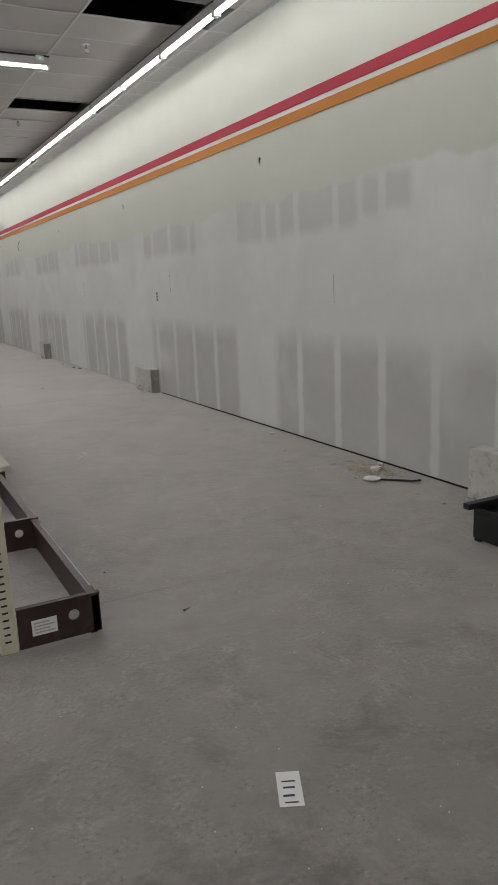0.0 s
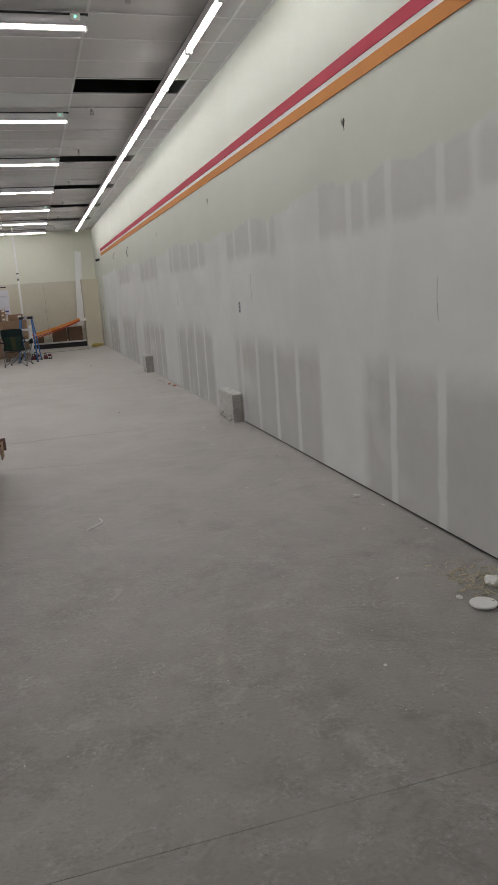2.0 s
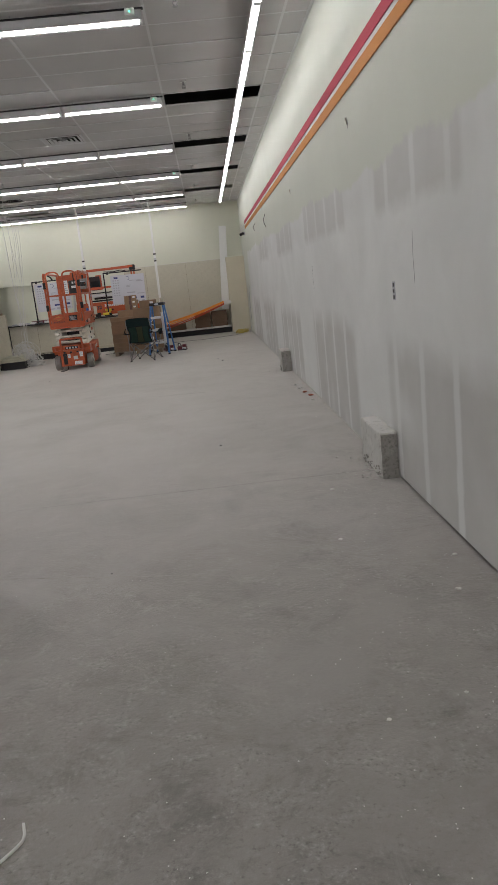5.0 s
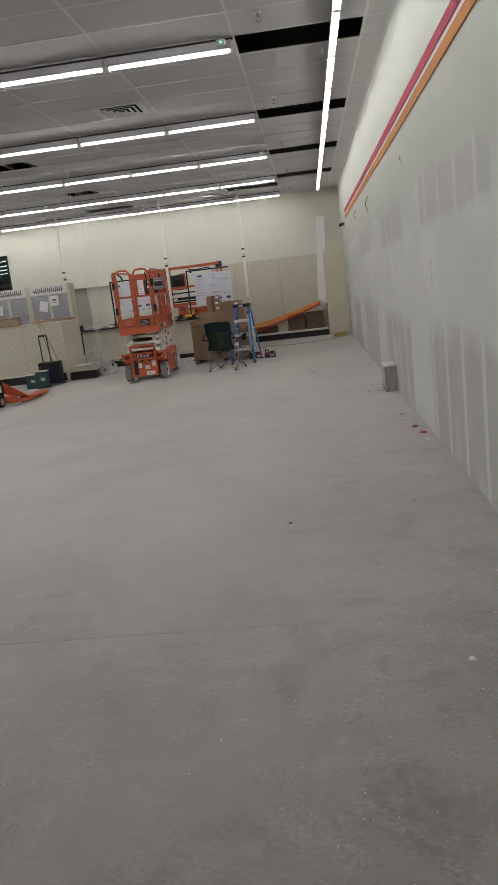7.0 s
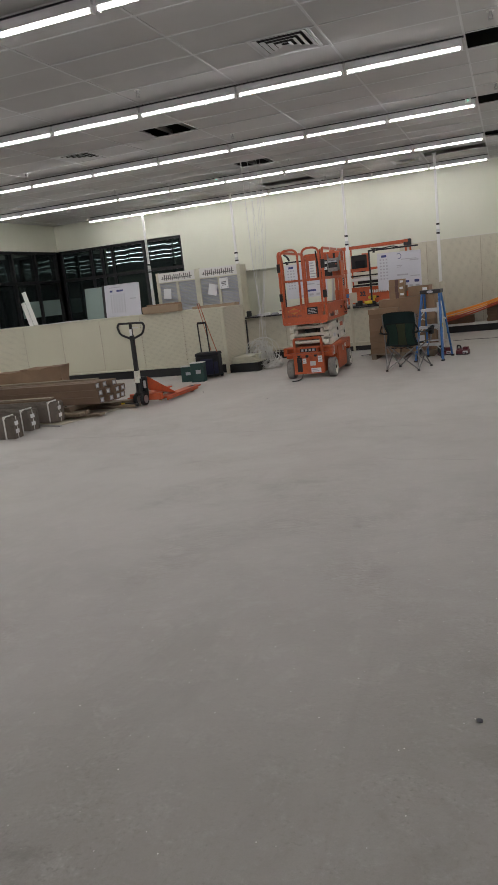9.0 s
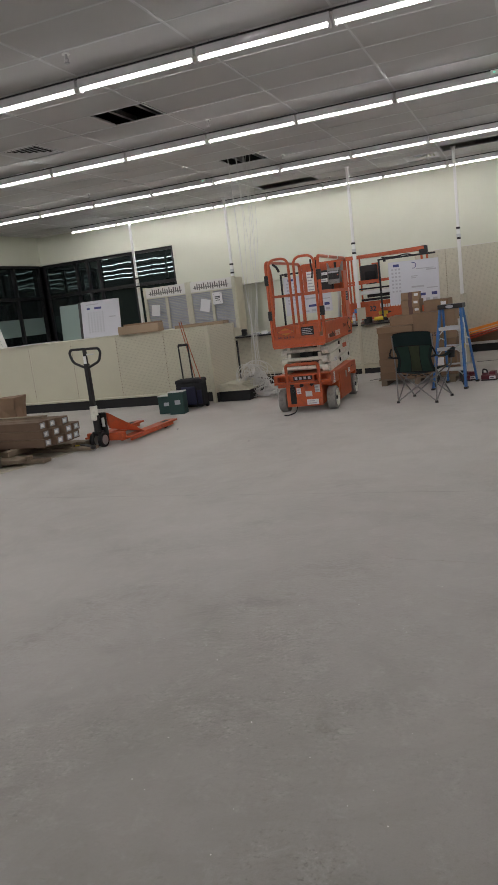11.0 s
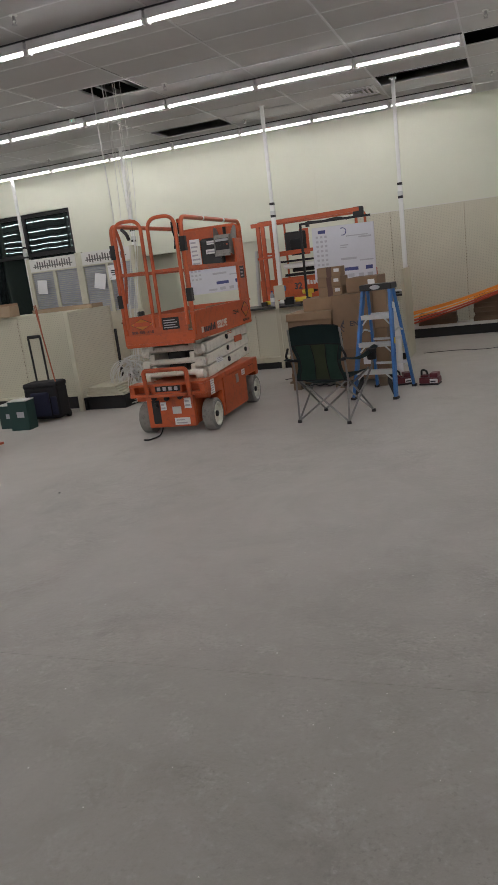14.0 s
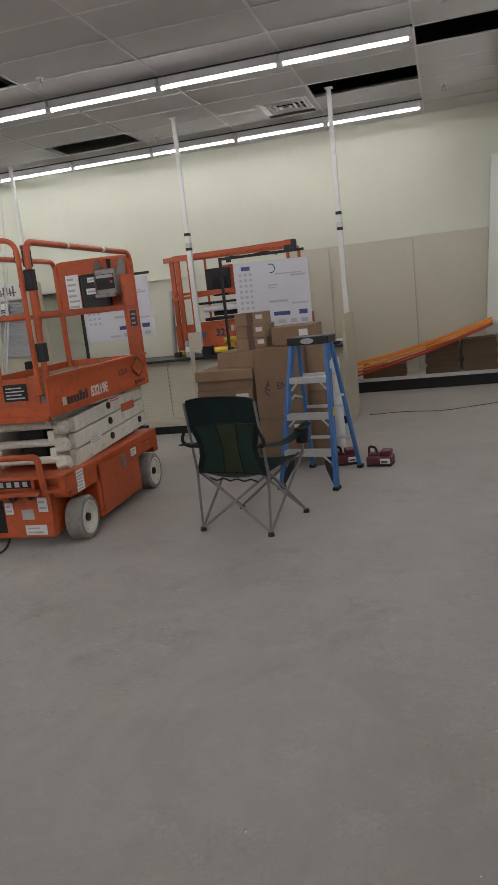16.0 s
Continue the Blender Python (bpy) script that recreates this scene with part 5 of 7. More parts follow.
def printed_sheet(name, at, w, h, label):
    """A white foam sheet standing upright in the x-z plane with bars for its print."""
    t = thing(name, at, label, "board")
    part("sheet", boxes((0, w, 0, 0.025, 0, h), bevel=0.003), M["foam"], t)

    def bars(nm, mt, rows):
        bm = bmesh.new()
        for x0, x1, z0, z1 in rows:
            box(bm, x0 * w, x1 * w, -0.0015, -0.0004, z0 * h, z1 * h)
        tagged(part(nm, bm, M[mt], t), kind="stuff")

    bars("dark_print", "ink_blue", [(0.10, 0.22, 0.88, 0.94), (0.50, 0.72, 0.16, 0.22), (0.84, 0.95, 0.16, 0.23)])
    bars("print", "ink_grey", [(0.06 + 0.07 * (k % 3), 0.10 + 0.07 * (k % 3), 0.80 - 0.085 * (k // 3), 0.84 - 0.085 * (k // 3)) for k in range(21)] + [(0.55, 0.9, 0.78, 0.80), (0.75, 0.95, 0.74, 0.77), (0.45, 0.58, 0.62, 0.64), (0.45, 0.55, 0.58, 0.60), (0.45, 0.7, 0.36, 0.40), (0.75, 0.97, 0.32, 0.345), (0.35, 0.5, 0.04, 0.08), (0.55, 0.65, 0.04, 0.1), (0.72, 0.8, 0.04, 0.1), (0.86, 0.95, 0.04, 0.1)])
    bm = bmesh.new()
    pts = [(0.5 * w + 0.05 * math.cos(a), 0, 0.88 * h + 0.05 * math.sin(a)) for a in [k * 0.5 - 1.9 for k in range(9)]]
    tube(bm, pts, 0.006, 5)
    bmesh.ops.scale(bm, vec=(1, 0.1, 1), verts=bm.verts)
    bmesh.ops.translate(bm, vec=(0, -0.001, 0), verts=bm.verts)
    part("crescent_mark", bm, M["ink_blue"], t)
    return t


t = thing("price_board", pose(-4.95, 23.35, 1.211, -6, 0, 0), "white printed board leaning behind the counter", "board")
part("sheet", boxes((0, 0.86, 0, 0.012, 0, 0.72), bevel=0.01), M["foam"], t)
bm = boxes((0.13, 0.2, -0.0015, -0.0004, 0.56, 0.60), (0.30, 0.46, -0.0015, -0.0004, 0.56, 0.60))
part("dark_print", bm, M["ink_blue"], t)
bm = boxes(*((0.14 + 0.065 * c, 0.17 + 0.065 * c, -0.0015, -0.0004, 0.48 - 0.045 * r, 0.505 - 0.045 * r) for c in range(6) for r in range(9)), (0.62, 0.76, -0.0015, -0.0004, 0.38, 0.40), (0.12, 0.4, -0.0015, -0.0004, 0.65, 0.665))
tagged(part("print", bm, M["ink_grey"], t), kind="stuff")
t = thing("glass_panel", pose(-5.47, 23.4, 1.211, -5, 0, 0), "pale green glass panel standing behind the counter", "glass panel")
part("sheet", boxes((0, 0.44, 0, 0.01, 0, 0.70), bevel=0.003), M["frost"], t)
part("edge_strip", boxes((0.44, 0.50, -0.01, 0.02, 0, 0.72)), M["black"], t)
t = thing("white_boards", pose(-5.50, 22.75, 1.25, 0, -15, 0), "white trim boards leaning on the counter", "board", "")
for k in range(2):
    part("board", boxes((-0.9 - 0.13 * k, -0.80 - 0.13 * k, 0.02 * k, 0.02 * k + 0.018, 0.02, 0.98 - 0.2 * k), bevel=0.003), M["white"], t)
t = thing("paper_pile", pose(-5.0, 22.22, 1.248, 0, 0, 4), "loose white papers piled on the counter", "papers")
for k in range(5):
    part("paper", boxes((-0.9 + 0.13 * k, -0.4 + 0.15 * k, -0.1 + 0.02 * k, 0.12, 0.004 * k, 0.004 * k + 0.003)), M["paper"], t, at=pose(0, 0, 0, 0, 0, random.uniform(-3, 3)))


# ---- product display cabinets with rolled louvres ----
def louvre_cabinet(at, label):
    t = thing("display_cabinet", at, label, "display cabinet", "display cabinets")
    W, Z0, Z1 = 1.10, 1.05, 2.13
    part("body", boxes((0, W, 0.06, 0.45, 0.0, Z1 - 0.02)), M["sand"], t)
    bm = boxes((0, 0.07, 0, 0.06, Z0, Z1), (W - 0.07, W, 0, 0.06, Z0, Z1), (W / 2 - 0.03, W / 2 + 0.03, 0.002, 0.058, Z0, 1.88), (0.07, W - 0.07, 0.001, 0.059, 1.88, 1.90))
    part("frame", bm, M["ivory"], t)
    h = part("header", boxes((0.07, W - 0.07, -0.004, 0.05, 1.901, Z1 - 0.012)), M["offwhite"], t, "white header sign")
    bm = bmesh.new()
    for k in range(15):
        x = 0.17 + 0.052 * k
        box(bm, x, x + 0.026, -0.006, -0.0045, 1.955 - 0.012 * (k % 3), 2.03 + 0.05 * abs(math.sin(k * 1.9)))
    box(bm, 0.14, 0.96, -0.0062, -0.0046, 1.975, 1.992)
    tagged(part("header_bars", bm, M["ink_dark_grey"], h), kind="stuff")
    n = 0
    for x0, x1 in ((0.072, W / 2 - 0.032), (W / 2 + 0.032, W - 0.072)):
        z = Z0 + 0.02
        while z < 1.87:
            part("slat", boxes((x0, x1, 0, 0.010, 0, 0.026)), M["louvre"], t, at=pose(0, 0.03, z, -22, 0, 0))
            z += 0.034
    return t


louvre_cabinet(pose(-4.75, 25.6, 0), "grey louvred display cabinet with a white header sign")
louvre_cabinet(pose(-3.66, 25.6, 0), "grey louvred display cabinet with taped notices")
for x, z, w, h, r, nm in ((-4.48, 1.62, 0.20, 0.24, 6, "note"), (-3.28, 1.60, 0.22, 0.26, 14, "note"), (-2.98, 1.72, 0.22, 0.25, -1, "notice")):
    t = thing(nm, pose(x, 25.58, z, 0, r, 0), "white paper taped to the cabinet", "paper", "taped papers")
    part("sheet", boxes((-w / 2, w / 2, 0, 0.002, -h / 2, h / 2)), M["paper"], t)
    if nm == "notice":
        bm = boxes((-0.06, 0.06, -0.001, -0.0002, 0.02, 0.04), (-0.06, 0.06, -0.001, -0.0002, -0.01, 0.008), (-0.05, 0.05, -0.001, -0.0002, -0.05, -0.035))
        for sx in (-1, 1):
            for sz in (-1, 1):
                bar(bm, (sx * 0.09, -0.0006, sz * 0.105), (sx * 0.065, -0.0006, sz * 0.075), 0.001, 0.014, up=(0, 1, 0))
        part("print", bm, M["ink"], t)

# middle counter with a dark top, behind the lift
MID_Y = 24.41
t = peg_run("low_gondola", pose(-2.35, MID_Y, 0), 4.42, 0.88, 0.17, "tan perforated low counter with a dark top", ["peg_tan"], "sand", 4, None, 0.22)
part("counter_top", boxes((-0.01, 4.43, 0.05, 0.80, 0.882, 0.91), bevel=0.004), M["black_gloss"], t)
part("base_trim", boxes((0, 4.42, -0.012, 0.0, 0.10, 0.172)), M["sand"], t)
part("carcass", boxes((0, 4.42, 0.205, 0.78, 0.0, 0.880)), M["panel_tan"], t)
t = thing("end_panel", pose(2.06, MID_Y - 0.03, 0), "tan end panel standing at the counter end", "shop shelving", "end panels")
part("panel", boxes((0.012, 0.05, 0, 0.82, 0.0, 1.245), bevel=0.004), M["sand"], t)
t = thing("end_panel", pose(0.30, MID_Y - 0.03, 0), "narrow tan divider panel rising over the counter", "shop shelving", "end panels")
part("panel", boxes((-0.05, 0.0, 0, 0.02, 0.0, 1.0)), M["sand"], t)
part("plate", boxes((-0.05, 0.11, 0, 0.012, 1.001, 1.21), bevel=0.003), M["panel_tan"], t)
for x in (-2.05, -1.2):
    t = thing("dark_crate", pose(x, MID_Y - 0.42, 0), "dark empty shelf base in front of the counter", "crate", "shelf bases")
    bm = boxes((0, 0.8, 0, 0.02, 0, 0.14), (0, 0.8, 0.36, 0.38, 0, 0.14), (0, 0.02, 0.02, 0.36, 0, 0.14), (0.78, 0.8, 0.02, 0.36, 0, 0.14))
    part("frame", bm, M["black"], t)
    part("lip", boxes((-0.005, 0.805, -0.004, 0.01, 0.141, 0.155)), M["sand"], t)

# small things on the dark top
def drill(at, mt="yellow"):
    t = thing("cordless_drill", at, "yellow and black cordless drill on the counter", "drill", "power tools")
    bm = bmesh.new()
    rod(bm, (-0.1, 0, 0.16), (0.06, 0, 0.16), 0.033, 14)
    box(bm, -0.03, 0.03, -0.02, 0.02, 0.05, 0.15, 0.008)
    part("body", bm, M[mt], t)
    bm = bmesh.new()
    rod(bm, (0.06, 0, 0.16), (0.13, 0, 0.16), 0.026, 12, 0.012)
    part("chuck", bm, M["black"], t)
    part("battery", boxes((-0.055, 0.055, -0.035, 0.035, 0, 0.055), bevel=0.008), M["black"], t)


drill(pose(0.62, 24.6, 0.912, 80, 0, 10) @ pose(0, 0.04, 0.02))
drill(pose(-0.02, 24.66, 0.945, 84, 0, 160) @ Matrix.Scale(0.85, 4))
drill(pose(0.68, 24.75, 0.912, 0, 0, 30))
t = thing("water_bottle", pose(0.12, 24.68, 0.912), "clear plastic water bottle with a blue label", "bottle")
bm = bmesh.new()
rod(bm, (0, 0, 0), (0, 0, 0.16), 0.032, 14)
rod(bm, (0, 0, 0.16), (0, 0, 0.2), 0.032, 14, 0.013)
part("body", bm, M["louvre"], t, "", True)
bm = bmesh.new()
rod(bm, (0, 0, 0.06), (0, 0, 0.12), 0.0335, 14)
part("label", bm, M["paper"], t)
bm = bmesh.new()
rod(bm, (0, 0, 0.2), (0, 0, 0.22), 0.014, 10)
part("cap", bm, M["ink_blue"], t)
t = thing("black_pot", pose(0.40, 24.6, 0.912), "small black tub on the counter", "tub")
bm = bmesh.new()
rod(bm, (0, 0, 0), (0, 0, 0.11), 0.07, 18, 0.08)
part("body", bm, M["black"], t)
t = thing("papers", pose(1.85, 24.7, 0.912, 0, 0, 5), "white papers and a tray on the counter end", "papers")
part("tray", boxes((-0.2, 0.15, -0.12, 0.12, 0, 0.03), bevel=0.004), M["black"], t)
part("paper", boxes((-0.18, 0.18, -0.14, 0.1, 0.031, 0.045)), M["paper"], t)
t = thing("outlet_strips", pose(-1.9, 24.62, 0.912), "row of white boxes and cables on the counter", "electrical boxes")
for k in range(6):
    part("box", boxes((0.17 * k, 0.17 * k + 0.12, 0, 0.08, 0, 0.04 + 0.015 * (k % 2)), bevel=0.005), M["white" if k % 2 else "ink_grey"], t)
part("pot", boxes((-0.25, -0.15, 0, 0.1, 0, 0.13), bevel=0.02), M["black"], t)
t = thing("carton", pose(-1.15, 24.7, 0.912, 0, 0, 0), "flat maroon carton on the counter", "box")
part("body", boxes((-0.25, 0.3, 0, 0.3, 0, 0.07), bevel=0.004), M["maroon"], t)

# boards on easels of black bar
def easel(at, h, w, label):
    t = thing("display_stand", at, label, "display stand")
    bm = boxes((0, 0.03, 0, 0.03, 0, h), (-0.06, 0.14, -0.08, 0.1, 0, 0.012), (0, w, 0, 0.03, h, h + 0.03))
    part("frame", bm, M["black"], t)
    part("hook", boxes((0.1, 0.14, -0.02, 0.05, h - 0.03, h + 0.035)), M["black"], t)


easel(pose(0.66, 24.60, 0.912), 1.09, 1.02, "thin black metal stand holding a printed sheet")
printed_sheet("printed_sheet", pose(0.835, 24.56, 1.19, 0, 1, 0), 0.88, 0.75, "white printed foam sheet hung on a black stand")
easel(pose(-1.22, 24.60, 0.912), 1.05, 0.98, "thin black metal stand behind the lift")
printed_sheet("printed_sheet", pose(-1.14, 24.56, 1.20, 0, -1, 0), 0.90, 0.72, "white printed foam sheet behind the lift")

# support poles
def pole(x, y, z0, label="white square ceiling pole with a coupling"):
    t = thing("power_pole", pose(x, y, 0), label, "pole", "ceiling poles")
    part("lower_tube", boxes((-0.03, 0.03, -0.03, 0.03, z0, 2.38), bevel=0.004), M["white"], t)
    part("upper_tube", boxes((-0.024, 0.024, -0.024, 0.024, 2.381, ZC), bevel=0.003), M["white"], t)
    part("coupling", boxes((-0.034, 0.034, -0.034, 0.034, 2.24, 2.30), bevel=0.004), M["galv"], t)
    for z in (2.205, 2.385):
        part("clamp", boxes((-0.032, 0.032, -0.036, 0.032, z, z + 0.035)), M["black"], t)
    part("ceiling_flange", boxes((-0.045, 0.045, -0.045, 0.045, ZC - 0.012, ZC - 0.001)), M["white"], t)


pole(0.118, 25.18, 0.911)
pole(2.045, 25.12, 0.911)
pole(-2.78, 26.1, 0.0)
pole(-5.30, 26.40, 0.0)

# shelving on the end wall
t = peg_run("wall_gondola", pose(0.95, 26.87, 0), 3.02, 2.17, 0.20, "tan perforated wall shelving with an empty white deck", ["peg_tan"], "offwhite", 3, None, 0.44, cuts=[0.0, 0.62, 1.84, 3.02])
part("deck_lip", boxes((0, 3.02, -0.01, -0.0005, 0.155, 0.205)), M["offwhite"], t)
part("kick_board", boxes((0, 3.02, 0.0, 0.029, 0.0, 0.154)), M["black"], t)


def carton(at, w, d, h, label, mat="card", group="", tape_=True, mark=False, name="carton"):
    t = thing(name, at, label, "box", group)
    part("body", boxes((-w / 2, w / 2, -d / 2, d / 2, 0, h), bevel=0.004), M[mat], t)
    if tape_:
        part("tape", boxes((-0.03, 0.03, -d / 2 - 0.0015, -d / 2 - 0.0003, h * 0.0, h)), M["tape"], t)
    if mark:
        part("shipping_label", boxes((w * 0.2, w * 0.42, -d / 2 - 0.002, -d / 2 - 0.0006, h * 0.45, h * 0.8)), M["paper"], t)
    return t


for x, n, h, w in ((2.30, 2, 0.09, 0.62), (3.12, 6, 0.072, 0.46), (3.63, 6, 0.074, 0.47)):
    for k in range(n):
        t = carton(pose(x + random.uniform(-0.012, 0.012), 27.05, 0.206 + (h + 0.001) * k, 0, 0, random.uniform(-1.5, 1.5)), w, 0.36, h, "flat brown carton stacked on the shelving deck", "card_dark", "shelf cartons", False)
t = thing("trim_board", pose(3.76, 26.98, 0.69, -4, 4.0, 0), "tall white trim panel leaning on the shelving", "panel")
part("board", boxes((-0.03, 0.19, 0, 0.03, 0, 2.42), bevel=0.004), M["white"], t)
for k, (z0, z1, mt, dy) in enumerate(((0.345, 0.895, "orange_strap", 0.0), (0.43, 0.925, "orange_strap", 0.06), (0.30, 0.865, "red_strap", -0.06), (0.235, 0.835, "red_strap", 0.12), (0.39, 0.91, "orange_strap", 0.18))):
    t = thing("batten", pose(0, 26.66 + dy, 0), "long %s plastic batten sagging across the shelving" % ("red" if mt == "red_strap" else "orange"), "batten", "orange battens")
    bm = bmesh.new()
    rows = []
    for i in range(17):
        u = i / 16
        x, z = 1.75 + 2.05 * u, z0 + (z1 - z0) * u - 0.05 * math.sin(u * math.pi)
        rows.append([bm.verts.new((x, y, z + h)) for y, h in ((-0.025, -0.014), (0.025, -0.014), (0.025, 0.014), (-0.025, 0.014))])
    for p, q in zip(rows, rows[1:]):
        for i in range(4):
            bm.faces.new((p[i], p[(i + 1) % 4], q[(i + 1) % 4], q[i]))
    bm.faces.new(rows[0][::-1])
    bm.faces.new(rows[-1])
    part("strip", bm, M[mt], t)
    part("tip", boxes((3.80, 4.02, -0.02, 0.02, z1 - 0.012, z1 + 0.018), bevel=0.004), M["white"], t, "white wrapped end", at=pose(0, 0, 0, 0, 0, 0))

# boxes on a pallet
t = thing("pallet", pose(1.55, 22.82, 0, 0, 0, -2), "low wooden pallet under a pile of cartons", "pallet")
for k in range(6):
    part("plank", boxes((-0.6, 0.6, -0.38 + 0.14 * k, -0.28 + 0.14 * k, 0.085, 0.105)), M["wood"], t)
for x in (-0.56, -0.04, 0.48):
    part("bearer", boxes((x, x + 0.09, -0.38, 0.42, 0.0, 0.084)), M["wood"], t)
P = pose(1.55, 22.82, 0, 0, 0, -2)
for k in range(4):
    carton(P @ pose(-0.30 + 0.008 * (k % 2), -0.08, 0.106 + 0.105 * k), 0.54, 0.6, 0.103, "flat brown carton in a stack on a pallet", "card", "stacked cartons", False)
carton(P @ pose(-0.30, -0.08, 0.526), 0.53, 0.6, 0.21, "brown carton with a shipping label in the stack", "card", "stacked cartons", False, True)
carton(P @ pose(-0.29, -0.08, 0.737), 0.53, 0.6, 0.085, "flat brown carton in a stack on a pallet", "card", "stacked cartons", False)
carton(P @ pose(-0.29, -0.09, 0.823), 0.55, 0.62, 0.09, "light brown flat carton on top of the stack", "card_light", "stacked cartons", False)
carton(P @ pose(-0.20, 0.02, 0.914), 0.38, 0.5, 0.145, "light brown carton on top of the stack", "card_light", "stacked cartons", False)
for k in range(3):
    carton(P @ pose(-0.07 + 0.012 * (k % 2), -0.02, 1.06 + 0.112 * k, 0, 0, (4, -3, 5)[k]), 0.28, 0.30, 0.11, "small taped carton in a pile of three", "card_light", "small cartons", True, True)
carton(P @ pose(0.22, -0.06, 0.106), 0.46, 0.6, 0.345, "brown carton with a red and white label", "card", "stacked cartons", False, True)
t = carton(P @ pose(0.22, -0.06, 0.452), 0.46, 0.6, 0.62, "tall brown carton with a black printed mark", "card", "stacked cartons", False)
bm = bmesh.new()
for k in range(3):
    pts = [(-0.09 + (0.05 - 0.014 * k) * math.cos(a), 0, 0.28 + 0.028 * (k - 1) + (0.05 - 0.014 * k) * math.sin(a)) for a in [2.0 + 0.3 * i for i in range(9)]]
    tube(bm, pts, 0.006, 5)
bmesh.ops.scale(bm, vec=(1, 0.1, 1), verts=bm.verts)
part("fern_mark", bm, M["ink"], t, at=pose(0, -0.3012, 0))
pick_text("ENS", 0.08, M["ink"], t, pose(0.035, -0.3012, 0.285, 90, 0, 0), "lettering", "black letters ENS", bold=0.001)
carton(P @ pose(0.52, -0.02, 0.106), 0.14, 0.5, 0.55, "narrow brown carton standing on end", "card", "stacked cartons", False)
carton(P @ pose(0.52, 0.0, 0.657), 0.16, 0.5, 0.42, "narrow brown carton standing on end", "card_light", "stacked cartons", False)
carton(P @ pose(0.33, 0.02, 1.078), 0.36, 0.5, 0.165, "brown carton topping the pile", "card", "stacked cartons", False, True)
t = thing("white_roll", pose(2.21, 22.72, 0), "tall white wrapped roll standing by the cartons", "roll")
bm = bmesh.new()
rod(bm, (0, 0, 0), (0, 0, 0.92), 0.05, 18)
part("roll", bm, M["paper"], t, "", True)

# tool cases on the floor
def tool_case(at, label):
    t = thing("tool_case", at, label, "tool case", "tool cases")
    part("base", boxes((-0.14, 0.13, -0.1, 0.1, 0, 0.022), bevel=0.006), M["black"], t, "black base")
    part("body", boxes((-0.14, 0.13, -0.1, 0.1, 0.023, 0.105), bevel=0.014), M["maroon"], t)
    part("lid", boxes((0.005, 0.115, -0.085, 0.09, 0.106, 0.165), bevel=0.012), M["maroon"], t)
    part("motor_housing", boxes((-0.13, -0.02, -0.06, 0.06, 0.106, 0.135), bevel=0.012), M["maroon"], t)
    bm = bmesh.new()
    tube(bm, rounded([(-0.12, -0.02, 0.13), (-0.115, -0.02, 0.21), (-0.05, 0.0, 0.19), (-0.04, 0.0, 0.13)], 0.03), 0.014, 8)
    part("handle", bm, M["black_gloss"], t, "black curved grip", True)
    lb = part("sticker", boxes((0.01, 0.12, -0.1025, -0.1003, 0.032, 0.088)), M["paper"], t, "white printed sticker")
    part("sticker_print", boxes((0.02, 0.09, -0.1035, -0.1027, 0.045, 0.062)), M["ink"], lb)


tool_case(pose(2.60, 22.36, 0, 0, 0, -8) @ Matrix.Scale(0.80, 4), "dark red plastic power tool case on the floor")
tool_case(pose(2.28, 22.46, 0, 0, 0, 20) @ Matrix.Scale(0.80, 4), "dark red plastic power tool case behind the ladder")

# ---- things by the counter ----
t = thing("trolley_bag", pose(-1.84, 21.47, 0, 0, 0, 6), "black and navy wheeled tool bag with a raised handle", "bag")
part("body", boxes((-0.22, 0.22, -0.14, 0.14, 0.03, 0.42), bevel=0.035), M["black_nylon"], t)
part("flap", boxes((-0.225, 0.225, -0.145, 0.145, 0.40, 0.47), bevel=0.03), M["black_nylon"], t)
part("front_pocket", boxes((-0.12, 0.12, -0.18, -0.14, 0.07, 0.36), bevel=0.02), M["navy"], t, "navy front pocket")
for s in (-1, 1):
    part("side_pocket", boxes((s * 0.17 - 0.04, s * 0.17 + 0.04, -0.16, -0.135, 0.08, 0.3), bevel=0.012), M["navy"], t)
    bm = bmesh.new()
    rod(bm, (s * 0.19 - 0.02, 0.12, 0.045), (s * 0.19 + 0.02, 0.12, 0.045), 0.045, 16)
    part("wheel", bm, M["black"], t)
bm = bmesh.new()
tube(bm, rounded([(-0.16, 0.12, 0.40), (-0.18, 0.13, 1.0), (-0.02, 0.13, 1.0), (0.0, 0.12, 0.40)], 0.02), 0.013, 8)
part("pull_handle", bm, M["black_gloss"], t, "black telescopic handle", True)
bm = bmesh.new()
rod(bm, (-0.18, 0.13, 1.0), (-0.02, 0.13, 1.0), 0.02, 10)
part("grip", bm, M["black"], t)
t = thing("stick", pose(0, 0, 0), "thin red-brown stick leaning on the counter", "stick")
bm = bmesh.new()
tube(bm, [(-1.63, 21.40, 0.47), (-1.92, 21.72, 1.0), (-2.12, 21.97, 1.36)], 0.008, 6)
part("shaft", bm, M["rust"], t)
t = thing("stick", pose(0, 0, 0), "thin dark stick leaning on the counter", "stick")
bm = bmesh.new()
tube(bm, [(-1.78, 21.68, 0.0), (-2.02, 21.87, 0.9), (-2.18, 22.02, 1.36)], 0.007, 6)
part("shaft", bm, M["rust"], t)
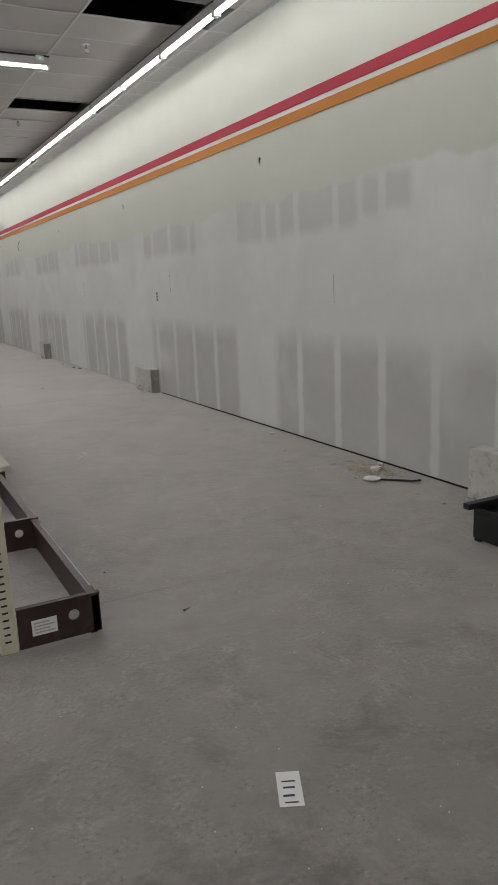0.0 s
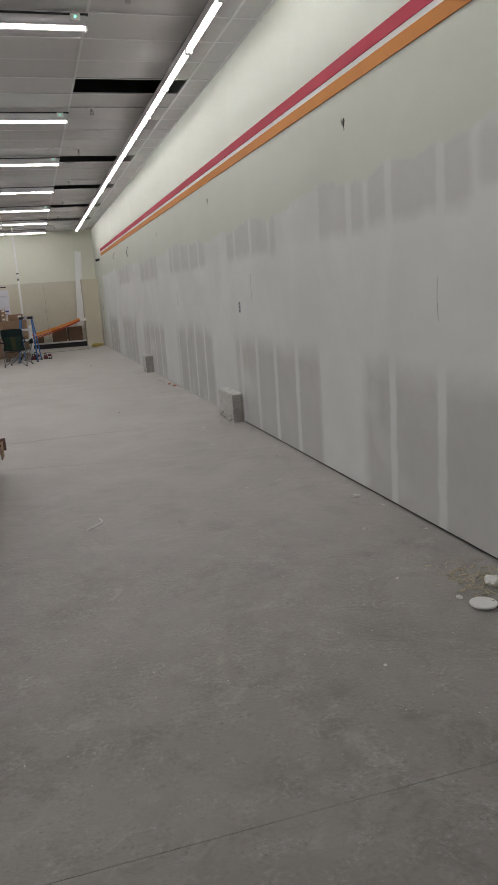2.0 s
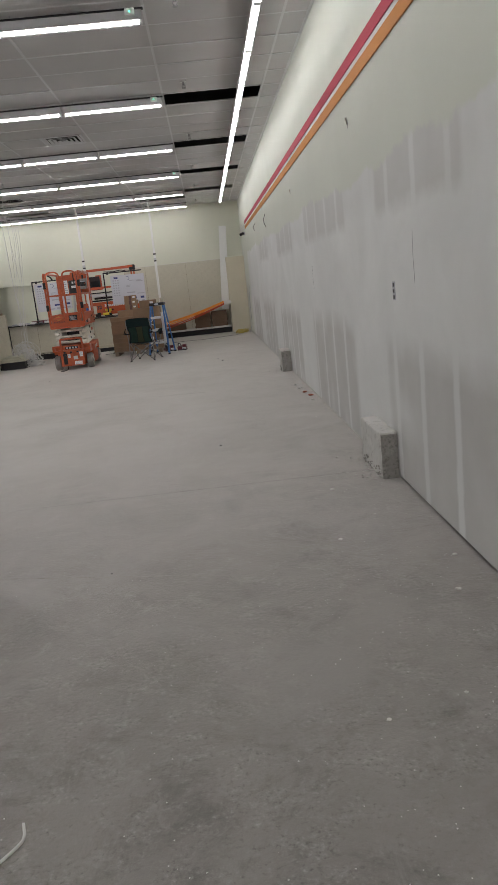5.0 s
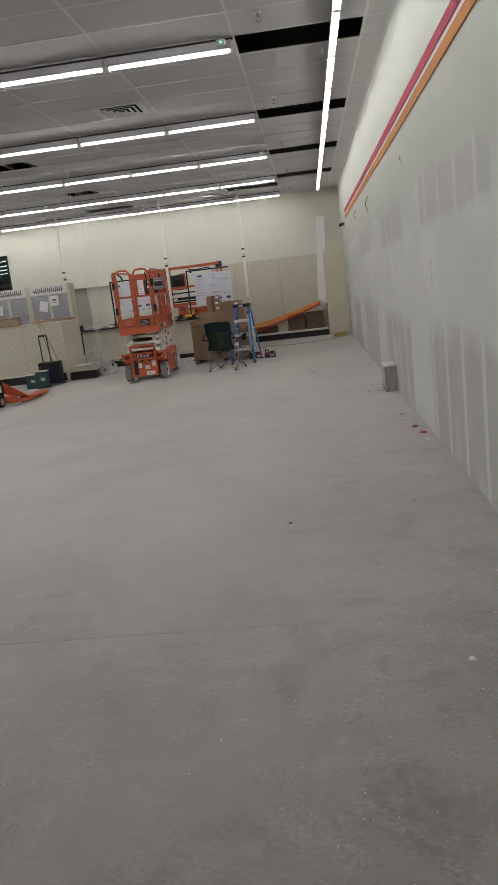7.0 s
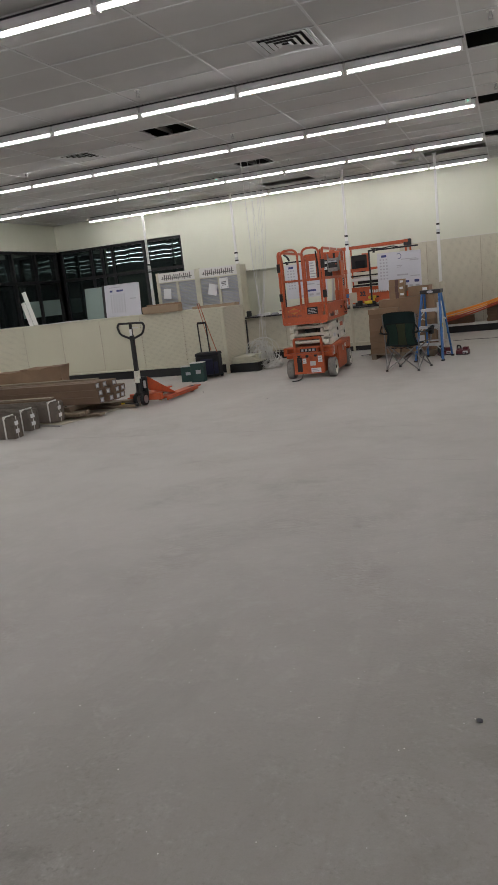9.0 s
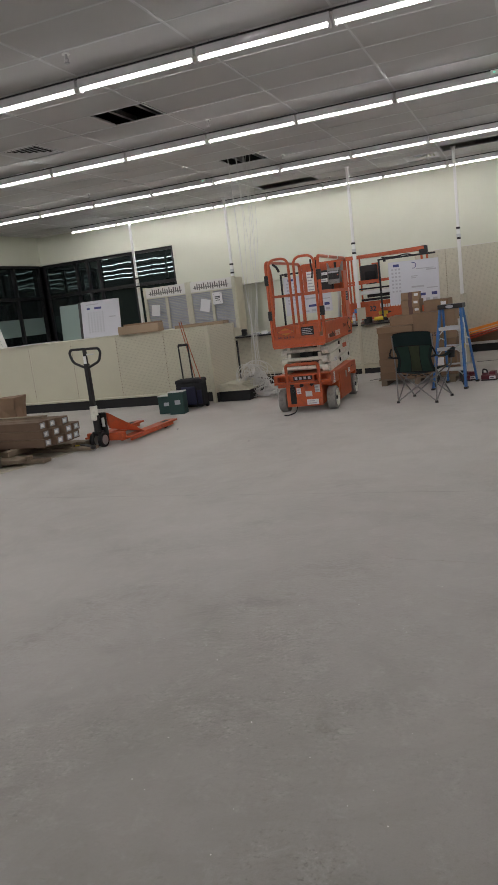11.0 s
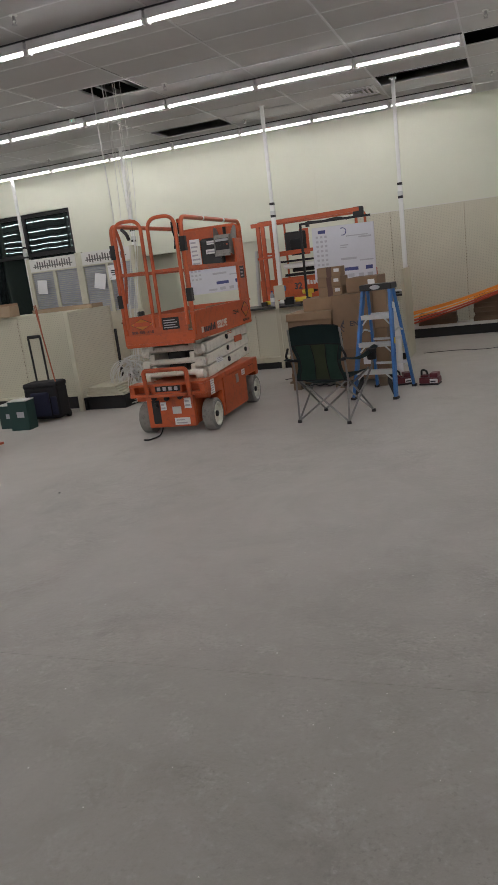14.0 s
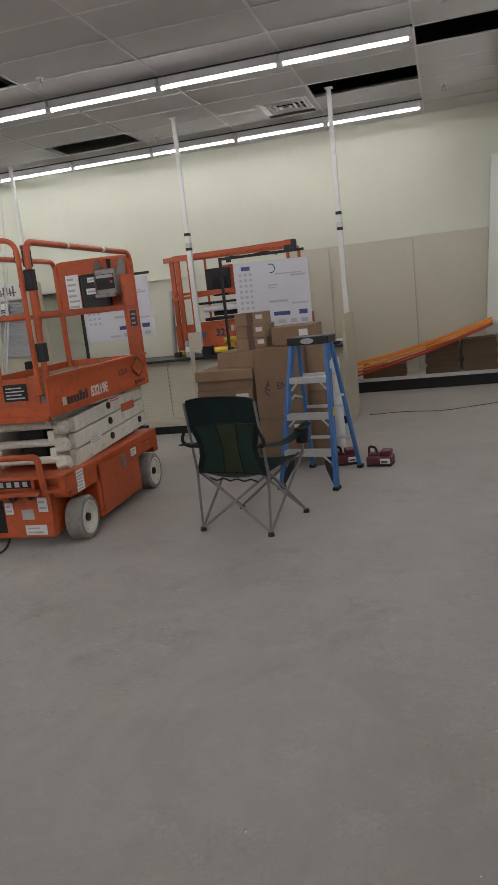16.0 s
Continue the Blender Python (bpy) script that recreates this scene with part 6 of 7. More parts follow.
for x, y, h, w in ((-2.12, 21.12, 0.27, 0.22), (-1.86, 20.99, 0.335, 0.24)):
    t = thing("paint_box", pose(x, y, 0, 0, 0, 6), "dark green carton with a white label", "box", "green cartons")
    part("body", boxes((-w / 2, w / 2, -0.09, 0.09, 0, h), bevel=0.005), M["green_box"], t)
    part("lid", boxes((-w / 2 - 0.002, w / 2 + 0.002, -0.092, 0.092, h, h + 0.012), bevel=0.003), M["offwhite"], t)
    part("label", boxes((-0.02, 0.07, -0.0925, -0.0905, h * 0.45, h * 0.65)), M["ink_grey"], t)
# ---- stacked material beside the pallet jack ----
t = thing("hardboard_sheet", pose(-2.25, 18.0, 0, 0, 0, -14), "thin worn hardboard sheet under the pile", "sheet")
part("sheet", boxes((-2.6, 0.12, -0.75, 0.55, 0.001, 0.010)), M["panel_tan"], t)
part("sheet_edge", boxes((-2.6, 0.2, -0.80, -0.76, 0.001, 0.022)), M["steel"], t)
for k, (x0, x1, y, z, a) in enumerate(((-4.4, -1.75, 18.35, 0.012, 3), (-4.2, -1.85, 18.55, 0.012, 6), (-4.5, -2.0, 17.95, 0.012, -2), (-4.3, -2.05, 18.2, 0.055, 8), (-4.4, -1.95, 18.55, 0.055, 2), (-4.5, -2.2, 17.8, 0.055, -3))):
    t = thing("plank", pose(x0, y, z, 0, 0, a), "rough sawn pine plank under the cartons", "plank", "loose planks")
    part("board", boxes((0, x1 - x0, -0.07, 0.07, 0, 0.04), bevel=0.004), M["wood"], t)
for k in range(2):
    t = thing("bearer_block", pose(-2.5 - 0.9 * k, 18.2, 0.098, 0, 0, 90), "short pine bearer under the long cartons", "block", "bearers")
    part("block", boxes((-0.45, 0.4, -0.05, 0.05, 0, 0.07), bevel=0.004), M["wood"], t)


def long_carton(at, length):
    t = thing("long_carton", at, "long brown carton stacked with its labelled end showing", "box", "long cartons")
    part("body", boxes((-length, 0, -0.07, 0.07, 0, 0.096), bevel=0.005), M["card_dark"], t)
    part("end_label", boxes((0.0003, 0.0015, -0.045, 0.045, 0.015, 0.08)), M["louvre"], t)
    part("end_mark", boxes((0.0017, 0.0025, -0.03, 0.02, 0.03, 0.065)), M["paper"], t)
    return t


rng = random.Random(7)
base = None
for row in range(3):
    for col in range(4 if row < 2 else 3):
        m = pose(-2.02 - 0.10 * (row == 2) + rng.uniform(-0.05, 0.04) + 0.03 * col, 17.98 + 0.155 * col + 0.02 * row, 0.170 + 0.0975 * row, 0, 0, rng.uniform(-1.2, 1.2))
        base = long_carton(m, 2.6) if base is None else copy_thing(base, m)
t = thing("plank", pose(-4.3, 18.3, 0.464, 0, 0, 1), "thin pale plank lying on the cartons", "plank", "loose planks")
part("board", boxes((0, 2.0, -0.05, 0.05, 0, 0.02)), M["wood"], t)


def strip_bundle(at):
    t = thing("strip_bundle", at, "strapped bundle of dusty grey-brown strips with white tags", "bundle", "strip bundles")
    r = random.Random(3)
    for k in range(8):
        d = r.uniform(0, 0.025)
        part("strip", boxes((-1.6 - d, -d, -0.104 + 0.027 * k, -0.083 + 0.027 * k, 0, 0.255 + 0.012 * (k % 3)), bevel=0.002), M["bundle"], t)
    part("end_board", boxes((-0.03, 0.004, -0.112, 0.03, 0.002, 0.262), bevel=0.003), M["bundle"], t)
    part("strap", boxes((-0.14, -0.12, -0.108, 0.114, 0.0, 0.286)), M["offwhite"], t)
    part("end_strap", boxes((0.0045, 0.0065, -0.045, -0.032, 0.002, 0.28)), M["offwhite"], t)
    for z in (0.07, 0.17):
        part("tag", boxes((0.0068, 0.008, -0.085, -0.005, z, z + 0.05)), M["paper"], t)
    return t


b = strip_bundle(pose(-2.43, 17.52, 0.024, 0, 0, 4))
copy_thing(b, pose(-2.55, 17.08, 0.0, 0, 0, -3))
copy_thing(b, pose(-2.45, 16.60, 0.0, 0, 0, 5))
t = thing("plank", pose(-4.4, 17.5, 0.325, 0, 0, 3), "pale plank across the strip bundles", "plank", "loose planks")
part("board", boxes((0, 1.8, -0.06, 0.06, 0, 0.02)), M["wood"], t)
t = thing("pine_offcut", pose(-2.28, 17.82, 0.1, 0, 0, 20), "short pine offcut beside the pile", "block")
part("block", boxes((-0.3, 0.08, -0.05, 0.05, -0.085, 0.0), bevel=0.004), M["wood"], t)
for k in range(2):
    t = thing("carton", pose(-4.80 + 0.72 * k, 19.75 - 0.1 * k, 0, 0, 0, 8), "crumpled brown carton on the floor behind the pile", "box", "crumpled cartons")
    bm = boxes((-0.45, 0.33, -0.13, 0.13, 0, 0.60 if k else 0.54))
    bmesh.ops.subdivide_edges(bm, edges=bm.edges[:], cuts=3, use_grid_fill=True)
    for v in bm.verts:
        if v.co.z > 0.01:
            v.co += Vector((noise.noise(v.co * 4 + Vector((k, 0, 0))), noise.noise(v.co * 4 + Vector((0, k + 3, 0))), noise.noise(v.co * 5) - 0.1)) * 0.05
    part("body", bm, M["card"], t)

t = thing("floor_brush", pose(0, 0, 0), "black and grey floor brush lying by the pallet truck", "brush")
bm = bmesh.new()
tube(bm, [(-2.9, 18.30, 0.09), (-2.02, 18.52, 0.05)], 0.012, 8)
part("stick", bm, M["black"], t, "", True)
bm = bmesh.new()
rod(bm, (-2.06, 18.51, 0.052), (-2.01, 18.522, 0.05), 0.018, 10)
part("ring", bm, M["yellow"], t, "yellow collar")
part("head", boxes((-0.17, 0.15, -0.032, 0.032, 0.022, 0.066), bevel=0.014), M["black_gloss"], t, at=pose(-1.87, 18.50, 0, 0, 0, -28))
part("bristles", boxes((-0.155, 0.135, -0.026, 0.026, 0.0, 0.024), bevel=0.004), M["steel"], t, "worn grey bristles", at=pose(-1.87, 18.50, 0, 0, 0, -28))

# ---- shelving bases near the start ----
def shelf_base(at, length, hole=True, group="shelf bases by the aisle"):
    """An empty dark shelf base: brackets across, a front rail along +x side."""
    t = thing("gondola_base", at, "dark brown empty metal shelf base on the floor", "shelf base", group)
    part("front_rail", boxes((0.315, 0.345, 0, length, 0.012, 0.165), (0.305, 0.345, 0, length, 0.166, 0.176)), M["brown_shoe"], t)
    # pale strip paints the lamps' highlight along the rail top
    part("rail_highlight", boxes((0.334, 0.343, 0.1, length * 0.45, 0.1762, 0.1775)), M["ink_grey"], t)
    n = max(2, round(length / 1.2) + 1)
    for k in range(n):
        y = (length - 0.012) * k / (n - 1)
        bm = bmesh.new()
        ring, outer = [], [(0, 0.0), (0.35, 0.0), (0.35, 0.18), (0, 0.17)]
        c, r = (0.235, 0.105), 0.024
        vs = [bm.verts.new((x, y, z + 0.005)) for x, z in outer]
        cs = [bm.verts.new((c[0] + r * math.cos(a), y, c[1] + r * math.sin(a))) for a in [math.tau * i / 16 for i in range(16)]]
        es = [bm.edges.new((vs[i], vs[(i + 1) % 4])) for i in range(4)] + [bm.edges.new((cs[i], cs[(i + 1) % 16])) for i in range(16)]
        bmesh.ops.triangle_fill(bm, edges=es, use_beauty=True)
        bad = [f for f in bm.faces if (f.calc_center_median() - Vector((c[0], y, c[1]))).length < r * 0.7]
        bmesh.ops.delete(bm, geom=bad, context="FACES_ONLY")
        bmesh.ops.solidify(bm, geom=bm.faces[:], thickness=0.006)
        box(bm, 0.0, 0.35, y - 0.008, y + 0.02, 0.176, 0.186)
        box(bm, 0.30, 0.33, y, y + 0.02, 0.0, 0.012)
        br = part("bracket", bm, M["brown_shoe"], t)
        if k == 0:
            part("sticker", boxes((0.055, 0.16, y - 0.0075, y - 0.0066, 0.055, 0.125)), M["paper"], br, "scuffed white warning label")
            bm = boxes(*((0.065, 0.15 - 0.02 * (i % 2), y - 0.0085, y - 0.0077, 0.065 + 0.014 * i, 0.071 + 0.014 * i) for i in range(4)))
            part("sticker_print", bm, M["ink_grey"], br)
        elif k == 1:
            part("slot", boxes((0.06, 0.15, y - 0.0075, y - 0.0066, 0.06, 0.12)), M["panel_tan"], br)
    for k in range(n):
        y = (length - 0.05) * k / (n - 1)
        u = part("upright", boxes((-0.075, -0.005, y, y + 0.035, 0.0, 1.37), bevel=0.003), M["ivory"], t, "ivory slotted upright")
        bm = bmesh.new()
        for i in range(40):
            box(bm, -0.055, -0.03, y - 0.0012, y - 0.0003, 0.05 + 0.032 * i, 0.058 + 0.032 * i)
        tagged(part("slots", bm, M["black"], u), kind="stuff")
    return t


shelf_base(pose(1.40, 3.27, 0), 2.45)
t = thing("shelf_deck", pose(1.40, 5.80, 0), "ivory shelf deck on a dark base", "shelf", "shelf bases by the aisle")
part("base", boxes((-0.3, 0.39, 0.03, 2.3, 0.0, 0.165), bevel=0.006), M["brown_shoe"], t)
part("deck", boxes((-0.4, 0.43, 0.0, 2.3, 0.168, 0.205), bevel=0.004), M["ivory"], t)
bm = bmesh.new()
for k in range(9):
    tube(bm, [(0.1 + 0.07 * math.sin(k * 2.1), 0.1 + 0.2 * k, 0.207), (0.2 + 0.05 * math.cos(k), 0.2 + 0.2 * k, 0.207), (0.33, 0.15 + 0.2 * k, 0.207)], 0.004, 4)
part("scratches", bm, M["paper"], t)
t = thing("gondola_base", pose(1.40, 8.16, 0), "dark grey steel base carrying a torn carton", "shelf base", "shelf bases by the aisle")
part("body", boxes((-0.3, 0.485, -0.22, 0.37, 0.0, 0.19), bevel=0.01), M["steel"], t)
t = thing("carton", pose(1.40, 8.16, 0.192, 0, 0, -3), "torn brown carton hanging over the base", "box")
part("body", boxes((-0.25, 0.47, -0.15, 0.50, 0, 0.10), bevel=0.008), M["card"], t)
part("flap", boxes((0.476, 0.485, 0.12, 0.50, 0.0, 0.10)), M["card_light"], t)
part("flap", boxes((0.488, 0.497, 0.38, 0.56, -0.05, 0.09)), M["card_light"], t)
part("torn_edge", boxes((0.40, 0.52, 0.565, 0.575, 0.0, 0.115)), M["tape"], t)

t = thing("gondola_base", pose(3.86, 3.20, 0), "black metal shelf base by the wall", "shelf base")
part("front_rail", boxes((0.0, 0.02, -1.6, 0.0, 0.015, 0.19)), M["black_gloss"], t)
part("side_rail", boxes((0.021, 0.50, -0.02, 0.0, 0.015, 0.19)), M["black_gloss"], t)
part("deck", boxes((-0.005, 0.5, -1.6, -0.021, 0.155, 0.165)), M["black"], t)
part("top_bar", boxes((-0.07, 0.50, -0.035, 0.012, 0.192, 0.225), bevel=0.004), M["black_gloss"], t)
for y in (-1.5, -0.05):
    part("foot", boxes((0.0, 0.05, y, y + 0.04, 0.0, 0.014)), M["rubber"], t)

# ---- cast stubs at the wall ----
def stub(y0, y1, x0, h):
    t = thing("concrete_stub", pose((x0 + XE) / 2, (y0 + y1) / 2, 0), "rough cast concrete stub against the drywall", "concrete block", "wall stubs")
    w, d = XE - x0 - 0.002, y1 - y0
    bm = boxes((-w / 2, w / 2, -d / 2, d / 2, 0, h), bevel=0.012)
    bmesh.ops.subdivide_edges(bm, edges=bm.edges[:], cuts=5, use_grid_fill=True)
    for v in bm.verts:
        if v.co.z > 0.005 and v.co.x < w / 2 - 0.005:
            v.co += Vector((noise.noise(v.co * 11), noise.noise(v.co * 11 + Vector((5, 1, 2))), noise.noise(v.co * 14 + Vector((2, 9, 4))))) * 0.007
    part("block", bm, M["block"], t)
    bm = boxes((-w / 2 + 0.008, w / 2 - 0.006, -d / 2 - 0.012, -d / 2 + 0.002, 0.002, h - 0.014))
    bmesh.ops.subdivide_edges(bm, edges=bm.edges[:], cuts=7, use_grid_fill=True)
    for v in bm.verts:
        v.co += Vector((noise.noise(v.co * 21) * 0.006, noise.noise(v.co * 26 + Vector((1, 4, 2))) * 0.007, 0))
    part("broken_face", bm, M["broken"], t, "dark rough broken end")
    bm = bmesh.new()
    r = random.Random(int(y0 * 7))
    for k in range(30):
        p = Vector((-w / 2 - 0.002, r.uniform(-d / 2 + 0.02, d / 2 - 0.05), abs(r.gauss(0, 0.035)) + 0.004))
        s = r.uniform(0.004, 0.013)
        vs = bmesh.ops.create_icosphere(bm, subdivisions=1, radius=s)["verts"]
        for v in vs:
            v.co = Vector((v.co.x * 0.7, v.co.y * r.uniform(0.7, 1.8), v.co.z * r.uniform(0.5, 1.2))) + p
    tagged(part("crumbled_edge", bm, M["broken"], t), kind="stuff")
    bm = bmesh.new()
    r = random.Random(int(y0 * 10))
    for k in range(26):
        p = Vector((-w / 2 - abs(r.gauss(0, 0.09)), r.uniform(-d / 2 - 0.15, d / 2 + 0.3), 0.004))
        s = r.uniform(0.004, 0.014)
        vs = bmesh.ops.create_icosphere(bm, subdivisions=1, radius=s)["verts"]
        for v in vs:
            v.co = Vector((v.co.x * r.uniform(0.8, 1.6), v.co.y, v.co.z * 0.6)) + p
    tagged(part("rubble", bm, M["block"], t), kind="stuff")


stub(3.22, 3.80, 4.40, 0.345)
stub(9.78, 10.42, 4.40, 0.335)
stub(16.25, 16.62, 4.37, 0.335)

# ---- things on the wall ----
def on_wall(name, y, z, label, category, group=""):
    return thing(name, pose(XE, y, z), label, category, group)


for y, z, w, h in ((6.70, 2.56, 0.022, 0.085), (10.76, 2.57, 0.016, 0.09), (14.61, 2.52, 0.016, 0.07), (3.05, 2.5, 0.03, 0.08)):
    t = on_wall("wall_gouge", y, z, "small dark torn hole in the drywall", "hole", "drywall holes")
    bm = bmesh.new()
    pts = [(-0.0012, w * math.cos(a) * (0.6 + 0.4 * math.sin(3 * a + y)), h / 2 * math.sin(a)) for a in [math.tau * i / 12 for i in range(12)]]
    vs = [bm.verts.new(p) for p in pts]
    bm.faces.new(vs)
    bmesh.ops.solidify(bm, geom=bm.faces[:], thickness=-0.0008)
    part("hole", bm, M["black"], t)
    bm = bmesh.new()
    bar(bm, (-0.002, w * 0.8, -h * 0.1), (-0.008, w * 1.1, h * 0.4), 0.003, 0.009, up=(1, 0, 0))
    part("torn_paper", bm, M["panel_tan"], t)
for y, z in ((9.64, 1.31), (25.55, 1.28), (3.4, 1.3)):
    t = on_wall("outlet_box", y, z, "open electrical box hole in the drywall", "outlet", "wall outlets")
    part("plate", boxes((-0.004, -0.0005, -0.032, 0.032, -0.06, 0.06), bevel=0.001), M["louvre"], t)
    for dz in (-0.04, 0.0, 0.04):
        part("slot", boxes((-0.0055, -0.0042, -0.018, 0.014, dz - 0.013, dz + 0.011)), M["black"], t)
for y, z0, z1 in ((9.15, 1.36, 1.66), (5.50, 1.25, 1.49), (13.2, 1.3, 1.55)):
    t = on_wall("wall_crack", y, 0, "thin dark scratch in the primed drywall", "scratch", "wall scratches")
    bm = bmesh.new()
    tube(bm, [(-0.001, 0.0, z0), (-0.001, 0.012, (z0 + z1) / 2), (-0.001, 0.006, z1)], 0.0009, 4)
    part("line", bm, M["ink"], t)
for y, z, dy, dz in ((18.58, 2.38, 0.25, 0.2), (21.4, 2.5, 0.5, 0.12)):
    t = on_wall("loose_wire", y, z, "short dark wire sticking out of the drywall", "wire", "loose wires")
    bm = bmesh.new()
    tube(bm, rounded([(0.0, 0, 0), (-0.05, -dy * 0.4, dz * 0.5), (-0.02, -dy, dz)], 0.2), 0.005, 5)
    part("wire", bm, M["ink"], t)
t = on_wall("security_camera", 25.2, 2.70, "small black security camera on the wall", "camera")
bm = bmesh.new()
rod(bm, (-0.03, 0, 0), (0, 0, 0), 0.045, 14)
part("mount", bm, M["louvre"], t)
bm = bmesh.new()
rod(bm, (-0.12, -0.1, -0.03), (-0.03, 0, 0), 0.036, 14)
part("body", bm, M["black"], t)
t = on_wall("wall_cable", 25.55, 0, "thin cable running down the wall to the floor", "cable")
bm = bmesh.new()
tube(bm, rounded([(-0.01, 0, 1.25), (-0.02, 0.1, 0.8), (-0.01, 0.2, 0.2), (-0.08, 0.25, 0.01)], 0.2), 0.006, 5)
part("cable", bm, M["louvre"], t)


def cable_coil(name, at, loops, radius, height, r, mat, label, seed, squash=1.0):
    g = random.Random(seed)
    t = thing(name, at, label, "cable")
    bm = bmesh.new()
    for k in range(loops):
        rad = radius * g.uniform(0.55, 1.05)
        c = Vector((g.uniform(-0.25, 0.25) * radius, g.uniform(-0.25, 0.25) * radius, 0))
        tilt = Matrix.Rotation(g.uniform(0, math.tau), 3, "Z") @ Matrix.Rotation(g.uniform(0, height), 3, "X")
        pts = []
        for i in range(22):
            a = math.tau * i / 22
            p = Vector((rad * math.cos(a), rad * squash * math.sin(a), 0.03 * math.sin(3 * a + k)))
            pts.append(c + tilt @ p)
        lo = min(p.z for p in pts)
        lift = r + g.uniform(0, 0.03) - lo
        tube(bm, [p + Vector((0, 0, lift)) for p in pts], r, 5, True)
    part("coil", bm, mat, t, "", True)
    return t


cable_coil("cable_bundle", pose(-1.14, 22.42, 0), 44, 0.28, 1.57, 0.006, M["cable"], "tangled heap of white data cable on the floor", 4)
cable_coil("cable_bundle", pose(-0.86, 22.32, 0), 14, 0.18, 1.3, 0.006, M["cable"], "smaller tangle of white data cable on the floor", 9)
cable_coil("yellow_lead", pose(4.2, 25.75, 0), 9, 0.17, 0.12, 0.009, M["cable_yellow"], "coiled yellow extension lead on the floor", 2)
g = random.Random(12)
for k in range(7):
    t = thing("hanging_cable", pose(0, 0, 0), "thin white data cable hanging from an open ceiling bay", "cable", "hanging cables")
    x, y = -0.90 - 0.055 * k, 22.75 + g.uniform(-0.15, 0.15)
    e = Vector((-1.1 + g.uniform(-0.12, 0.2), 22.5 + g.uniform(-0.12, 0.1), 0.3))
    bm = bmesh.new()
    pts = [Vector((x, y, ZC + 0.2)), Vector((x + 0.02, y, 2.9)), Vector((x * 0.6 + e.x * 0.4 + g.uniform(-0.06, 0.06), y, 1.8)), Vector((e.x + g.uniform(-0.08, 0.08), e.y + 0.05, 1.0)), e]
    tube(bm, rounded(pts, 0.5, 6), 0.0042 if k < 6 else 0.008, 5)
    part("cable", bm, M["cable"], t, "", True)
t = thing("floor_cable", pose(0, 0, 0), "thin dark cable lying across the floor", "cable")
bm = bmesh.new()
tube(bm, rounded([(2.25, 24.9, 0.005), (2.7, 25.0, 0.005), (3.1, 24.85, 0.005), (3.6, 25.15, 0.005), (4.15, 25.4, 0.005)], 0.3, 6), 0.004, 5)
part("cable", bm, M["ink"], t)
t = thing("floor_cable", pose(0, 0, 0), "short dark cable end on the floor", "cable")
bm = bmesh.new()
tube(bm, rounded([(0.62, 23.3, 0.005), (0.75, 23.45, 0.005), (0.95, 23.4, 0.005)], 0.1, 6), 0.005, 5)
part("cable", bm, M["ink"], t)

# ---- litter on the floor ----
t = thing("price_tag", pose(1.930, 1.985, 0.001, 0, 0, -25), "small white paper slip with print on the floor", "paper")
part("paper", boxes((-0.036, 0.036, -0.075, 0.075, 0, 0.0006)), M["paper"], t)
bm = boxes(*((-0.022 + 0.003 * (k % 2), 0.02 - 0.004 * (k % 3), z, z + h, 0.0008, 0.0011) for k, (z, h) in enumerate(((0.028, 0.006), (0.0, 0.008), (-0.035, 0.009), (-0.062, 0.006)))))
part("print", bm, M["ink"], t)
t = thing("cover_plate", pose(4.15, 4.50, 0), "round white cover plate with a black cable tail", "cover plate")
bm = bmesh.new()
rod(bm, (0, 0, 0.012), (0, 0, 0.020), 0.062, 24)
part("disc", bm, M["white"], t, "", True)
bm = bmesh.new()
tube(bm, rounded([(0.0, 0, 0.008), (0.1, -0.08, 0.006), (0.2, -0.22, 0.012), (0.24, -0.26, 0.02)], 0.05), 0.008, 6)
part("tail", bm, M["black"], t)


def lump(name, x, y, s, mat, label, group, flat=0.6, seed=0, category="debris"):
    bm = bmesh.new()
    bmesh.ops.create_icosphere(bm, subdivisions=2, radius=s)
    for v in bm.verts:
        v.co *= 1 + 0.5 * noise.noise(v.co * (0.9 / s) + Vector((seed, seed * 2, 0)))
        v.co.z = max(v.co.z * flat, -s * 0.3)
    ob = part(name, bm, M[mat])
    lo = min(v.co.z for v in ob.data.vertices)
    ob.matrix_basis = pose(x, y, -lo + 0.0005)
    return tagged(ob, label, category, group)


for k, (x, y, s) in enumerate(((4.10, 4.62, 0.016), (4.34, 4.70, 0.042), (4.46, 4.80, 0.026))):
    lump("plaster_lump", x, y, s, "offwhite", "white plaster lump on the floor by the wall", "plaster lumps", 0.7, k)
g = random.Random(31)
bm = bmesh.new()
for k in range(190):
    a = Vector((4.29 + g.gauss(0, 0.075), 4.74 + g.gauss(0, 0.11), 0.004 + abs(g.gauss(0, 0.012))))
    d = Vector((g.uniform(-1, 1), g.uniform(-1, 1), g.uniform(-0.1, 0.2))).normalized() * g.uniform(0.015, 0.05)
    tube(bm, [a, a + d], g.uniform(0.0015, 0.004), 4)
tagged(part("fibre_litter", bm, M["straw"]), "beige fibres and crumbs heaped by the wall", "debris", kind="stuff")
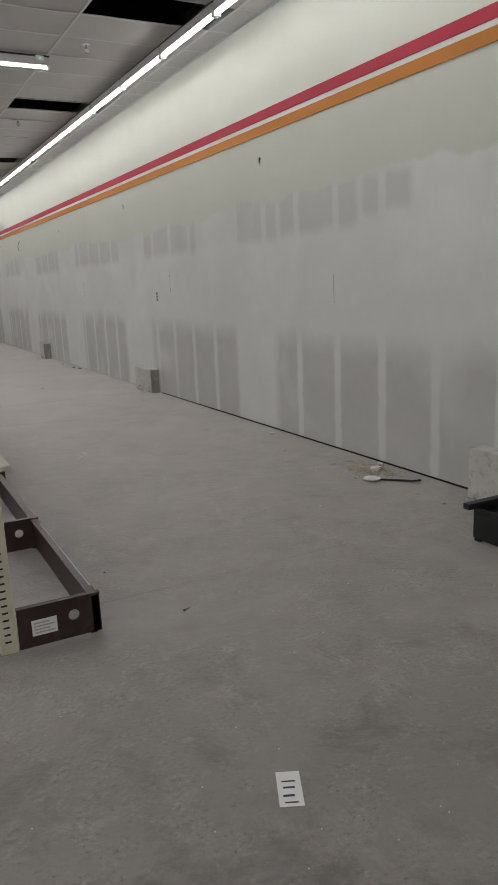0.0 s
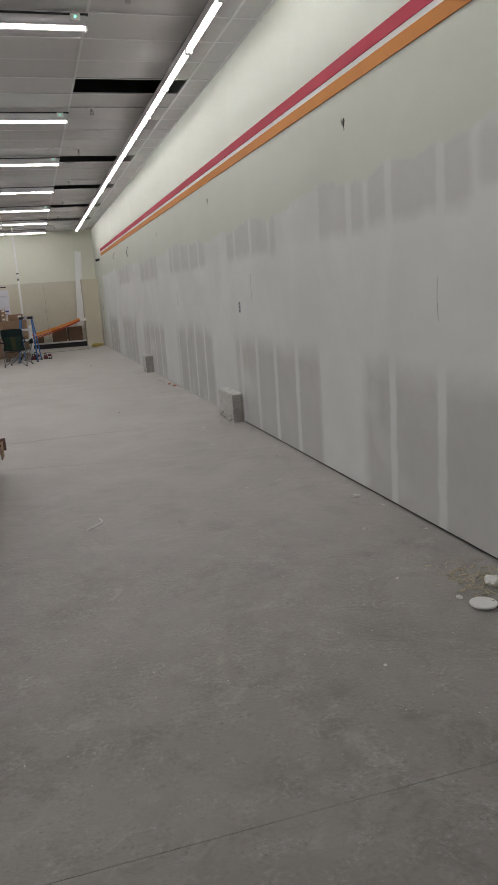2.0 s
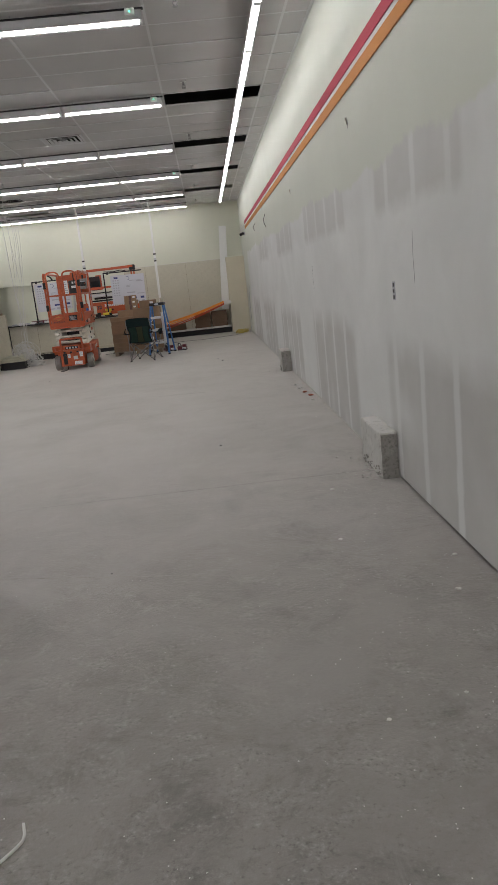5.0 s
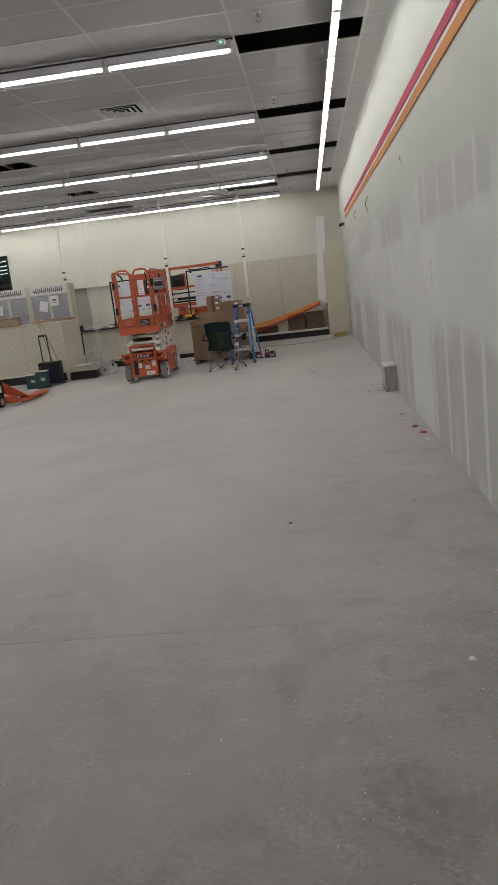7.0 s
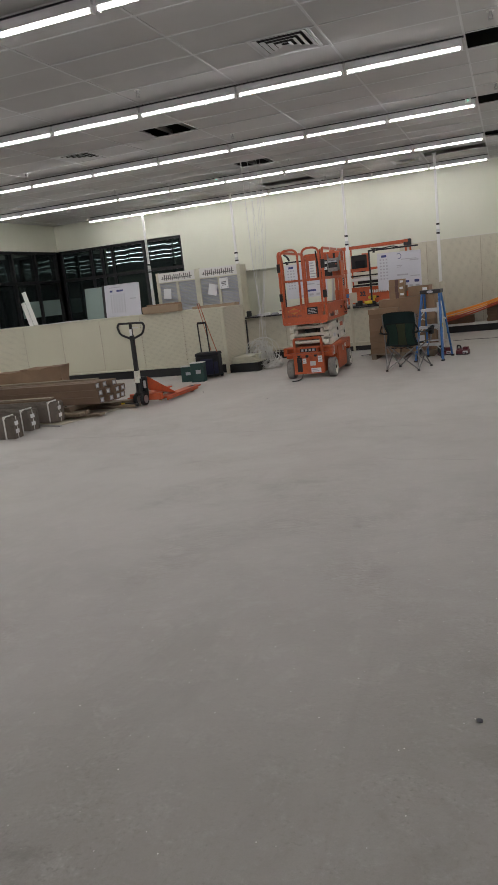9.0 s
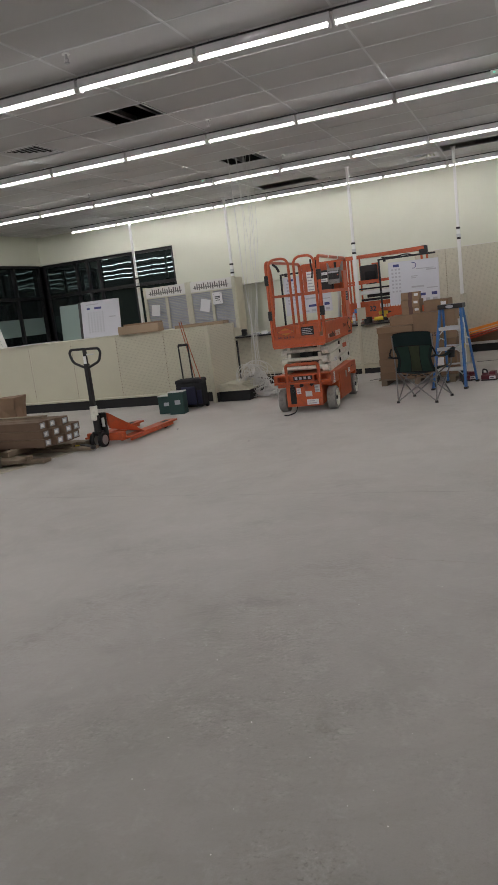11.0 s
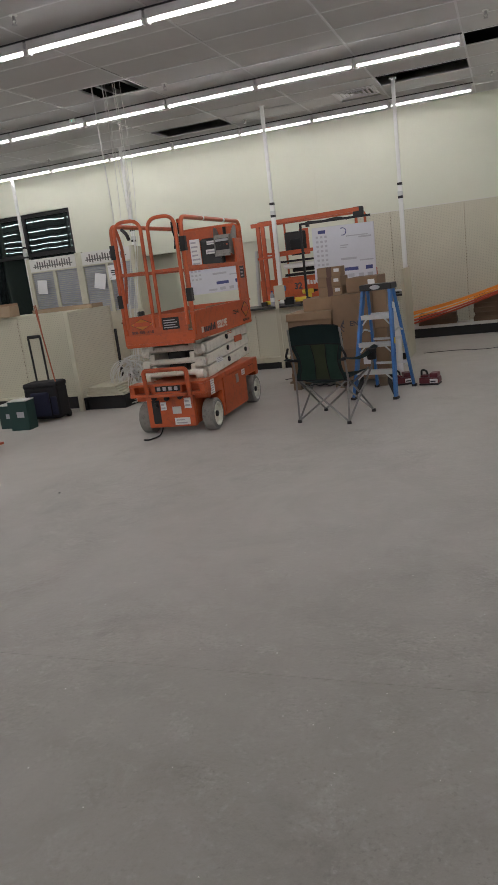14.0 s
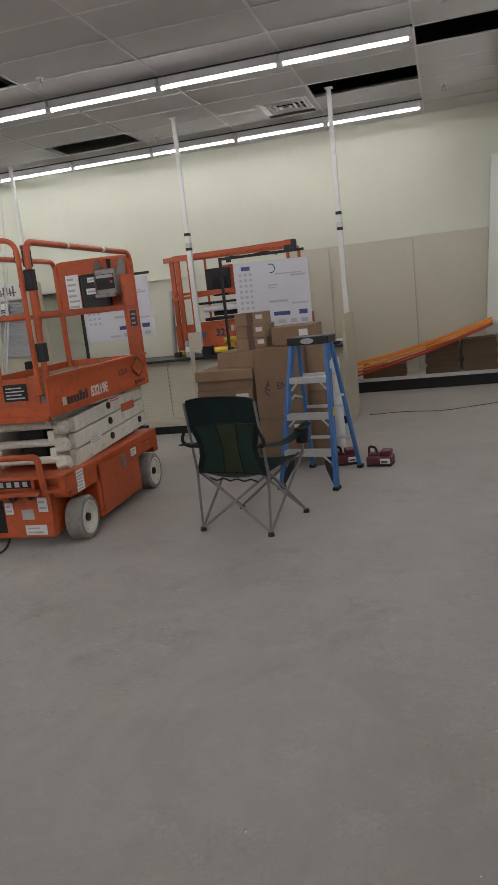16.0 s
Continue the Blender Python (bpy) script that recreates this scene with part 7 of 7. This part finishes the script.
for k, (x, y, s) in enumerate(((4.38, 6.38, 0.026), (4.13, 5.71, 0.016), (4.02, 9.67, 0.014), (4.45, 6.1, 0.012), (4.46, 5.55, 0.011), (4.3, 7.9, 0.013), (4.42, 8.3, 0.012), (3.95, 4.95, 0.010), (3.9, 8.7, 0.012), (4.3, 12.3, 0.014), (3.9, 13.4, 0.012), (2.2, 7.9, 0.008), (3.5, 4.2, 0.008), (3.75, 7.0, 0.009), (4.05, 7.1, 0.008))):
    lump("plaster_chip", x, y, s, "offwhite", "small white plaster chip on the floor", "plaster chips", 0.5, k + 5)
for k, (x, y, s, mt) in enumerate(((4.40, 14.35, 0.035, "offwhite"), (4.42, 14.0, 0.03, "rust"), (4.45, 13.7, 0.035, "rust"), (4.38, 14.7, 0.03, "offwhite"), (4.44, 13.4, 0.025, "offwhite"))):
    lump("rubble_piece", x, y, s, mt, "broken %s piece by the wall" % ("red brick" if mt == "rust" else "white plaster"), "rubble by the wall", 0.4, k + 30)
for k, (x, y, s) in enumerate(((3.28, 11.45, 0.011), (3.48, 18.95, 0.018), (3.40, 19.3, 0.012), (1.95, 3.9, 0.006), (2.62, 8.6, 0.005), (-1.2, 19.6, 0.014), (0.2, 18.6, 0.01))):
    lump("dark_scrap", x, y, s, "ink", "tiny dark scrap on the floor", "dark scraps", 0.4, k + 60)
for pts in ([(2.50, 6.52, 0.006), (2.56, 6.58, 0.004), (2.62, 6.66, 0.008), (2.60, 6.72, 0.012)], [(1.75, 5.4, 0.004), (1.80, 5.47, 0.006), (1.84, 5.5, 0.004)]):
    t = thing("cable_tie", pose(0, 0, 0), "curled white plastic strip on the floor", "plastic strip", "plastic strips")
    bm = bmesh.new()
    tube(bm, rounded(pts, 0.05, 5), 0.005, 5)
    part("strip", bm, M["cable"], t)
for x, y, a in ((2.13, 3.25, 20),):
    t = thing("screw", pose(x, y, 0.004, 0, 90, a), "small dark screw lying on the floor", "screw", "dropped screws")
    bm = bmesh.new()
    rod(bm, (0, 0, 0), (0, 0, 0.035), 0.004, 6, 0.001)
    rod(bm, (0, 0, -0.004), (0, 0, 0), 0.007, 8)
    part("shank", bm, M["ink"], t)

# a filled crack wandering across the slab, with one branch
def crack(name, pts, r, seed):
    g = random.Random(seed)
    bm = bmesh.new()
    line = []
    for (x0, y0), (x1, y1) in zip(pts, pts[1:]):
        n = max(2, int(math.hypot(x1 - x0, y1 - y0) / 0.02))
        for i in range(n):
            u = i / n
            line.append((x0 + (x1 - x0) * u, y0 + (y1 - y0) * u + g.uniform(-0.004, 0.004), r * g.uniform(0.35, 1.2)))
    rows = [[bm.verts.new((x, y - w, 0.0002)), bm.verts.new((x, y, 0.0016)), bm.verts.new((x, y + w, 0.0002))] for x, y, w in line]
    for a, b in zip(rows, rows[1:]):
        for k in range(2):
            bm.faces.new((a[k], b[k], b[k + 1], a[k + 1]))
    return bm


t = thing("floor_crack", pose(0, 0, 0), "pale filled crack across the concrete floor", "crack")
part("filler", crack("filler", [(1.9, 8.74), (2.41, 8.61), (2.8, 8.51), (2.98, 8.47), (3.2, 8.405), (3.325, 8.424), (3.405, 8.4), (3.62, 8.376), (3.85, 8.33), (4.1, 8.28), (4.45, 8.26)], 0.0062, 3), M["crack"], t)
part("branch", crack("branch", [(3.255, 8.40), (3.265, 8.36), (3.285, 8.31), (3.33, 8.27)], 0.003, 4), M["crack"], t)
t = thing("floor_crack", pose(0, 0, 0), "faint pale line along a slab joint", "crack")
part("filler", crack("filler", [(1.9, 10.068), (2.9, 10.068), (3.6, 10.066), (4.2, 10.064)], 0.003, 7), M["crack"], t)
t = thing("floor_crack", pose(0, 0, 0), "pale scraped line across the concrete floor", "crack")
part("filler", crack("filler", [(2.3, 5.525), (2.55, 5.52), (2.82, 5.522), (3.1, 5.515), (3.4, 5.50), (3.7, 5.49)], 0.0045, 9), M["crack"], t)
t = thing("floor_crack", pose(0, 0, 0), "pale hairline crack bending across the slab", "crack")
part("filler", crack("filler", [(2.36, 15.14), (2.42, 15.08), (2.5, 15.05), (2.7, 15.04), (2.88, 15.02), (3.0, 15.0), (3.16, 14.99)], 0.0042, 11), M["crack"], t)

# fine grit over the slab
g = random.Random(5)
verts, faces = [], []
for k in range(2600):
    if k % 3:
        x, y = XE - abs(g.gauss(0, 0.55)) - 0.03, g.uniform(2.0, 20)
    else:
        x, y = g.uniform(1.2, 4.4), g.uniform(1.5, 18)
    if x > XE - 0.01:
        continue
    s, a = g.uniform(0.0012, 0.0042), g.uniform(0, 6.28)
    n = len(verts)
    for i in range(3):
        verts.append((x + s * math.cos(a + i * 2.1), y + s * math.sin(a + i * 2.1), 0.0004))
    verts.append((x, y, 0.0004 + s * 0.9))
    faces += [(n, n + 1, n + 3), (n + 1, n + 2, n + 3), (n + 2, n, n + 3)]
me = bpy.data.meshes.new("grit")
me.from_pydata(verts, [], faces)
me.materials.append(M["offwhite"])
tagged(new("grit", me), "fine pale grit scattered over the concrete", "debris", kind="stuff")
